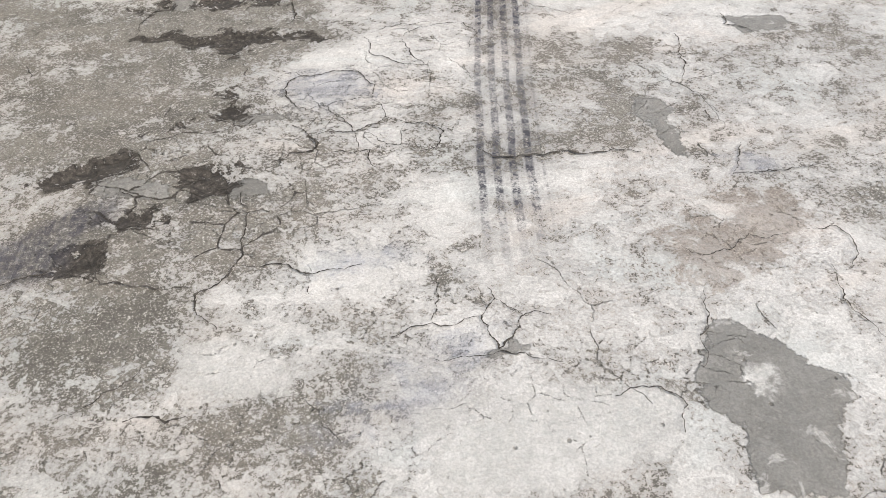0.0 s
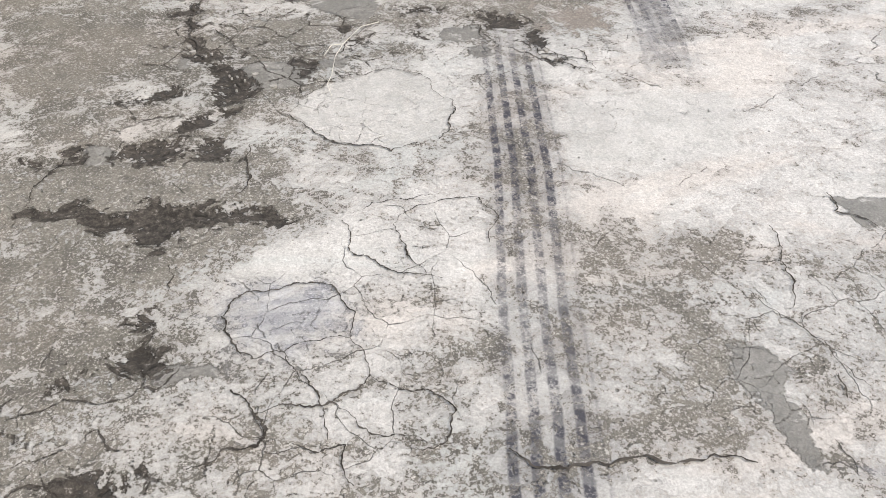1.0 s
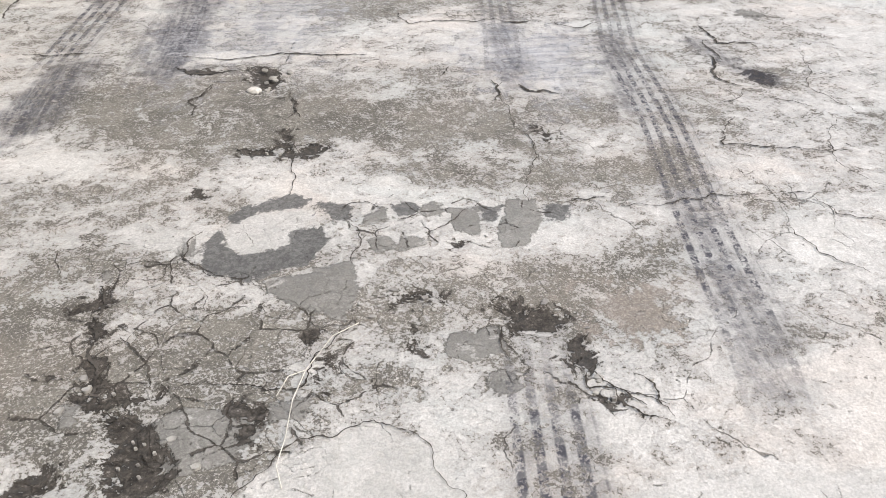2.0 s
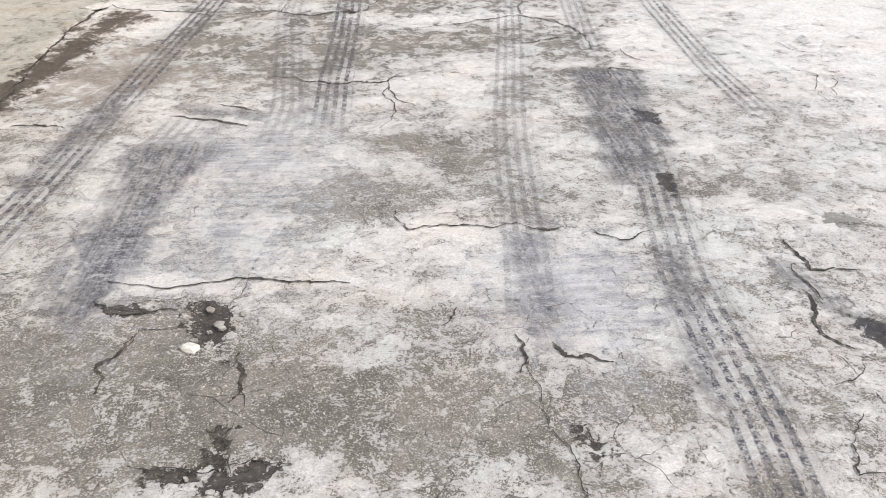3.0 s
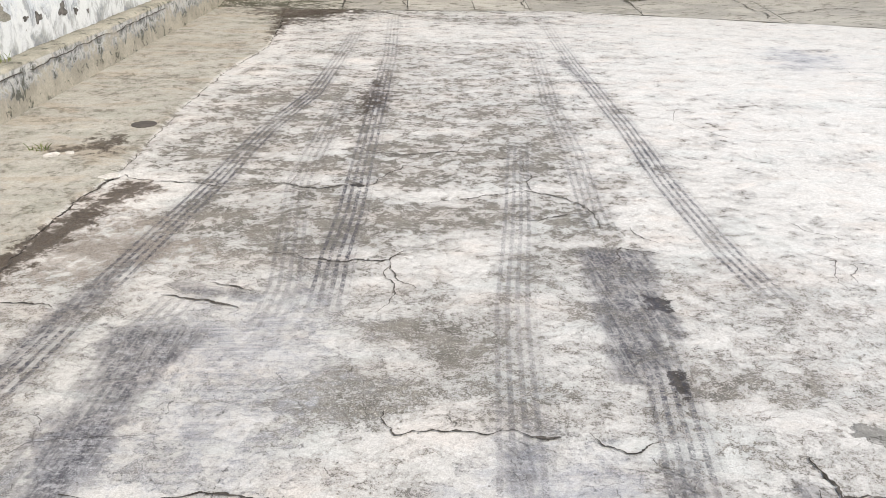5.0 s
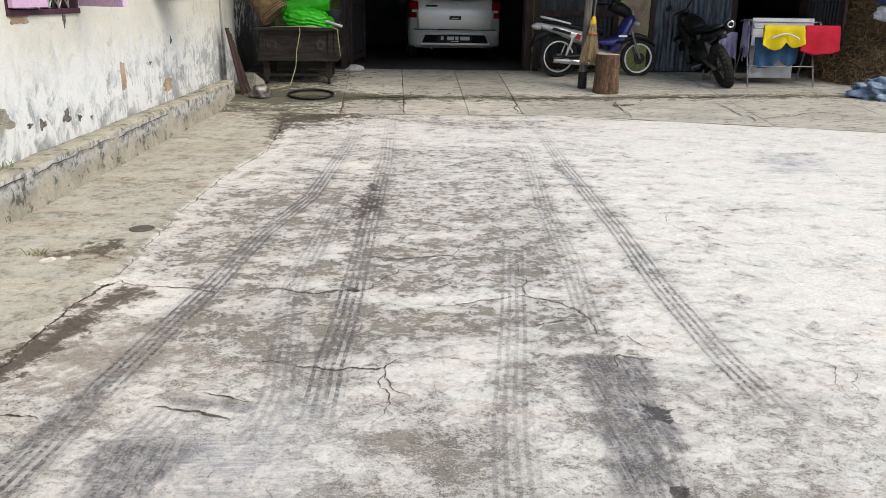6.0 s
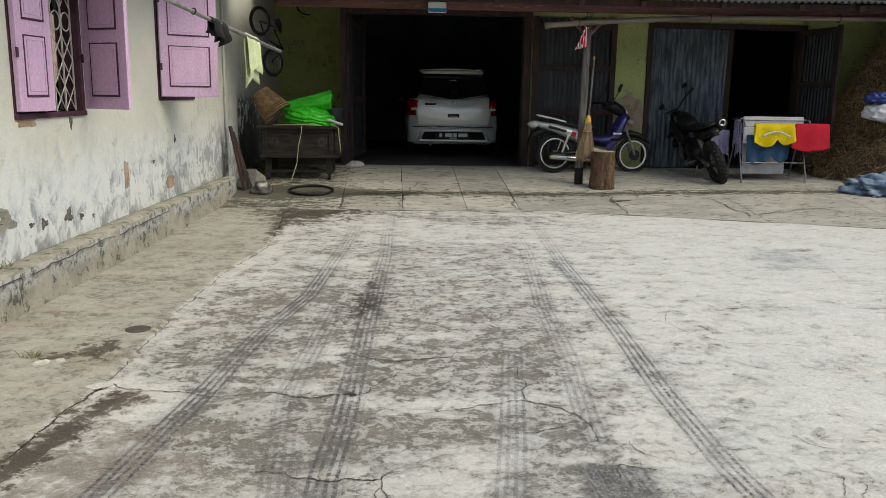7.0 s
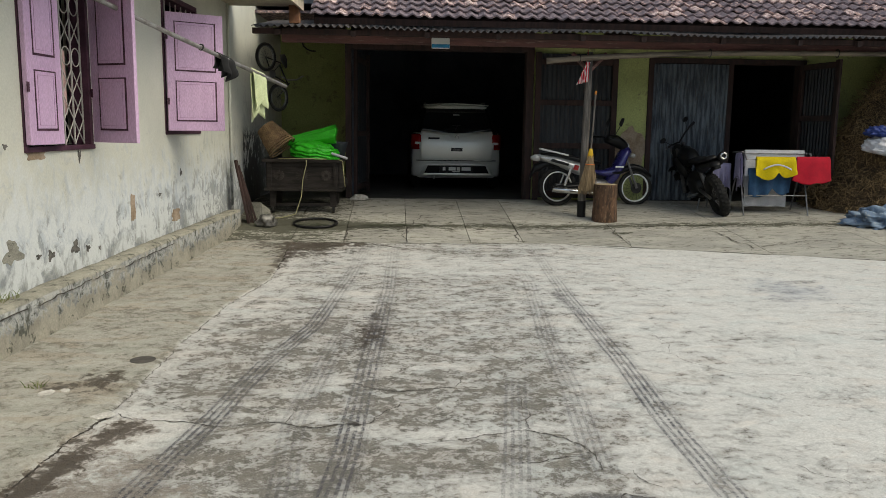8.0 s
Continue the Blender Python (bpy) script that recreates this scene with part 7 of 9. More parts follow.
# ---- the car in the garage ----
def car():
    c = thing("car", "silver compact family car parked nose-in in the dark garage", "car", pose(1.12, 14.98, FLOOR + 0.002))

    def sec(y, pts):
        half = [(x, y, z) for x, z in pts]
        return half + [(-x, y, z) for x, _, z in reversed(half)]

    lower = [sec(y, [(w * 0.86, 0.24), (w * 0.97, 0.34), (w, 0.55), (w * 0.985, 0.80), (w * 0.95, top), (0.3 * w, top + 0.03)])
             for y, w, top in ((0.10, 0.80, 1.02), (0.22, 0.835, 1.07), (0.8, 0.845, 1.07), (2.2, 0.845, 1.03), (3.3, 0.84, 0.95), (4.0, 0.80, 0.78), (4.25, 0.68, 0.62))]
    body = part("body", loft(lower), M_SILVER, c, "silver painted body shell", True)
    cab = [sec(y, [(w, 0.93), (w * 0.985, z0), (w * 0.80, z1 - 0.05), (w * 0.62, z1), (0.2 * w, z1 + 0.012)])
           for y, w, z0, z1 in ((0.16, 0.80, 1.04, 1.10), (0.30, 0.79, 1.05, 1.36), (0.50, 0.775, 1.10, 1.555), (0.9, 0.77, 1.12, 1.585), (1.9, 0.77, 1.12, 1.59), (2.5, 0.75, 1.05, 1.46), (3.2, 0.72, 0.95, 0.98))]
    part("cabin", loft(cab), M_GLASSY, c, "dark tinted cabin glass", True)
    part("roof", loft([sec(y, [(w, z - 0.02), (w * 0.93, z - 0.005), (w * 0.6, z + 0.012), (0.2 * w, z + 0.02)]) for y, w, z in ((0.40, 0.56, 1.545), (0.46, 0.60, 1.575), (0.9, 0.62, 1.60), (1.9, 0.62, 1.605), (2.2, 0.60, 1.57))]), M_SILVER, c, smooth=True)
    part("spoiler", loft([[(x * 0.62, 0.30 + 0.05 * x * x, 1.60 - 0.02 * x * x), (x * 0.62, 0.30 + 0.05 * x * x, 1.622 - 0.025 * x * x), (x * 0.62, 0.55, 1.63 - 0.025 * x * x), (x * 0.62, 0.55, 1.60 - 0.02 * x * x)] for x in (-1, -0.6, -0.2, 0.2, 0.6, 1)]), M_SILVER, c, smooth=True)
    # tailgate: silver panel with a curved upper edge, sill line below
    gate = part("tailgate", sheet(lambda u, v: ((u - 0.5) * 2 * (0.66 + 0.03 * math.sin(v * 3.1)), 0.030 + 0.045 * abs(2 * u - 1) ** 3 - 0.03 * math.sin(v * 2.6) + 0.07 * v ** 3, 0.57 + (0.49 + 0.05 * abs(2 * u - 1) ** 2) * v), 30, 12, thick=-0.02), M_SILVER, c, "silver tailgate", True)
    part("rear_window", sheet(lambda u, v: ((u - 0.5) * 2 * (0.70 - 0.13 * v), 0.12 + 0.22 * v - 0.04 * math.cos((u - 0.5) * 2.4), 1.06 + 0.42 * v - 0.05 * (1 - v) * math.cos((u - 0.5) * 6.28)), 20, 6, thick=-0.01), M_GLASSY, c, "dark rear window", True)
    part("wiper", tube([(-0.02, 0.09, 1.12), (0.0, 0.13, 1.2), (0.07, 0.14, 1.21), (-0.08, 0.14, 1.21)], 0.008, 6), M_BLACK, gate)
    part("emblem", ring(0.035, 0.008, pose(0, 0.030, 0.985), 20, 6), M_CHROME, gate, "round chrome emblem")
    hn = part("handle", box(-0.11, 0.11, -0.012, 0.045, 0.735, 0.805, 0.008), M_BLACK, gate, "black grip recess")
    part("grip", box(-0.07, 0.07, -0.02, -0.01, 0.755, 0.77, 0.004), M_CHROME, hn)
    part("lock", disc(0.016, 0.012, pose(0.17, 0.004, 0.77)), M_CHROME, gate)
    for x0, x1, z in ((-0.53, -0.32, 0.955), (-0.46, -0.33, 0.90), (0.42, 0.55, 0.855)):
        part("badge", box(x0, x1, 0.008 + 0.012 * (abs(x0) > 0.4), 0.09, z, z + (0.034 if x0 == -0.53 else 0.02), 0.002), M_STEEL if x0 > -0.5 else M_DARKMETAL, gate, "small metal badge bar")
    bump = part("bumper", loft([[(x, y0, 0.27), (x, y0 - 0.03, 0.31), (x, y0 - 0.04, 0.45), (x, y0 - 0.02, 0.55), (x, y0 + 0.10, 0.565), (x, y0 + 0.12, 0.27)] for x, y0 in ((-0.84, 0.32), (-0.78, 0.12), (-0.62, 0.05), (-0.3, 0.02), (0, 0.01), (0.3, 0.02), (0.62, 0.05), (0.78, 0.12), (0.84, 0.32))]), M_SILVER, c, "silver rear bumper", True)
    part("brake_lamp", box(-0.06, 0.06, 0.245, 0.26, 1.40, 1.415), M_CLEAR, c, "thin high brake lamp")
    part("bumper_frame", tube([(-0.67, -0.03, 0.33), (-0.57, -0.055, 0.495), (0.0, -0.07, 0.50), (0.57, -0.055, 0.495), (0.67, -0.03, 0.33)], 0.024, 8), M_SILVER, bump, "bright moulded rim", True)
    part("recess", prism([(-0.60, 0.335), (0.60, 0.335), (0.53, 0.485), (-0.53, 0.485)], -0.052, 0.02, bevel=0.008), M_MATTBLACK, bump, "black plate recess")
    part("skid_strip", box(-0.62, 0.62, -0.062, 0.0, 0.300, 0.332, 0.008), M_SILVER, bump)
    part("seam", loft([[(x, y0 - 0.012, 0.556), (x, y0 - 0.012, 0.572), (x, y0 + 0.03, 0.572), (x, y0 + 0.03, 0.556)] for x, y0 in ((-0.79, 0.13), (-0.62, 0.06), (-0.3, 0.025), (0, 0.015), (0.3, 0.025), (0.62, 0.06), (0.79, 0.13))]), M_BLACK, bump)
    pl = part("number_plate", box(-0.32, 0.30, -0.066, -0.050, 0.345, 0.465, 0.004), M_BLACK, c, "black number plate with white bars")
    for x0, x1 in ((-0.26, -0.21), (-0.15, -0.02), (0.0, 0.06), (0.09, 0.26)):
        part("bar", box(x0, x1, -0.069, -0.065, 0.385, 0.448), M_WHITE, pl, "white bar")
    part("bar", box(-0.08, 0.06, -0.069, -0.065, 0.356, 0.370), M_WHITE, pl)
    for s in (-1, 1):
        lamp = part("tail_lamp", loft([[(s * x, y, z0), (s * x, y, z1), (s * x, y + 0.09, z1 + 0.01), (s * x, y + 0.09, z0 - 0.01)] for x, y, z0, z1 in ((0.665, 0.035, 0.78, 1.03), (0.72, 0.05, 0.77, 1.045), (0.80, 0.10, 0.77, 1.05), (0.855, 0.2, 0.78, 1.04))]), M_RED, c, "red tail lamp", True)
        part("reverse_lens", box(min(s * 0.68, s * 0.78), max(s * 0.68, s * 0.78), 0.028, 0.09, 0.86, 0.905, 0.008), M_CLEAR, lamp, "clear reversing lens")
        part("roof_rail", tube([(s * 0.56, 0.6, 1.60), (s * 0.57, 0.75, 1.645), (s * 0.57, 1.7, 1.645), (s * 0.56, 1.9, 1.60)], 0.014, 8), M_STEEL, c)
        part("wing_mirror", box(min(s * 0.86, s * 1.0), max(s * 0.86, s * 1.0), 2.75, 2.85, 0.98, 1.10, 0.03), M_BLACK, c)
        for y in (0.78, 3.38):
            w = part("wheel", ring(0.245, 0.062, pose(s * 0.75, y, 0.302, 0, 0, 90), 28, 10, 1.5), M_RUBBER, c, "black tyre")
            part("rim", disc(0.19, 0.16, pose(s * 0.76, y, 0.302, 0, 0, 90), 20), M_STEEL, w, "alloy wheel rim")
    part("exhaust", tube([(-0.42, 0.0, 0.24), (-0.42, 0.5, 0.25)], 0.025, 10), M_STEEL, c)
    return c


car()


# ---- motorbikes ----
def spoked_wheel(parent, x, z, r, tyre_w, rim_mat, rim_label):
    t = part("tyre", ring(r - tyre_w, tyre_w, pose(x, 0, z), 36, 10, 1.0), M_RUBBER, parent, "black motorbike tyre", True)
    part("rim", ring(r - 2.15 * tyre_w, 0.013, pose(x, 0, z), 40, 8, 1.9), rim_mat, t, rim_label, True)
    part("hub", disc(0.045, 0.11, pose(x, 0, z), 16), M_STEEL, t)
    bm = bmesh.new()
    for k in range(18):
        a = 2 * math.pi * k / 18
        s = 0.035 if k % 2 else -0.035
        tube([(x + 0.04 * math.cos(a + 0.5), s, z + 0.04 * math.sin(a + 0.5)), (x + (r - 2.1 * tyre_w) * math.cos(a), 0, z + (r - 2.1 * tyre_w) * math.sin(a))], 0.0025, 4, bm, False)
    part("spokes", bm, M_DARKMETAL, t)
    return t


def slab_loft(rows):
    """A rounded shell through rows of x, half width, low and high."""
    secs = []
    for x, w, z0, z1 in rows:
        secs.append([(x, w * math.cos(a), (z0 + z1) / 2 + (z1 - z0) / 2 * math.sin(a)) for a in (2 * math.pi * k / 14 for k in range(14))])
    return loft(secs)


def underbone(m):
    b = thing("motorcycle", "blue and silver step-through motorcycle standing beside a post", "motorcycle", m)
    spoked_wheel(b, 0.0, 0.30, 0.30, 0.036, M_WHITE, "white-striped rim")
    spoked_wheel(b, 1.26, 0.28, 0.28, 0.032, M_WHITE, "white-striped rim")
    part("drum", disc(0.06, 0.10, pose(0, 0.0, 0.28), 18), M_CHROME, b)
    part("brake_disc", disc(0.085, 0.006, pose(1.26, -0.06, 0.28), 20), M_DARKMETAL, b)
    for s in (-0.075, 0.075):
        part("fork", tube([(1.26, s, 0.28), (1.12, s, 0.62), (1.06, s * 0.7, 0.80)], [0.022, 0.018, 0.016], 8), M_STEEL, b, "chrome fork leg")
        part("swing_arm", tube([(0.0, s, 0.28), (0.48, s, 0.34)], 0.018, 8), M_STEEL, b)
        part("shock_absorber", tube([(0.08, s * 1.5, 0.32), (0.17, s * 1.5, 0.58)], [0.022, 0.028], 8), M_CHROME, b, "chrome coil shock absorber")
    part("front_fender", slab_loft([(0.98, 0.02, 0.50, 0.53), (1.06, 0.06, 0.52, 0.61), (1.2, 0.065, 0.56, 0.66), (1.36, 0.06, 0.52, 0.62), (1.52, 0.02, 0.44, 0.49)]), M_BLACK, b, "black front mudguard", True)
    part("leg_shield", slab_loft([(0.76, 0.05, 0.30, 0.40), (0.84, 0.11, 0.30, 0.55), (0.92, 0.15, 0.36, 0.72), (0.99, 0.165, 0.48, 0.86), (1.05, 0.15, 0.62, 0.93), (1.11, 0.10, 0.74, 0.93), (1.16, 0.05, 0.80, 0.88)]), M_BLUE, b, "glossy blue leg shield", True)
    part("side_fairing", slab_loft([(0.58, 0.06, 0.50, 0.56), (0.70, 0.09, 0.46, 0.56), (0.84, 0.12, 0.44, 0.60), (0.98, 0.13, 0.50, 0.70)]), M_BLUE, b, smooth=True)
    part("air_scoop", slab_loft([(0.84, 0.165, 0.50, 0.54), (0.92, 0.178, 0.48, 0.56), (1.0, 0.175, 0.50, 0.56)]), M_BLACK, b)
    part("brand_bar", box(0.86, 0.99, -0.182, -0.17, 0.60, 0.625), M_WHITE, b, "white lettering bar")
    part("head_cowl", slab_loft([(0.74, 0.08, 0.98, 1.04), (0.80, 0.14, 0.95, 1.10), (0.92, 0.14, 0.90, 1.10), (1.06, 0.08, 0.84, 1.02), (1.12, 0.05, 0.82, 0.94)]), M_BLACK, b, "black handlebar cowl", True)
    part("headlamp", disc(0.06, 0.03, pose(1.10, 0, 0.91, 0, 0, 90), 18), M_CLEAR, b)
    part("indicator", slab_loft([(1.12, 0.16, 0.76, 0.80), (1.19, 0.14, 0.74, 0.82), (1.23, 0.06, 0.76, 0.80)]), M_CLEAR, b, "clear indicator lens")
    part("handlebar", tube([(0.70, -0.33, 1.06), (0.77, -0.22, 1.06), (0.82, 0, 1.04), (0.77, 0.22, 1.06), (0.70, 0.33, 1.06)], 0.014, 8), M_BLACK, b)
    for s in (-1, 1):
        part("grip", tube([(0.675, 0.35 * s, 1.06), (0.73, 0.27 * s, 1.06)], 0.019, 8), M_BLACK, b)
        mr = part("mirror", tube([(0.80, 0.2 * s, 1.06), (0.88, 0.28 * s, 1.25)], 0.006, 6), M_BLACK, b, "black mirror stalk")
        part("mirror_head", slab_loft([(0.85, 0.012, 1.24, 1.28), (0.885, 0.035, 1.22, 1.35), (0.92, 0.012, 1.30, 1.35)]), M_BLACK, mr)
        mr.children[0].data.transform(Matrix.Translation((0, 0.28 * s, 0)))
        part("foot_peg", tube([(0.52, 0.08 * s, 0.28), (0.52, 0.24 * s, 0.28)], 0.014, 8), M_BLACK, b)
    part("seat", slab_loft([(-0.28, 0.07, 0.78, 0.82), (-0.05, 0.11, 0.75, 0.82), (0.25, 0.125, 0.69, 0.77), (0.5, 0.12, 0.65, 0.73), (0.66, 0.08, 0.63, 0.69)]), M_BLACK, b, "black vinyl seat", True)
    part("tail_cowl", slab_loft([(-0.36, 0.05, 0.74, 0.79), (-0.25, 0.10, 0.68, 0.79), (0.0, 0.125, 0.60, 0.76), (0.3, 0.125, 0.48, 0.69), (0.58, 0.08, 0.42, 0.56)]), M_BIKESILVER, b, "silver tail cowl with graphics", True)
    part("graphic", prism([(-0.16, 0.69), (0.12, 0.62), (0.14, 0.655), (-0.13, 0.725)], -0.134, -0.10), M_DARKMETAL, b, "dark graphic bar")
    part("graphic", prism([(0.20, 0.57), (0.27, 0.55), (0.30, 0.62), (0.23, 0.64)], -0.134, -0.10), M_RED, b, "red graphic mark")
    part("tail_lamp", slab_loft([(-0.43, 0.05, 0.71, 0.76), (-0.37, 0.08, 0.68, 0.79), (-0.31, 0.085, 0.68, 0.79)]), M_CLEAR, b, "pale tail lamp", True)
    part("grab_rail", tube([(0.12, -0.13, 0.78), (-0.1, -0.13, 0.83), (-0.28, -0.07, 0.87), (-0.30, 0, 0.875), (-0.28, 0.07, 0.87), (-0.1, 0.13, 0.83), (0.12, 0.13, 0.78)], 0.013, 8), M_WHITE, b, "bright grab rail")
    part("rear_fender", slab_loft([(-0.44, 0.05, 0.40, 0.46), (-0.38, 0.06, 0.50, 0.64), (-0.18, 0.065, 0.60, 0.70), (0.1, 0.06, 0.58, 0.66)]), M_BLACK, b, smooth=True)
    part("engine", slab_loft([(0.38, 0.10, 0.26, 0.42), (0.52, 0.12, 0.22, 0.44), (0.68, 0.11, 0.24, 0.42), (0.84, 0.07, 0.30, 0.40)]), M_STEEL, b, "grey engine block", True)
    part("exhaust", tube([(0.78, -0.10, 0.27), (0.62, -0.13, 0.20), (0.42, -0.14, 0.22), (0.36, -0.145, 0.225), (-0.12, -0.15, 0.265)], [0.016, 0.018, 0.022, 0.042, 0.045], 12), M_CHROME, b, "chrome silencer", True)
    part("chain_case", slab_loft([(-0.06, 0.1, 0.24, 0.32), (0.2, 0.11, 0.26, 0.36), (0.45, 0.1, 0.28, 0.36)]), M_BLACK, b)
    part("stand", tube([(0.45, 0.08, 0.22), (0.40, 0.20, 0.0)], 0.012, 8), M_STEEL, b, "side stand")
    return b


underbone(pose(2.55, 12.62, 0.268, 0, 0, 6) @ Matrix.Scale(1.03, 4))


def trail_bike(m):
    b = thing("motorcycle", "dark trail motorcycle leaning on its stand before an iron door", "motorcycle", m)
    for x, w, r in ((0.0, 0.065, 0.31), (1.32, 0.055, 0.31)):
        t = part("tyre", ring(r - w, w, pose(x, 0, r), 40, 10, 1.0), M_RUBBER, b, "knobbly black tyre", True)
        bm = bmesh.new()
        for k in range(30):
            a = 2 * math.pi * k / 30
            for s in (-0.035, 0.0, 0.035):
                mm = Matrix.Translation((x, 0, r)) @ Matrix.Rotation(-a - (0.1 if s else 0), 4, "Y") @ Matrix.Translation((r - 0.002 - abs(s) * 0.25, s, 0))
                box(-0.01, 0.01, -0.013, 0.013, -0.016, 0.016, bm=bm, m=mm)
        tagged(part("tread", bm, M_RUBBER, t), kind="stuff")
        part("rim", ring(r - 2.1 * w, 0.014, pose(x, 0, r), 36, 8, 2.0), M_DARKMETAL, t)
        part("hub", disc(0.05, 0.13, pose(x, 0, r), 16), M_DARKMETAL, t)
        bm = bmesh.new()
        for k in range(16):
            a = 2 * math.pi * k / 16
            tube([(x + 0.04 * math.cos(a + 0.5), 0.04 * (-1) ** k, r + 0.04 * math.sin(a + 0.5)), (x + (r - 2.1 * w) * math.cos(a), 0, r + (r - 2.1 * w) * math.sin(a))], 0.003, 4, bm, False)
        part("spokes", bm, M_STEEL, t)
    for s in (-0.10, 0.10):
        part("fork", tube([(1.32, s, 0.31), (1.13, s, 0.80), (1.05, s, 1.02)], [0.03, 0.026, 0.022], 10), M_STEEL, b, "grey fork leg")
        part("swing_arm", tube([(0, s, 0.31), (0.55, s * 0.8, 0.42)], 0.024, 8), M_STEEL, b)
    part("front_fender", slab_loft([(0.98, 0.03, 0.66, 0.70), (1.15, 0.075, 0.68, 0.74), (1.4, 0.07, 0.68, 0.74), (1.66, 0.02, 0.60, 0.63)]), M_BLACK, b, "high black mudguard", True)
    part("tank", slab_loft([(0.50, 0.07, 0.76, 0.86), (0.62, 0.11, 0.74, 0.98), (0.85, 0.13, 0.70, 1.03), (1.0, 0.10, 0.76, 0.99)]), M_BLACK, b, "black fuel tank", True)
    for s in (-1, 1):
        part("shroud", slab_loft([(0.72, 0.03, 0.60, 0.74), (0.92, 0.05, 0.58, 0.90), (1.12, 0.03, 0.74, 0.88)]), M_BLACK, b, smooth=True).matrix_basis = pose(0, 0.13 * s, 0)
    part("seat", slab_loft([(-0.30, 0.06, 0.86, 0.90), (-0.1, 0.11, 0.82, 0.90), (0.2, 0.12, 0.80, 0.87), (0.5, 0.11, 0.78, 0.86), (0.62, 0.06, 0.80, 0.88)]), M_BLACK, b, "black seat", True)
    part("rear_fender", slab_loft([(-0.40, 0.04, 0.76, 0.80), (-0.28, 0.08, 0.76, 0.84), (0.0, 0.11, 0.72, 0.82), (0.25, 0.1, 0.64, 0.80)]), M_BLACK, b, smooth=True)
    part("tail_lamp", box(-0.41, -0.36, -0.04, 0.04, 0.73, 0.77, 0.01), M_DARKMETAL, b)
    part("engine", slab_loft([(0.42, 0.11, 0.30, 0.50), (0.58, 0.15, 0.24, 0.62), (0.78, 0.14, 0.24, 0.64), (0.9, 0.08, 0.34, 0.56)]), M_DARKMETAL, b, "dark engine block", True)
    ex = part("exhaust", tube([(0.85, -0.12, 0.5), (0.6, -0.17, 0.56), (0.30, -0.16, 0.64), (0.22, -0.15, 0.70), (-0.32, -0.14, 0.86)], [0.02, 0.022, 0.026, 0.064, 0.068], 14), M_DARKMETAL, b, "dark upswept silencer", True)
    part("tip", ring(0.038, 0.014, pose(-0.325, -0.14, 0.862, 0, 0, 90), 20, 8), M_CHROME, ex, "bright silencer tip", True)
    part("headlamp", disc(0.055, 0.03, pose(1.21, 0, 0.95, 0, 0, 90), 16), M_CLEAR, b, "round headlamp")
    part("cable", tube([(1.06, 0.12, 1.12), (1.16, 0.1, 1.02), (1.12, 0.06, 0.86)], 0.006, 6), M_STEEL, b)
    part("head_mask", slab_loft([(1.04, 0.09, 0.86, 1.0), (1.12, 0.13, 0.84, 1.06), (1.2, 0.08, 0.86, 1.02)]), M_BLACK, b, smooth=True)
    part("handlebar", tube([(0.94, -0.36, 1.18), (1.0, -0.2, 1.14), (1.03, 0, 1.08), (1.0, 0.2, 1.14), (0.94, 0.36, 1.18)], 0.014, 8), M_DARKMETAL, b)
    for s in (-1, 1):
        k = 0
        part("grip", tube([(0.92, 0.39 * s, 1.185), (0.965, 0.28 * s, 1.165)], 0.02, 8), M_BLACK, b)
        part("lever", tube([(1.0, 0.22 * s, 1.15), (1.02, 0.36 * s, 1.15)], 0.007, 6), M_STEEL, b)
        mr = part("mirror", tube([(0.99, 0.24 * s, 1.15), (1.0, 0.33 * s, 1.27)], 0.006, 6), M_BLACK, b)
        part("mirror_head", disc(0.045, 0.02, pose(1.0, 0.34 * s, 1.29, 0, 0, 90) @ Matrix.Diagonal((1.35, 1, 0.8, 1)), 18), M_BLACK, mr)
        part("foot_peg", tube([(0.5, 0.1 * s, 0.34), (0.5, 0.26 * s, 0.34)], 0.014, 8), M_STEEL, b)
    part("shock_absorber", tube([(0.32, 0, 0.40), (0.42, 0, 0.74)], 0.04, 10), M_STEEL, b)
    part("frame", tube([(1.05, 0, 0.98), (0.88, 0, 0.60), (0.82, 0, 0.24), (0.45, 0, 0.24), (0.42, 0, 0.78), (1.0, 0, 0.92)], 0.022, 8), M_DARKMETAL, b, "dark tube frame")
    part("stand", tube([(0.5, 0.1, 0.26), (0.45, 0.27, 0.0)], 0.012, 8), M_STEEL, b, "side stand")
    # the bars and front wheel are turned towards the stand
    p = Vector((1.05, 0, 1.02))
    turn = Matrix.Translation(p) @ Matrix.Rotation(radians(40), 4, Vector((-0.27, 0, 0.71))) @ Matrix.Translation(-p)
    for ob in b.children:
        low = min(v.co.x for v in ob.data.vertices)
        if ob.name.split(".")[0] in ("fork", "front_fender", "head_mask", "headlamp", "cable", "handlebar", "grip", "lever", "mirror") or (ob.name.startswith("tyre") and low > 0.9):
            ob.matrix_basis = turn
    return b


trail_bike(pose(4.97, 11.90, 0.195, -20, 0, 87) @ Matrix.Scale(1.08, 4))

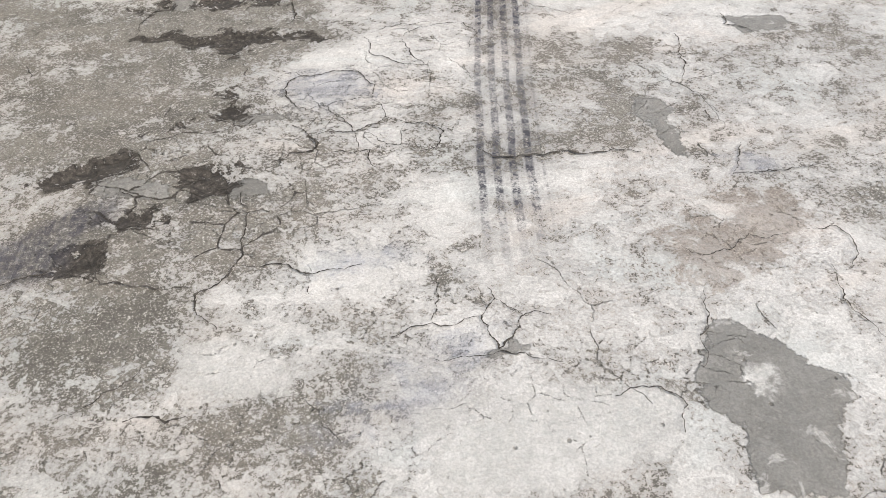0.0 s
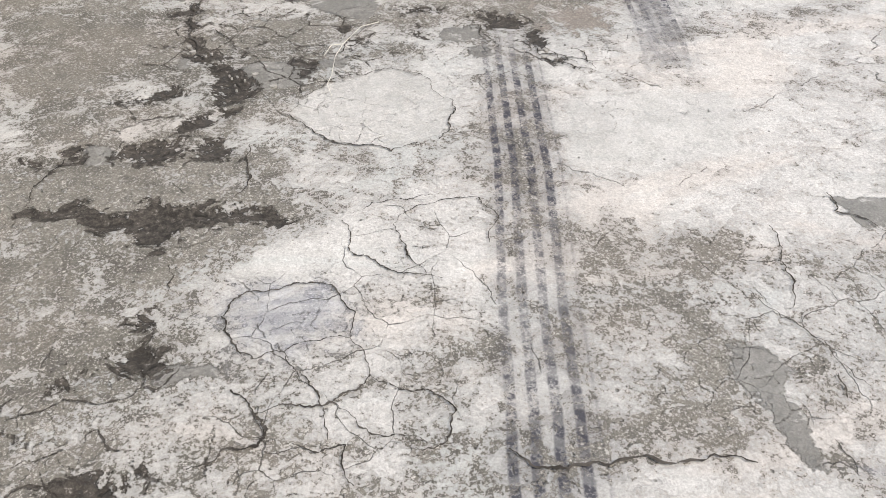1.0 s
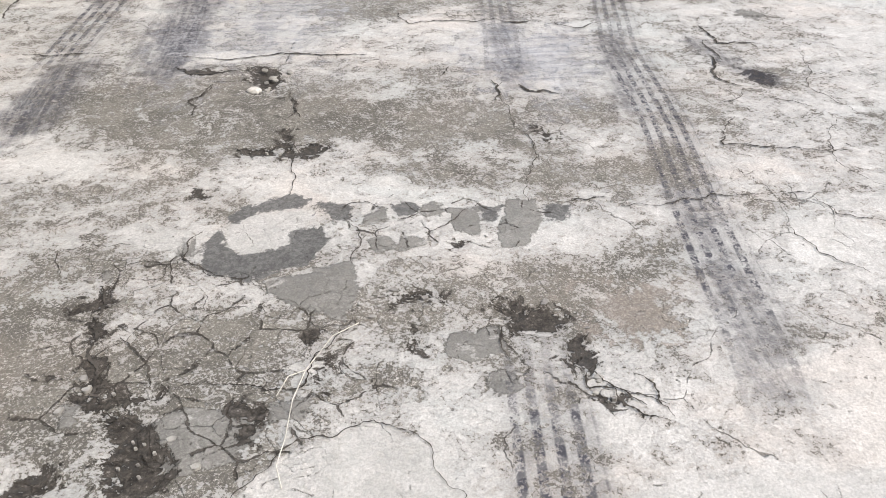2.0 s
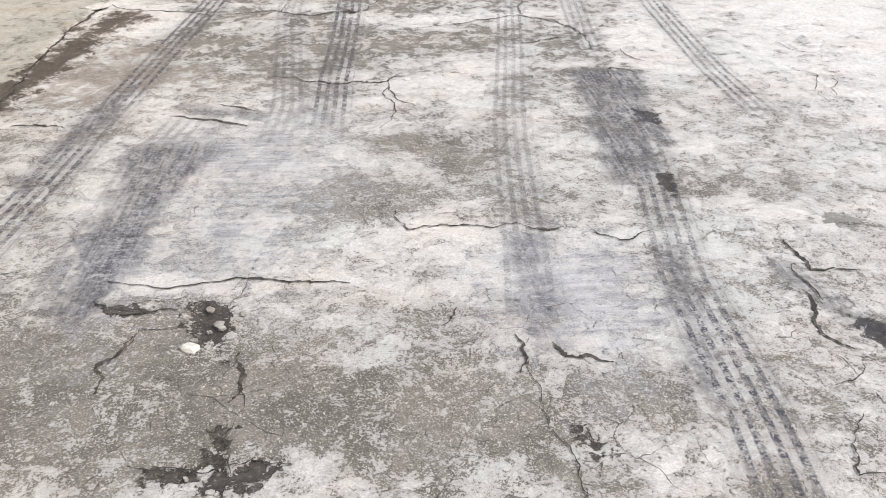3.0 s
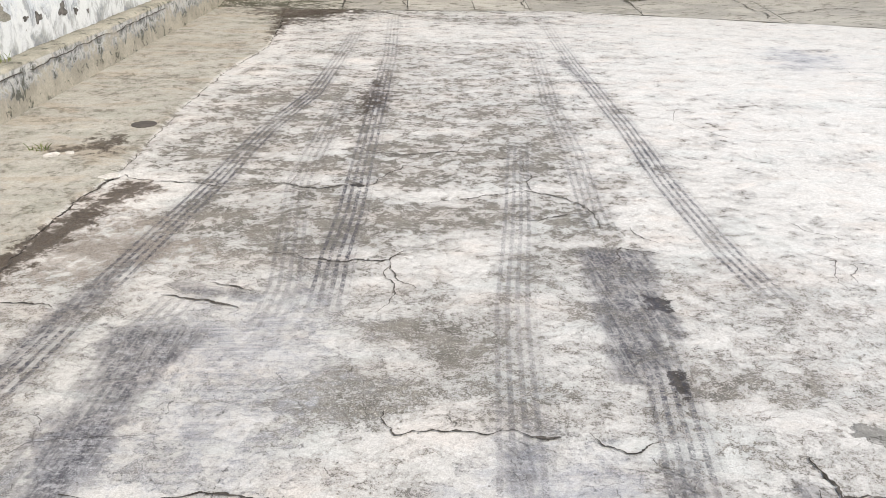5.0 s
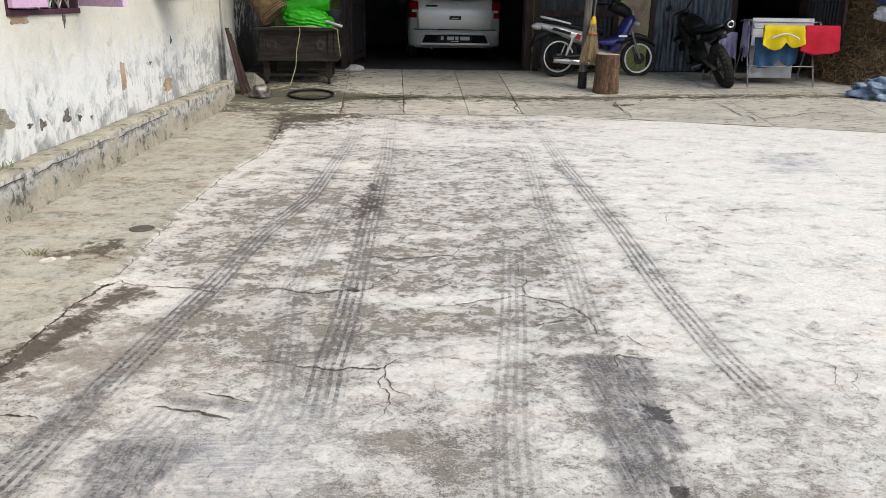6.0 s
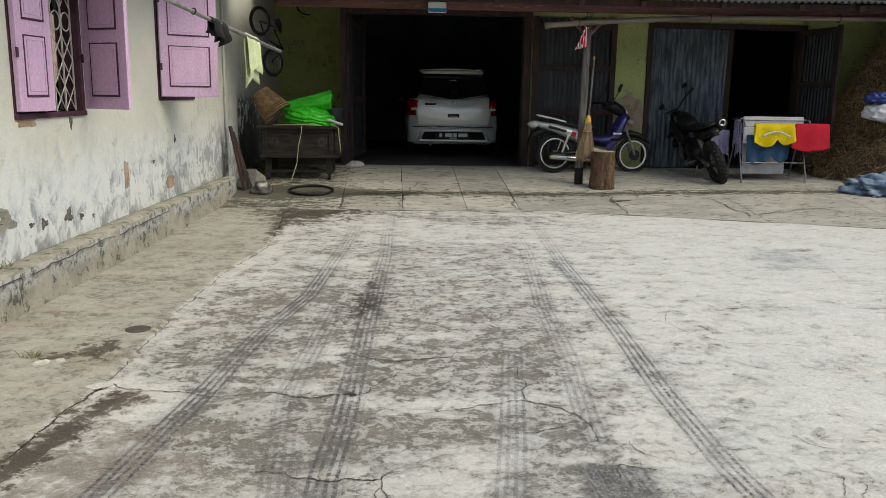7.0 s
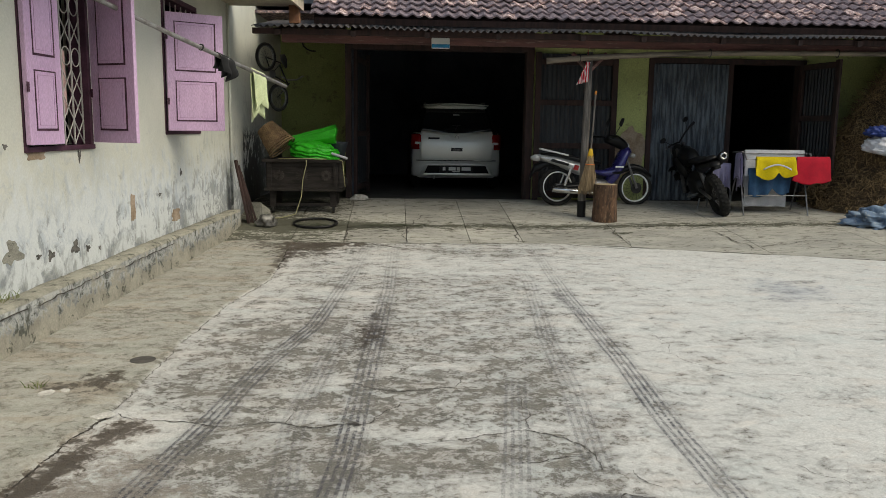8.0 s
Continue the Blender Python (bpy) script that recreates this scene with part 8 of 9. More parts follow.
# ---- the cart corner ----
def cart():
    c = thing("cart", "dark carved wooden food cart piled with covers", "cart", pose(-1.37, 11.92, 0.19) @ Matrix.Diagonal((0.95, 1, 0.94, 1)))
    w = 0.56
    part("body", box(-w, w, 0.0, 0.72, 0.40, 0.80, 0.01), M_OLDWOOD, c)
    part("top", box(-w - 0.05, w + 0.05, -0.06, 0.78, 0.80, 0.845, 0.006), M_OLDWOOD, c, "overhanging plank top")
    part("front_shelf", box(-w - 0.02, w + 0.06, -0.05, 0.74, 0.355, 0.40, 0.005), M_OLDWOOD, c)
    part("side_cheek", prism([(w - 0.0, 0.40), (w + 0.12, 0.46), (w + 0.13, 0.52), (w, 0.78)], -0.01, 0.02), M_OLDWOOD, c)
    for x in (-w + 0.02, w - 0.09):
        part("corner_post", box(x, x + 0.07, -0.022, 0.0, 0.40, 0.80, 0.004), M_OLDWOOD, c)
    part("rail", box(-w + 0.09, w - 0.09, -0.016, 0.0, 0.74, 0.80, 0.003), M_OLDWOOD, c)
    part("rail", box(-w + 0.09, w - 0.09, -0.016, 0.0, 0.40, 0.45, 0.003), M_OLDWOOD, c)
    for cx in (-0.36, 0.0, 0.36):
        bm = bmesh.new()
        for k in range(16):
            a = 2 * math.pi * k / 16
            box(0.03, 0.105 if cx == 0 else 0.08, -0.012, 0.0, -0.009, 0.009, bm=bm, m=Matrix.Translation((cx, -0.003, 0.60)) @ Matrix.Rotation(a, 4, "Y"))
        part("carved_rosette", bm, M_ROSETTE, c, "carved sunburst rosette")
        part("rosette_centre", disc(0.028, 0.02, pose(cx, -0.006, 0.60), 14), M_OLDWOOD, c)
    for x in (-w + 0.05, w - 0.14):
        for y in (0.02, 0.62):
            leg = part("leg", box(x, x + 0.09, y, y + 0.08, 0.10, 0.36, 0.006), M_OLDWOOD, c)
            part("castor", disc(0.06, 0.035, pose(x + 0.045, y + 0.04, 0.06, 0, 0, 90), 16), M_RUBBER, leg, "small black wheel")
    part("stretcher", box(-w + 0.1, w - 0.1, 0.05, 0.09, 0.12, 0.16), M_OLDWOOD, c)
    return c


cart()
TOP = 0.19 + 0.845 * 0.94


def crumple(seed, sx, sy, sz, m, n=26, k=0.25, freq=2.4):
    """A soft lump with folds, flat below."""
    bm = bmesh.new()
    bmesh.ops.create_icosphere(bm, subdivisions=5, radius=1.0)
    for v in bm.verts:
        d = v.co.normalized()
        q = d * freq + Vector((seed, seed * 2, 0))
        r = 1 + k * noise.noise(q) + k * 0.6 * (abs(noise.noise(q * 2.3)) - 0.2) + k * 0.25 * noise.noise(q * 5.5) + k * 0.5 * (0.35 - abs(noise.noise(q * 1.7 + Vector((7, 3, 1))))) + k * 0.35 * (0.3 - abs(noise.noise(q * 3.9))) + k * 0.12 * (0.25 - abs(noise.noise(q * 6.3 + Vector((2, 9, 4)))))
        v.co = Vector((d.x * r * sx, d.y * r * sy, max(d.z * r, -0.55) * sz))
    bm.transform(m)
    return bm


def folded_pile(seed, sx, sy, sz, m):
    """A sheet folded over and over: rounded layers with pinched seams between, pleats across."""
    bm = bmesh.new()
    bmesh.ops.create_icosphere(bm, subdivisions=6, radius=1.0)
    for v in bm.verts:
        d = v.co.normalized()
        flat = max(abs(d.x), abs(d.y), 0.55)
        q = d * 1.6 + Vector((seed, 0, seed * 2))
        level = d.z * 2.6 + 0.7 * noise.noise(q * 1.3) + 0.5 * d.x
        seam = abs(math.sin(level * math.pi)) ** 0.5
        pleat = abs(noise.noise(Vector((d.x * 4.2 + seed, d.y * 4.2, d.z * 1.2))))
        rad_ = (0.86 + 0.14 * seam) * (1 + 0.10 * noise.noise(q) + 0.10 * pleat) * (0.75 + 0.25 / flat ** 0.5)
        v.co = Vector((d.x * rad_ * sx, d.y * rad_ * sy, max(d.z * rad_, -0.5) * sz))
    bm.transform(m)
    return bm


tagged(mesh_ob("tarpaulin", folded_pile(3.1, 0.37, 0.28, 0.17, pose(-1.22, 12.2, TOP + 0.086, 0, 6, 0)), M_TARP, True), "bright green tarpaulin folded in layers on the cart", "tarpaulin")
secs = []
for i in range(30):
    k = i / 29
    cx, cy, cz = -1.60 + 0.70 * k, 12.28 - 0.05 * k, TOP + 0.25 + 0.12 * k
    row = []
    for j in range(48):
        a = 2 * math.pi * j / 48
        crease = abs(noise.noise(Vector((k * 2.2, math.cos(a) * 2.4, math.sin(a) * 2.4)))) - 0.2
        rr = (0.085 + 0.055 * k) * (1 + 0.22 * crease + 0.05 * math.sin(7 * a + 3 * k))
        row.append((cx + 0.012 * math.sin(a * 3), cy + rr * math.cos(a), cz + rr * 0.92 * math.sin(a)))
    secs.append(row)
c0 = Vector((-0.90, 12.23, TOP + 0.37))
for i in range(5):
    s = 0.80 - 0.14 * i
    secs.append([tuple(c0 + Vector((-0.05 * (i + 1), 0, 0)) + (Vector(p) - c0) * s) for p in secs[29]])
tagged(mesh_ob("tarpaulin", loft(secs), M_TARP, True), "rolled bright green tarpaulin with an open end", "tarpaulin")


def wicker_basket(m):
    b = thing("basket", "tilted brown woven wicker basket on the cart", "basket", m)
    H = 0.40

    def rad(z):
        return 0.13 + 0.09 * (z / H)
    bm = bmesh.new()
    for i in range(20):
        z = 0.01 + i * (H - 0.11) / 19
        pts = [((rad(z) + 0.006 * (-1) ** (k + i)) * math.cos(2 * math.pi * k / 36), (rad(z) + 0.006 * (-1) ** (k + i)) * math.sin(2 * math.pi * k / 36), z) for k in range(37)]
        tube(pts, 0.0085, 5, bm, False)
    part("weave", bm, M_WICKER, b)
    for k in range(18):
        a = 2 * math.pi * k / 18
        part("stake", tube([(rad(z) * math.cos(a), rad(z) * math.sin(a), z) for z in (0, H / 2, H)], 0.006, 5), M_WICKER, b)
    for z in (H - 0.07, H - 0.035, H):
        part("hoop", tube([(rad(z) * math.cos(2 * math.pi * k / 36), rad(z) * math.sin(2 * math.pi * k / 36), z) for k in range(37)], 0.011, 6), M_WICKER, b)
    part("bottom", bmesh_disc(0.13, 0.004), M_WICKER, b)
    return b


def bmesh_disc(r, z, seg=24):
    bm = bmesh.new()
    bmesh.ops.create_cone(bm, cap_ends=True, segments=seg, radius1=r, radius2=r, depth=0.008, matrix=Matrix.Translation((0, 0, z)))
    return bm


wicker_basket(pose(-1.93, 12.1, 1.45, 8, 140, 0))
tub = thing("washtub", "dark blue-grey plastic tub behind the tarpaulin", "tub", pose(-0.93, 12.42, TOP + 0.004))
part("wall", loft([[(r * math.cos(a), r * math.sin(a), z) for a in (2 * math.pi * k / 24 for k in range(24))] for r, z in ((0.13, 0), (0.19, 0.24), (0.205, 0.25), (0.18, 0.245), (0.12, 0.02))]), plain("tub_plastic", (0.035, 0.045, 0.06), 0.5), tub, smooth=True)
tagged(mesh_ob("rolled_paper", tube([(-0.95, 12.0, TOP + 0.09), (-0.72, 11.93, TOP + 0.02)], 0.02, 8), M_WHITECLOTH), "thin white rolled paper on the cart", "paper")
random.seed(21)
for pts, nm in (([(-1.30, 11.84, TOP + 0.01), (-1.31, 11.83, 0.92), (-1.36, 11.83, 0.7), (-1.38, 11.82, 0.45), (-1.45, 11.75, 0.2), (-1.65, 11.6, 0.165), (-1.85, 11.5, 0.155)], "hanging"), ([(-0.85, 11.84, TOP + 0.01), (-0.78, 11.83, 0.97), (-0.76, 11.83, 0.8), (-0.73, 11.83, 0.6)], ""), ([(-1.7, 11.83, TOP + 0.012), (-1.3, 11.825, TOP + 0.018), (-1.0, 11.83, TOP + 0.012)], "")):
    tagged(mesh_ob("rope", tube([(x + random.uniform(-0.015, 0.015), y, z) for x, y, z in pts], 0.007, 6), M_ROPE, True), "thin pale yellow cord over the cart", "rope")

random.seed(22)
tagged(mesh_ob("rubber_ring", tube([(-1.12 + 0.30 * math.cos(2 * math.pi * k / 40), 11.22 + 0.27 * math.sin(2 * math.pi * k / 40), ramp(11.22 + 0.27 * math.sin(2 * math.pi * k / 40)) + 0.027) for k in range(41)], 0.017, 8), M_BLACK, True), "thin black rubber ring lying on the ramp", "ring")
def rock(seed, sx, sy, sz, m, sub=3):
    bm = bmesh.new()
    bmesh.ops.create_icosphere(bm, subdivisions=sub, radius=1.0)
    for v in bm.verts:
        d = v.co.copy()
        r = 1 + 0.35 * noise.noise(d * 1.3 + Vector((seed, 0, 0))) + 0.12 * noise.noise(d * 4 + Vector((0, seed, 0)))
        v.co = Vector((d.x * r * sx, d.y * r * sy, max(d.z * r, -0.5) * sz))
    bm.transform(m)
    return bm


tagged(mesh_ob("stone", rock(2.0, 0.13, 0.09, 0.07, pose(-0.60, 13.05, 0.33, 0, 0, 10)), M_STONE), "pale stone holding the garage door", "stone")
tagged(mesh_ob("foil_bundle", rock(5.0, 0.13, 0.11, 0.11, pose(-1.78, 11.12, 0.155), 4), M_FOIL, True), "crumpled silver-grey bundle on the ground", "bundle")
for k, (dx, tilt, h) in enumerate(((0.0, 7, 0.95), (0.07, 9, 0.88), (0.13, 12, 0.80))):
    pl = tagged(mesh_ob("plank", box(-0.015, 0.015, -0.05, 0.05, 0, h, 0.003), M_FRAME), "old brown plank leaning on the house wall", "plank", "planks leaning on the wall")
    pl.matrix_basis = HM @ pose(0.10 + dx * 0.6, 6.28 + dx, 0.06, 0, -tilt - 4, 8 * k)

# ---- bicycle hung up in the corner ----
def bicycle(m):
    b = thing("bicycle", "small dark bicycle hung on the wall in the corner", "bicycle", m)
    for x in (0, 0.72):
        t = part("tyre", ring(0.215, 0.024, pose(x, 0, 0.24), 30, 8), M_RUBBER, b, smooth=True)
        part("rim", ring(0.185, 0.01, pose(x, 0, 0.24), 30, 6, 1.6), M_STEEL, t, smooth=True)
        bm = bmesh.new()
        for k in range(14):
            a = 2 * math.pi * k / 14
            tube([(x, 0.02 * (-1) ** k, 0.24), (x + 0.185 * math.cos(a), 0, 0.24 + 0.185 * math.sin(a))], 0.002, 4, bm, False)
        part("spokes", bm, M_STEEL, t)
    part("frame", tube([(0, 0, 0.24), (0.30, 0, 0.24), (0.22, 0, 0.55), (0, 0, 0.24)], 0.013, 8), M_DARKMETAL, b)
    part("frame", tube([(0.30, 0, 0.24), (0.60, 0, 0.56), (0.23, 0, 0.50)], 0.016, 8), M_DARKMETAL, b)
    part("fork", tube([(0.72, 0.03, 0.24), (0.60, 0.0, 0.60)], 0.013, 8), M_DARKMETAL, b)
    part("handlebar", tube([(0.52, -0.25, 0.72), (0.58, -0.1, 0.70), (0.58, 0.1, 0.70), (0.52, 0.25, 0.72)], 0.012, 8), M_STEEL, b)
    part("seat", slab_loft([(0.10, 0.06, 0.62, 0.66), (0.2, 0.07, 0.61, 0.67), (0.34, 0.02, 0.62, 0.65)]), M_BLACK, b, smooth=True)
    part("crank", disc(0.07, 0.012, pose(0.30, -0.03, 0.24), 20), M_STEEL, b)
    return b


bicycle(pose(-1.785, 12.5, 1.89, 0, 66, 56) @ Matrix.Scale(0.88, 4) @ pose(-0.72, 0, -0.24))

# ---- pole with washing at the house wall ----
M_POLE = surf("grey_pipe", (0.36, 0.35, 0.34), (0.22, 0.20, 0.19), 6, 60, 0.55, 0.3, stretch=(3, 0.6, 3))
P0, P1 = Vector((-2.56, 6.05, 2.545)), Vector((-1.28, 9.6, 1.92))
pole = thing("clothes_pole", "worn grey pole slanting out from the house wall", "pole")
part("shaft", tube([P0, P0.lerp(P1, 0.4) + Vector((0, 0, -0.008)), P1], 0.021, 10), M_POLE, pole, smooth=True)
for k in (0.08, 0.55):
    q = P0.lerp(P1, k)
    part("tie", ring(0.026, 0.008, Matrix.Translation(q) @ (P1 - P0).to_track_quat("Y", "Z").to_matrix().to_4x4(), 14, 6), M_SHADOW, pole, "wire tie")


def drape(name, mat, label, category, a, b, front, back, seed, folds=3, sway=0.03, out=0.03, ragged=0.0, hem=None, flare=0.0):
    """Cloth hung over a line from a to b, falling on both sides; hem: how far down it reaches, along the line."""
    a, b = Vector(a), Vector(b)
    side = (b - a).cross(Vector((0, 0, 1))).normalized()

    def f(u, v):
        p = a.lerp(b, u)
        s = (v - 0.35) / 0.65 if v > 0.35 else (v - 0.35) / 0.35
        drop = front * s if s > 0 else -back * s
        lean = out * (1 if s > 0 else -1) * min(abs(s) * 6, 1)
        w = sway * math.sin(u * folds * 6.28 + seed) * abs(s) + 0.5 * sway * noise.noise(Vector((u * 5, v * 4, seed))) * abs(s)
        pull = ragged * noise.noise(Vector((u * 2.2, seed, 0))) * abs(s)
        if hem:
            k = u * (len(hem) - 1)
            i = min(int(k), len(hem) - 2)
            pull += (hem[i] + (hem[i + 1] - hem[i]) * (k - i) - 1) * max(s, 0)
        inward = -flare * max(s, 0) * (0.5 - u) * (b - a).length + 0.10 * abs(s) * (0.5 - u) * (b - a).length * (0.6 if folds > 2 else 0.2)
        q = p + side * (lean + w) + (b - a).normalized() * inward
        return (q.x, q.y, q.z + 0.012 - drop * (1 + pull))
    ob = mesh_ob(name, sheet(f, 30, 28, thick=0.004), mat, True)
    return tagged(ob, label, category)


q0, q1 = P0.lerp(P1, 0.795), P0.lerp(P1, 0.868)
drape("shirt", M_LIME, "pale lime shirt hung over the slanting pole", "shirt", q0 + Vector((0, 0, 0.012)), q1 + Vector((0, 0, 0.012)), 0.36, 0.46, 1.0, 2, 0.03, 0.02, 0.4)
q0, q1 = P0.lerp(P1, 0.62), P0.lerp(P1, 0.69)
drape("cloth", M_BLACKCLOTH, "small black cloth hung over the slanting pole", "cloth", q0 + Vector((0, 0, 0.012)), q1 + Vector((0, 0, 0.012)), 0.19, 0.16, 2.0, 2, 0.05, 0.03, 0.8)

# ---- the post, broom and stump ----
post = thing("post", "weathered grey wooden post holding the eave", "post", pose(2.76, 11.81, 0.185))
random.seed(30)
part("shaft", loft([[(r * math.cos(a) * (1 + 0.08 * math.sin(3 * a + z)) + 0.014 * z, r * math.sin(a), z) for a in (2 * math.pi * k / 14 + 0.4 for k in range(14))] for z, r in ((0.004, 0.058), (0.3, 0.056), (0.9, 0.052), (1.5, 0.054), (2.0, 0.050), (2.40, 0.049))]), M_POST, post, smooth=True)
part("foot", loft([[(r * math.cos(a), r * math.sin(a), z) for a in (2 * math.pi * k / 14 for k in range(14))] for z, r in ((0.0, 0.0655), (0.15, 0.065), (0.24, 0.063))]), M_BLACK, post, "black tarred foot")
part("brace", tube([(0.03, 0, 2.12), (0.28, 0, 2.38)], 0.03, 8), M_BEAM, post)
part("brace", tube([(0.03, 0, 2.12), (-0.22, 0, 2.38)], 0.03, 8), M_BEAM, post)
M_STRIPE, t_, b_ = nodes_of("red_white_cloth")
wv = t_.nodes.new("ShaderNodeTexWave")
wv.inputs["Scale"].default_value, wv.inputs["Distortion"].default_value = 9.0, 1.5
co_ = t_.nodes.new("ShaderNodeTexCoord")
t_.links.new(co_.outputs["Object"], wv.inputs["Vector"])
t_.links.new(blend(t_, step(t_, wv.outputs["Fac"], 0.4, 0.6), (0.62, 0.02, 0.05), (0.75, 0.70, 0.70)), b_.inputs["Base Color"])
b_.inputs["Roughness"].default_value = 0.9
flag = tagged(mesh_ob("flag", sheet(lambda u, v: (2.78 - 0.17 * v * u - 0.03 + 0.02 * math.sin(u * 14), 11.70 + 0.03 * math.sin(u * 20 + v * 3), 2.43 - 0.27 * v - 0.05 * u * v), 24, 16, thick=0.004), M_STRIPE, True), "small red and white striped cloth tied to the post", "flag")

broom = thing("broom", "palm rib broom with a yellow collar, hung on the post", "broom", pose(2.80, 11.70, 0.0, 0, 2, 0))
part("handle", tube([(0, 0, 1.12), (0.01, 0, 1.98)], 0.013, 8), M_POST, broom)
part("tip", tube([(0.01, 0, 1.98), (0.01, 0, 2.03)], 0.015, 8), plain("orange_plastic", (0.6, 0.2, 0.02), 0.5), broom, "orange tip")
part("collar", loft([[(r * math.cos(a), r * 0.6 * math.sin(a), z) for a in (2 * math.pi * k / 14 for k in range(14))] for z, r in ((1.07, 0.045), (1.12, 0.042), (1.17, 0.03), (1.20, 0.02))]), plain("yellow_plastic", (0.62, 0.38, 0.01), 0.5), broom, "yellow plastic collar", True)
random.seed(31)
bm = bmesh.new()
for k in range(240):
    a, r = random.uniform(0, 6.28), random.random() ** 0.5
    x, y = r * math.cos(a), r * math.sin(a)
    tube([(x * 0.04, y * 0.025, 1.10), (x * 0.08, y * 0.045, 0.9), (x * 0.15 - 0.01, y * 0.06, 0.52 + random.uniform(0, 0.12))], 0.0035, 4, bm, False)
part("bristles", bm, M_BRISTLE, broom, "brown palm rib bristles")
part("binding", ring(0.062, 0.008, pose(0, 0, 0.97, 90), 20, 6), plain("orange_cord", (0.65, 0.18, 0.05), 0.7), broom, "orange cord")

stump = thing("tree_stump", "sawn tree stump with rough brown bark", "stump", pose(3.04, 11.52, 0.15))
secs = []
for i in range(15):
    z = 0.54 * i / 14
    secs.append([((0.165 + 0.02 * (1 - z / 0.54) ** 2 + 0.012 * noise.noise(Vector((math.cos(a) * 2, math.sin(a) * 2, z * 3))) + 0.007 * noise.noise(Vector((math.cos(a) * 9, math.sin(a) * 9, z * 9)))) * math.cos(a), (0.165 + 0.01 * noise.noise(Vector((math.sin(a) * 3, z * 4, 2)))) * math.sin(a), z) for a in (2 * math.pi * k / 40 for k in range(40))])
part("bark", loft(secs), M_BARK, stump)
part("cut_face", loft([[(0.155 * math.cos(a), 0.155 * math.sin(a), z) for a in (2 * math.pi * k / 32 for k in range(32))] for z in (0.535, 0.546)]), M_CUT, stump, "pale sawn top")

sign = thing("sign", "small white and blue box sign on the beam", "sign", pose(0.62, 11.70, 2.58))
part("board", box(-0.13, 0.13, -0.03, 0.03, 0.0, 0.15, 0.02), M_WHITE, sign)
part("band", box(-0.126, 0.126, -0.034, 0.0, 0.012, 0.06, 0.004), plain("sign_blue", (0.01, 0.22, 0.42), 0.5), sign, "blue band")

# ---- drying racks ----
rack = thing("drying_rack", "folding metal drying rack with washing on it", "drying rack", pose(5.75, 12.1, 0.222))
RX = 0.50
for x in (-RX, RX):
    part("leg", tube([(x, -0.28, 0.0), (x, -0.1, 0.55), (x, 0.0, 0.90)], 0.012, 8), M_STEEL, rack)
    part("leg", tube([(x, 0.28, 0.02), (x, 0.1, 0.55), (x, 0.0, 0.90)], 0.012, 8), M_STEEL, rack)
    part("arch", tube([(x, -0.26, 0.84), (x * 1.02, -0.2, 0.93), (x, 0, 0.95), (x, 0.26, 0.93)], 0.012, 8), M_STEEL, rack)
for y, z in ((-0.26, 0.84), (-0.13, 0.93), (0.0, 0.95), (0.13, 0.95), (0.26, 0.93), (-0.2, 0.30)):
    part("rail", tube([(-RX, y, z), (RX, y, z)], 0.007, 8), M_STEEL, rack)
RW = Vector((5.75, 12.1, 0.222))


def on(x, y, z):
    return RW + Vector((x, y, z))


drape("towel", M_WHITECLOTH, "white towel spread over the drying rack", "towel", on(-0.47, -0.10, 0.97), on(0.46, -0.10, 0.97), 0.40, 0.25, 3.0, 2, 0.01, 0.02)
yellow = drape("shorts", M_YELLOW, "bright yellow shorts hung over the drying rack", "shorts", on(-0.36, -0.27, 0.875), on(0.24, -0.27, 0.875), 0.36, 0.2, 1.7, 2, 0.035, 0.03, 0.1, (0.72, 0.80, 0.92, 1.0, 0.95, 0.66, 0.80, 0.90, 0.84, 0.74), 0.1)
part("waistband", loft([[(RW.x - 0.27 + 0.43 * k / 12, RW.y - 0.345 + d, RW.z + 0.70 + 0.07 * math.sin(math.pi * k / 12) + h) for d, h in ((-0.006, -0.012), (-0.006, 0.012), (0.006, 0.012), (0.006, -0.012))] for k in range(13)]), M_WHITECLOTH, yellow, "pale grey waistband", True)
drape("shirt", M_REDCLOTH, "red shirt hung over the drying rack", "shirt", on(0.26, -0.285, 0.88), on(0.78, -0.265, 0.88), 0.42, 0.2, 4.1, 1, 0.03, 0.02, 0.05, (0.86, 0.92, 0.98, 1.0, 0.95, 0.97, 0.92, 0.85), 0.22)
drape("jeans", M_JEANS, "blue jeans hung on the drying rack", "trousers", on(-0.42, -0.16, 0.70), on(0.26, -0.16, 0.70), 0.42, 0.1, 5.5, 3, 0.03, 0.02, 0.1, (0.96, 1.0, 1.02, 0.98, 0.70, 0.92, 0.95, 0.86))
drape("cloth", M_WHITECLOTH, "pale cloth hung low on the drying rack", "cloth", on(-0.40, 0.03, 0.60), on(0.28, 0.03, 0.60), 0.50, 0.2, 7.3, 2, 0.02, 0.02)
drape("cloth", M_LAVENDER, "light blue cloth over the rack's end", "cloth", on(-0.56, -0.2, 0.92), on(-0.46, 0.2, 0.92), 0.55, 0.4, 8.1, 2, 0.02, 0.02, 0.5)
stand = thing("clothes_stand", "thin metal stand with a lavender cloth", "clothes stand", pose(5.08, 12.35, 0.24))
for x in (-0.14, 0.14):
    part("leg", tube([(x, -0.1, 0), (x, 0, 0.72)], 0.011, 8), M_STEEL, stand)
    part("leg", tube([(x, 0.16, 0.02), (x, 0, 0.72)], 0.011, 8), M_STEEL, stand)
part("rail", tube([(-0.16, 0, 0.72), (0.16, 0, 0.72)], 0.011, 8), M_STEEL, stand)
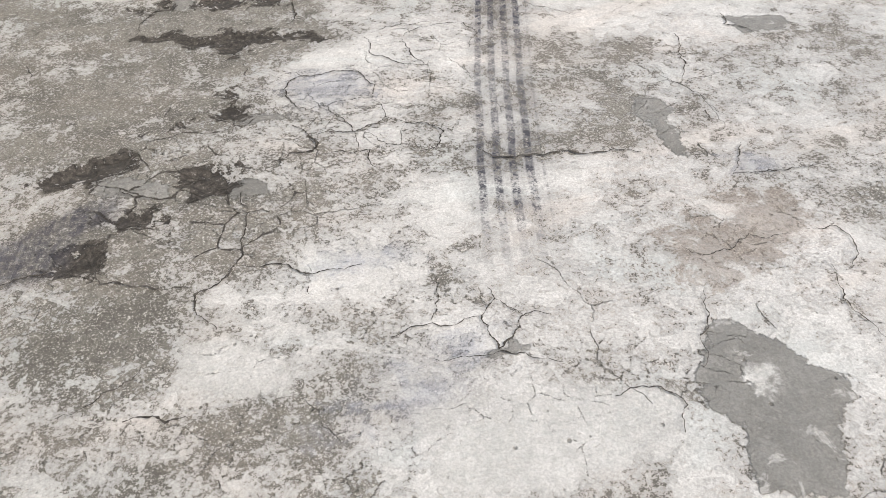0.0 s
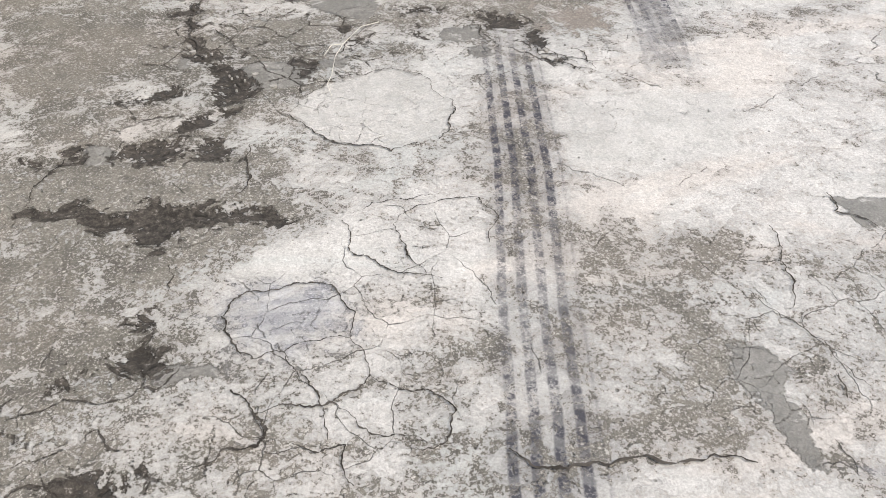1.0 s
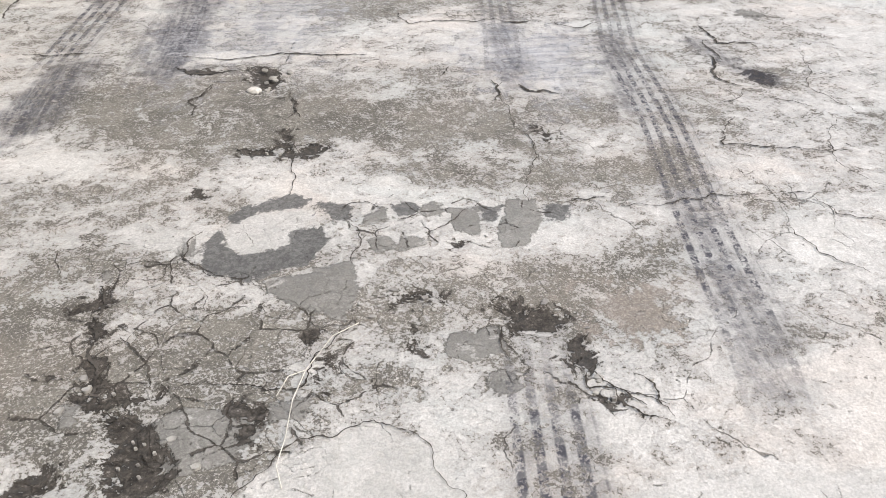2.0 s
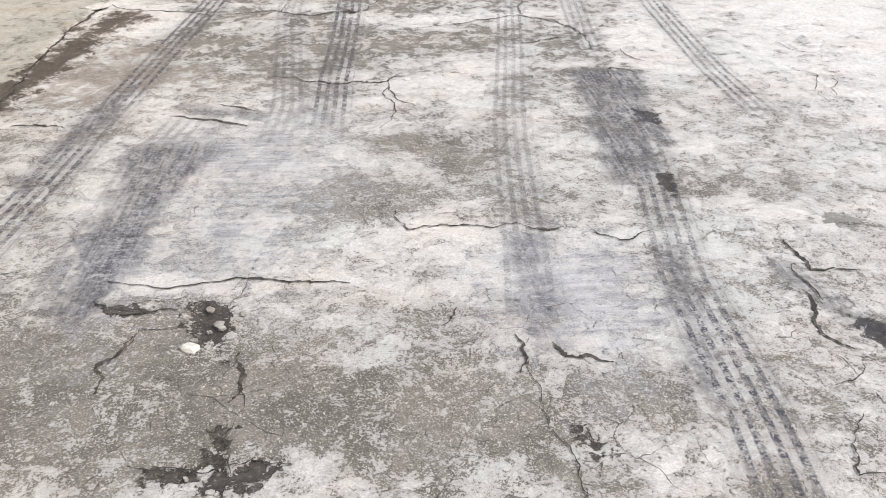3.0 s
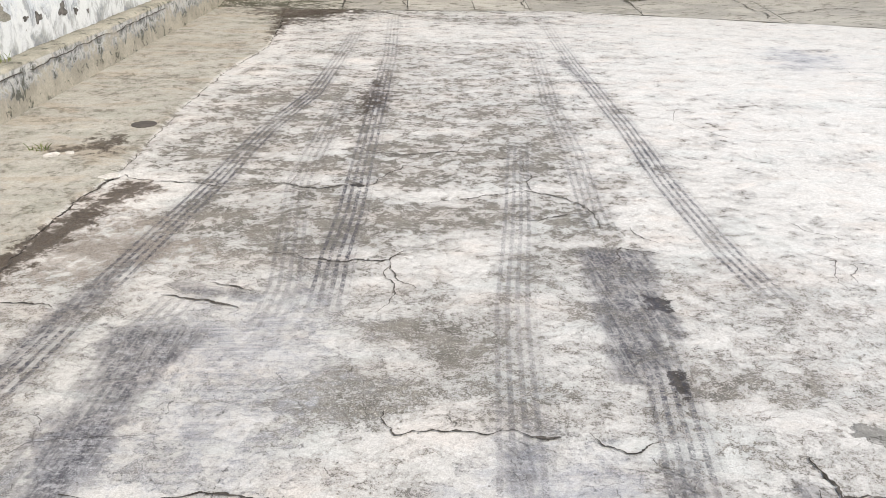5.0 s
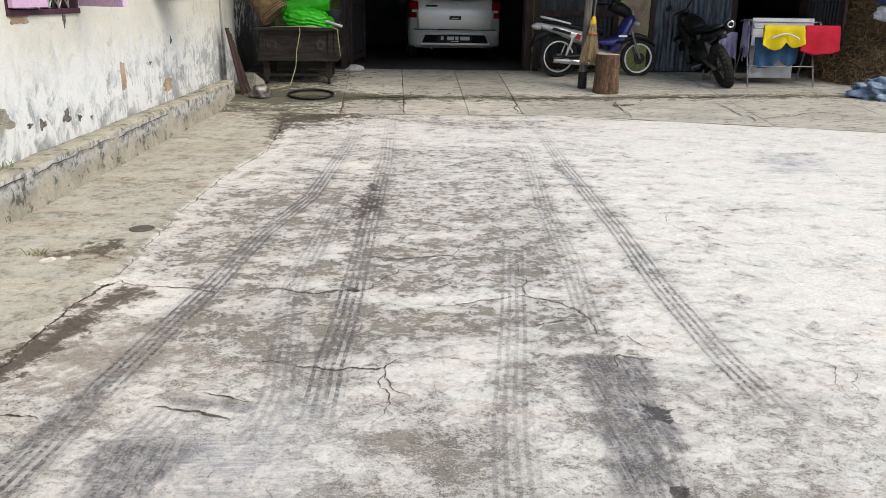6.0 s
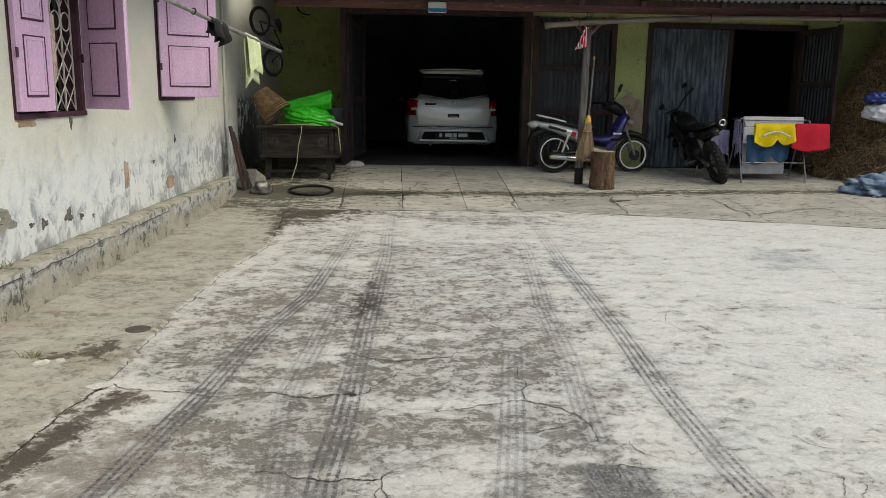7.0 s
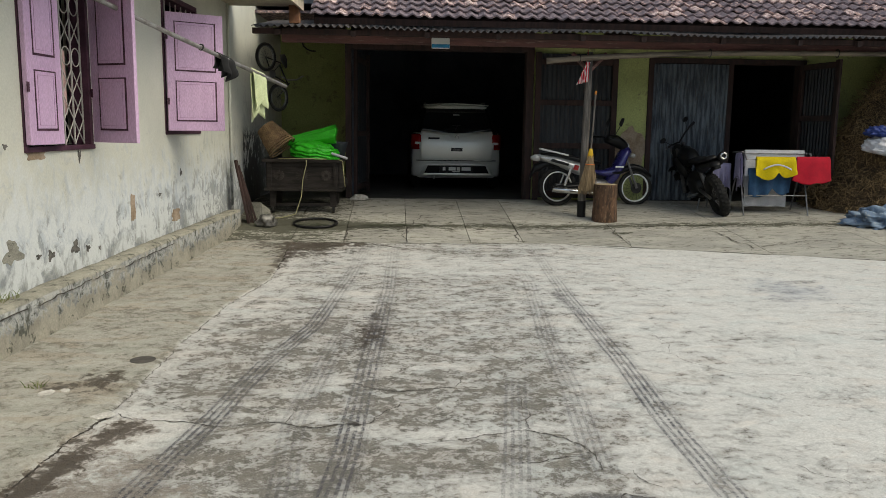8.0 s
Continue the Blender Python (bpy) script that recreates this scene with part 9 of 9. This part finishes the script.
drape("cloth", M_LAVENDER, "crumpled lavender cloth over a metal stand", "cloth", (4.93, 12.34, 0.975), (5.22, 12.34, 0.975), 0.38, 0.25, 9.4, 3, 0.04, 0.03, 0.6)

# ---- the straw heap ----
random.seed(40)
HX, HY, HRX, HRY = 8.75, 12.6, 2.1, 1.15


def heap_r(x, y):
    """Height of the straw heap."""
    u, v = (x - HX) / HRX, (y - HY) / HRY
    d = math.sqrt(u * u + v * v)
    base = min(3.0 * max(0.0, 1 - d ** 1.6), 2.5)
    return base + (0.10 * noise.noise(Vector((x * 2.5, y * 2.5, 0)))) * (d < 0.98)


heap = thing("straw_heap", "tall heap of dry brown straw against the wall", "straw", kind="stuff")
bm = bmesh.new()
n = 56
g = {}
for i in range(n + 1):
    for j in range(n + 1):
        a = 2 * math.pi * i / n
        r = j / n
        x, y = HX + HRX * r * math.cos(a), HY + HRY * r * math.sin(a)
        z = ramp(min(y, 12.9)) - 0.03 + heap_r(x, y) * (1 if j < n else 0)
        g[i, j] = bm.verts.new((x, min(y, 13.34), z))
for i in range(n):
    for j in range(n):
        bm.faces.new((g[i, j], g[i, j + 1], g[i + 1, j + 1], g[i + 1, j])) if j else bm.faces.new((g[i, 0], g[i, 1], g[i + 1, 1]))
part("core", bm, M_HAY, heap)
verts, faces = [], []
for k in range(24000):
    a, r = random.uniform(2.6, 6.6), random.random() ** 0.45
    x, y = HX + HRX * r * math.cos(a), HY + HRY * r * math.sin(a)
    if y > 13.3:
        continue
    z = ramp(min(y, 12.9)) + heap_r(x, y) - 0.02
    d = Vector((random.gauss(0, 1), random.gauss(0, 0.7) - 0.2, random.gauss(0, 0.8) - 0.35)).normalized() * random.uniform(0.07, 0.24)
    p = Vector((x, y, z)) + Vector((math.cos(a), math.sin(a) * 1.3, 0.4)) * random.uniform(0.0, 0.06)
    w = Vector((random.uniform(-1, 1), random.uniform(-1, 1), random.uniform(-1, 1))).normalized() * 0.0032
    mid = p + d * 0.5 + Vector((random.uniform(-1, 1), random.uniform(-1, 1), random.uniform(-0.5, 1))) * 0.03
    i0 = len(verts)
    end = p + d
    if end.z < 0.16:
        end.z = 0.16
    verts += [p - w, p + w, mid - w, mid + w, end - w * 0.5, end + w * 0.5]
    faces += [(i0, i0 + 1, i0 + 3, i0 + 2), (i0 + 2, i0 + 3, i0 + 5, i0 + 4)]
me = bpy.data.meshes.new("straws")
me.from_pydata(verts, [], faces)
M_STRAW, t_, b_ = nodes_of("straw_stalks")
g_ = t_.nodes.new("ShaderNodeNewGeometry")
t_.links.new(blend(t_, g_.outputs["Random Per Island"], (0.04, 0.025, 0.014), (0.40, 0.27, 0.13)), b_.inputs["Base Color"])
b_.inputs["Roughness"].default_value = 0.8
me.materials.append(M_STRAW)
straws = new("straws", me)
straws.parent = heap
tagged(straws, kind="stuff")

tagged(mesh_ob("sack", crumple(6.2, 0.28, 0.2, 0.17, pose(7.3, 11.72, 1.25, 0, 12, -12)), M_WHITECLOTH, True), "white plastic sack pushed into the straw", "sack")
tagged(mesh_ob("tarpaulin", crumple(8.8, 0.22, 0.16, 0.09, pose(7.22, 11.75, 1.47, 0, 10, 10), k=0.5), plain("deep_blue_sheet", (0.03, 0.06, 0.26), 0.5), True), "crumpled deep blue plastic sheet on the straw", "sheet")
tagged(mesh_ob("tarpaulin", crumple(4.4, 0.46, 0.3, 0.19, pose(6.95, 11.05, 0.22, 0, 0, -14), k=0.5, freq=3.6), M_SACK, True), "crumpled blue and white tarpaulin at the ramp's edge", "tarpaulin")
tagged(mesh_ob("tarpaulin", crumple(9.4, 0.42, 0.26, 0.10, pose(7.45, 10.75, 0.15, 0, 0, -20), k=0.5, freq=3.6), surf("dusty_sheet", (0.36, 0.34, 0.31), (0.24, 0.23, 0.21), 6, 70, 0.8), True), "dusty grey plastic sheet at the ramp's edge", "sheet")
tagged(mesh_ob("fence_post", box(7.62, 7.74, 11.2, 11.3, 0.1, 1.35, 0.01), M_POST), "grey wooden stake beside the straw heap", "post")

# ---- small things on the yard ----
def gz(x, y):
    return float(fall(np.float64(x), np.float64(y)))


for seed, x, y, s, mat in ((1, -1.47, 4.06, 0.055, M_STONE), (2, -1.90, 4.42, 0.055, M_STONE), (3, -1.82, 4.46, 0.035, M_STONE), (4, -0.52, 1.27, 0.022, M_STONE), (5, -0.47, 1.36, 0.013, M_GREYSTONE), (6, -1.38, 9.2, 0.05, M_GREYSTONE), (7, -0.42, 1.40, 0.011, M_GREYSTONE), (8, -0.50, 1.42, 0.012, M_GREYSTONE)):
    tagged(mesh_ob("stone", rock(seed * 3.3, s, s * 0.75, s * (0.14 if y > 4 else 0.4), pose(x, y, gz(x, y) + s * (0.06 if y > 4 else 0.17) + (0.009 if x < -1.4 else 0.004), 0, 0, seed * 40)), mat), "small pale stone lying on the concrete yard", "stone", "stones on the yard")
cover = tagged(mesh_ob("drain_cover", bmesh_disc(0.078, 0.004, 28), surf("dark_iron", (0.06, 0.055, 0.05), (0.09, 0.08, 0.07), 12, 80, 0.85)), "dark round drain cover set in the side strip", "drain cover")
cover.matrix_basis = pose(-1.58, 5.05, 0.0028)
random.seed(50)
tuft = thing("grass_tuft", "small green grass tuft in a crack", "grass")
for k in range(16):
    a, h = random.uniform(0, 6.28), random.uniform(0.02, 0.06)
    x, y = -2.0 + random.uniform(-0.05, 0.05), 4.5 + random.uniform(-0.03, 0.03)
    dx, dy = 0.04 * math.cos(a), 0.04 * math.sin(a)
    part("blade", tube([(x, y, 0.0), (x + dx * 0.4, y + dy * 0.4, h * 0.6), (x + dx, y + dy, h)], [0.003, 0.002, 0.0006], 4), M_STRAWGREEN, tuft)
stem = thing("dry_stem", "dry forked plant stem lying on the concrete", "twig")
for pts in ([(-0.23, 0.17), (-0.28, 0.13), (-0.33, 0.05), (-0.35, -0.03), (-0.36, -0.11), (-0.37, -0.17), (-0.36, -0.21)], [(-0.33, 0.05), (-0.36, 0.03), (-0.38, -0.01)]):
    part("twig", tube([(x, y, gz(x, y) + 0.006 + 0.008 * (i % 2)) for i, (x, y) in enumerate(pts)], 0.0011, 5), M_DRYSTEM, stem)
random.seed(51)
bm = bmesh.new()
for cx, cy in [(-0.49, 1.3), (-0.39, 0.93), (0.14, 0.16), (0.21, -0.05), (-0.72, 0.05), (-0.75, 0.25), (-0.59, -0.13), (-0.15, 0.22)]:
    for k in range(9):
        x, y, r = cx + random.gauss(0, 0.05), cy + random.gauss(0, 0.03), random.choice((0.003, 0.004, 0.006, 0.010))
        n = random.randint(5, 7)
        a0 = random.uniform(0, 6.28)
        rim = [(x + r * random.uniform(0.6, 1.2) * math.cos(a0 + 6.28 * i / n), y + 0.8 * r * random.uniform(0.6, 1.2) * math.sin(a0 + 6.28 * i / n)) for i in range(n)]
        low = [bm.verts.new((p, q, gz(p, q) - 0.002)) for p, q in rim]
        top = [bm.verts.new((p * 0.92 + x * 0.08, q * 0.92 + y * 0.08, gz(p, q) + 0.2 * r + 0.003 + random.uniform(-0.001, 0.002))) for p, q in rim]
        bm.faces.new(top)
        for i in range(n):
            bm.faces.new((low[i], low[(i + 1) % n], top[(i + 1) % n], top[i]))
tagged(mesh_ob("concrete_chips", bm, surf("chip_concrete", (0.40, 0.39, 0.36), (0.22, 0.21, 0.20), 30, 120, 0.95, bump=0.4)), "small loose chips of broken grey concrete", "chips", kind="stuff")
random.seed(52)
weed = thing("grass_tuft", "thin green weeds growing on the cement ledge", "grass", HM)
for k in range(26):
    a, h = random.uniform(0, 6.28), random.uniform(0.02, 0.07)
    x, y = -0.15 + random.uniform(-0.04, 0.04), 0.37 + random.uniform(-0.22, 0.16)
    dx, dy = 0.03 * math.cos(a), 0.04 * math.sin(a)
    part("blade", tube([(x, y, 0.30), (x + dx * 0.4, y + dy * 0.4, 0.305 + h * 0.6), (x + dx, y + dy, 0.305 + h)], [0.003, 0.002, 0.0006], 4), M_STRAWGREEN, weed)
tagged(mesh_ob("cord", tube([(-1.75, 15.36, 3.01), (-1.73, 15.36, 2.93), (-1.66, 15.36, 2.87), (-1.57, 15.36, 2.84), (-1.5, 15.36, 2.84)], 0.012, 6), M_BLACK, True), "short black cord hanging on the alcove wall", "cord")
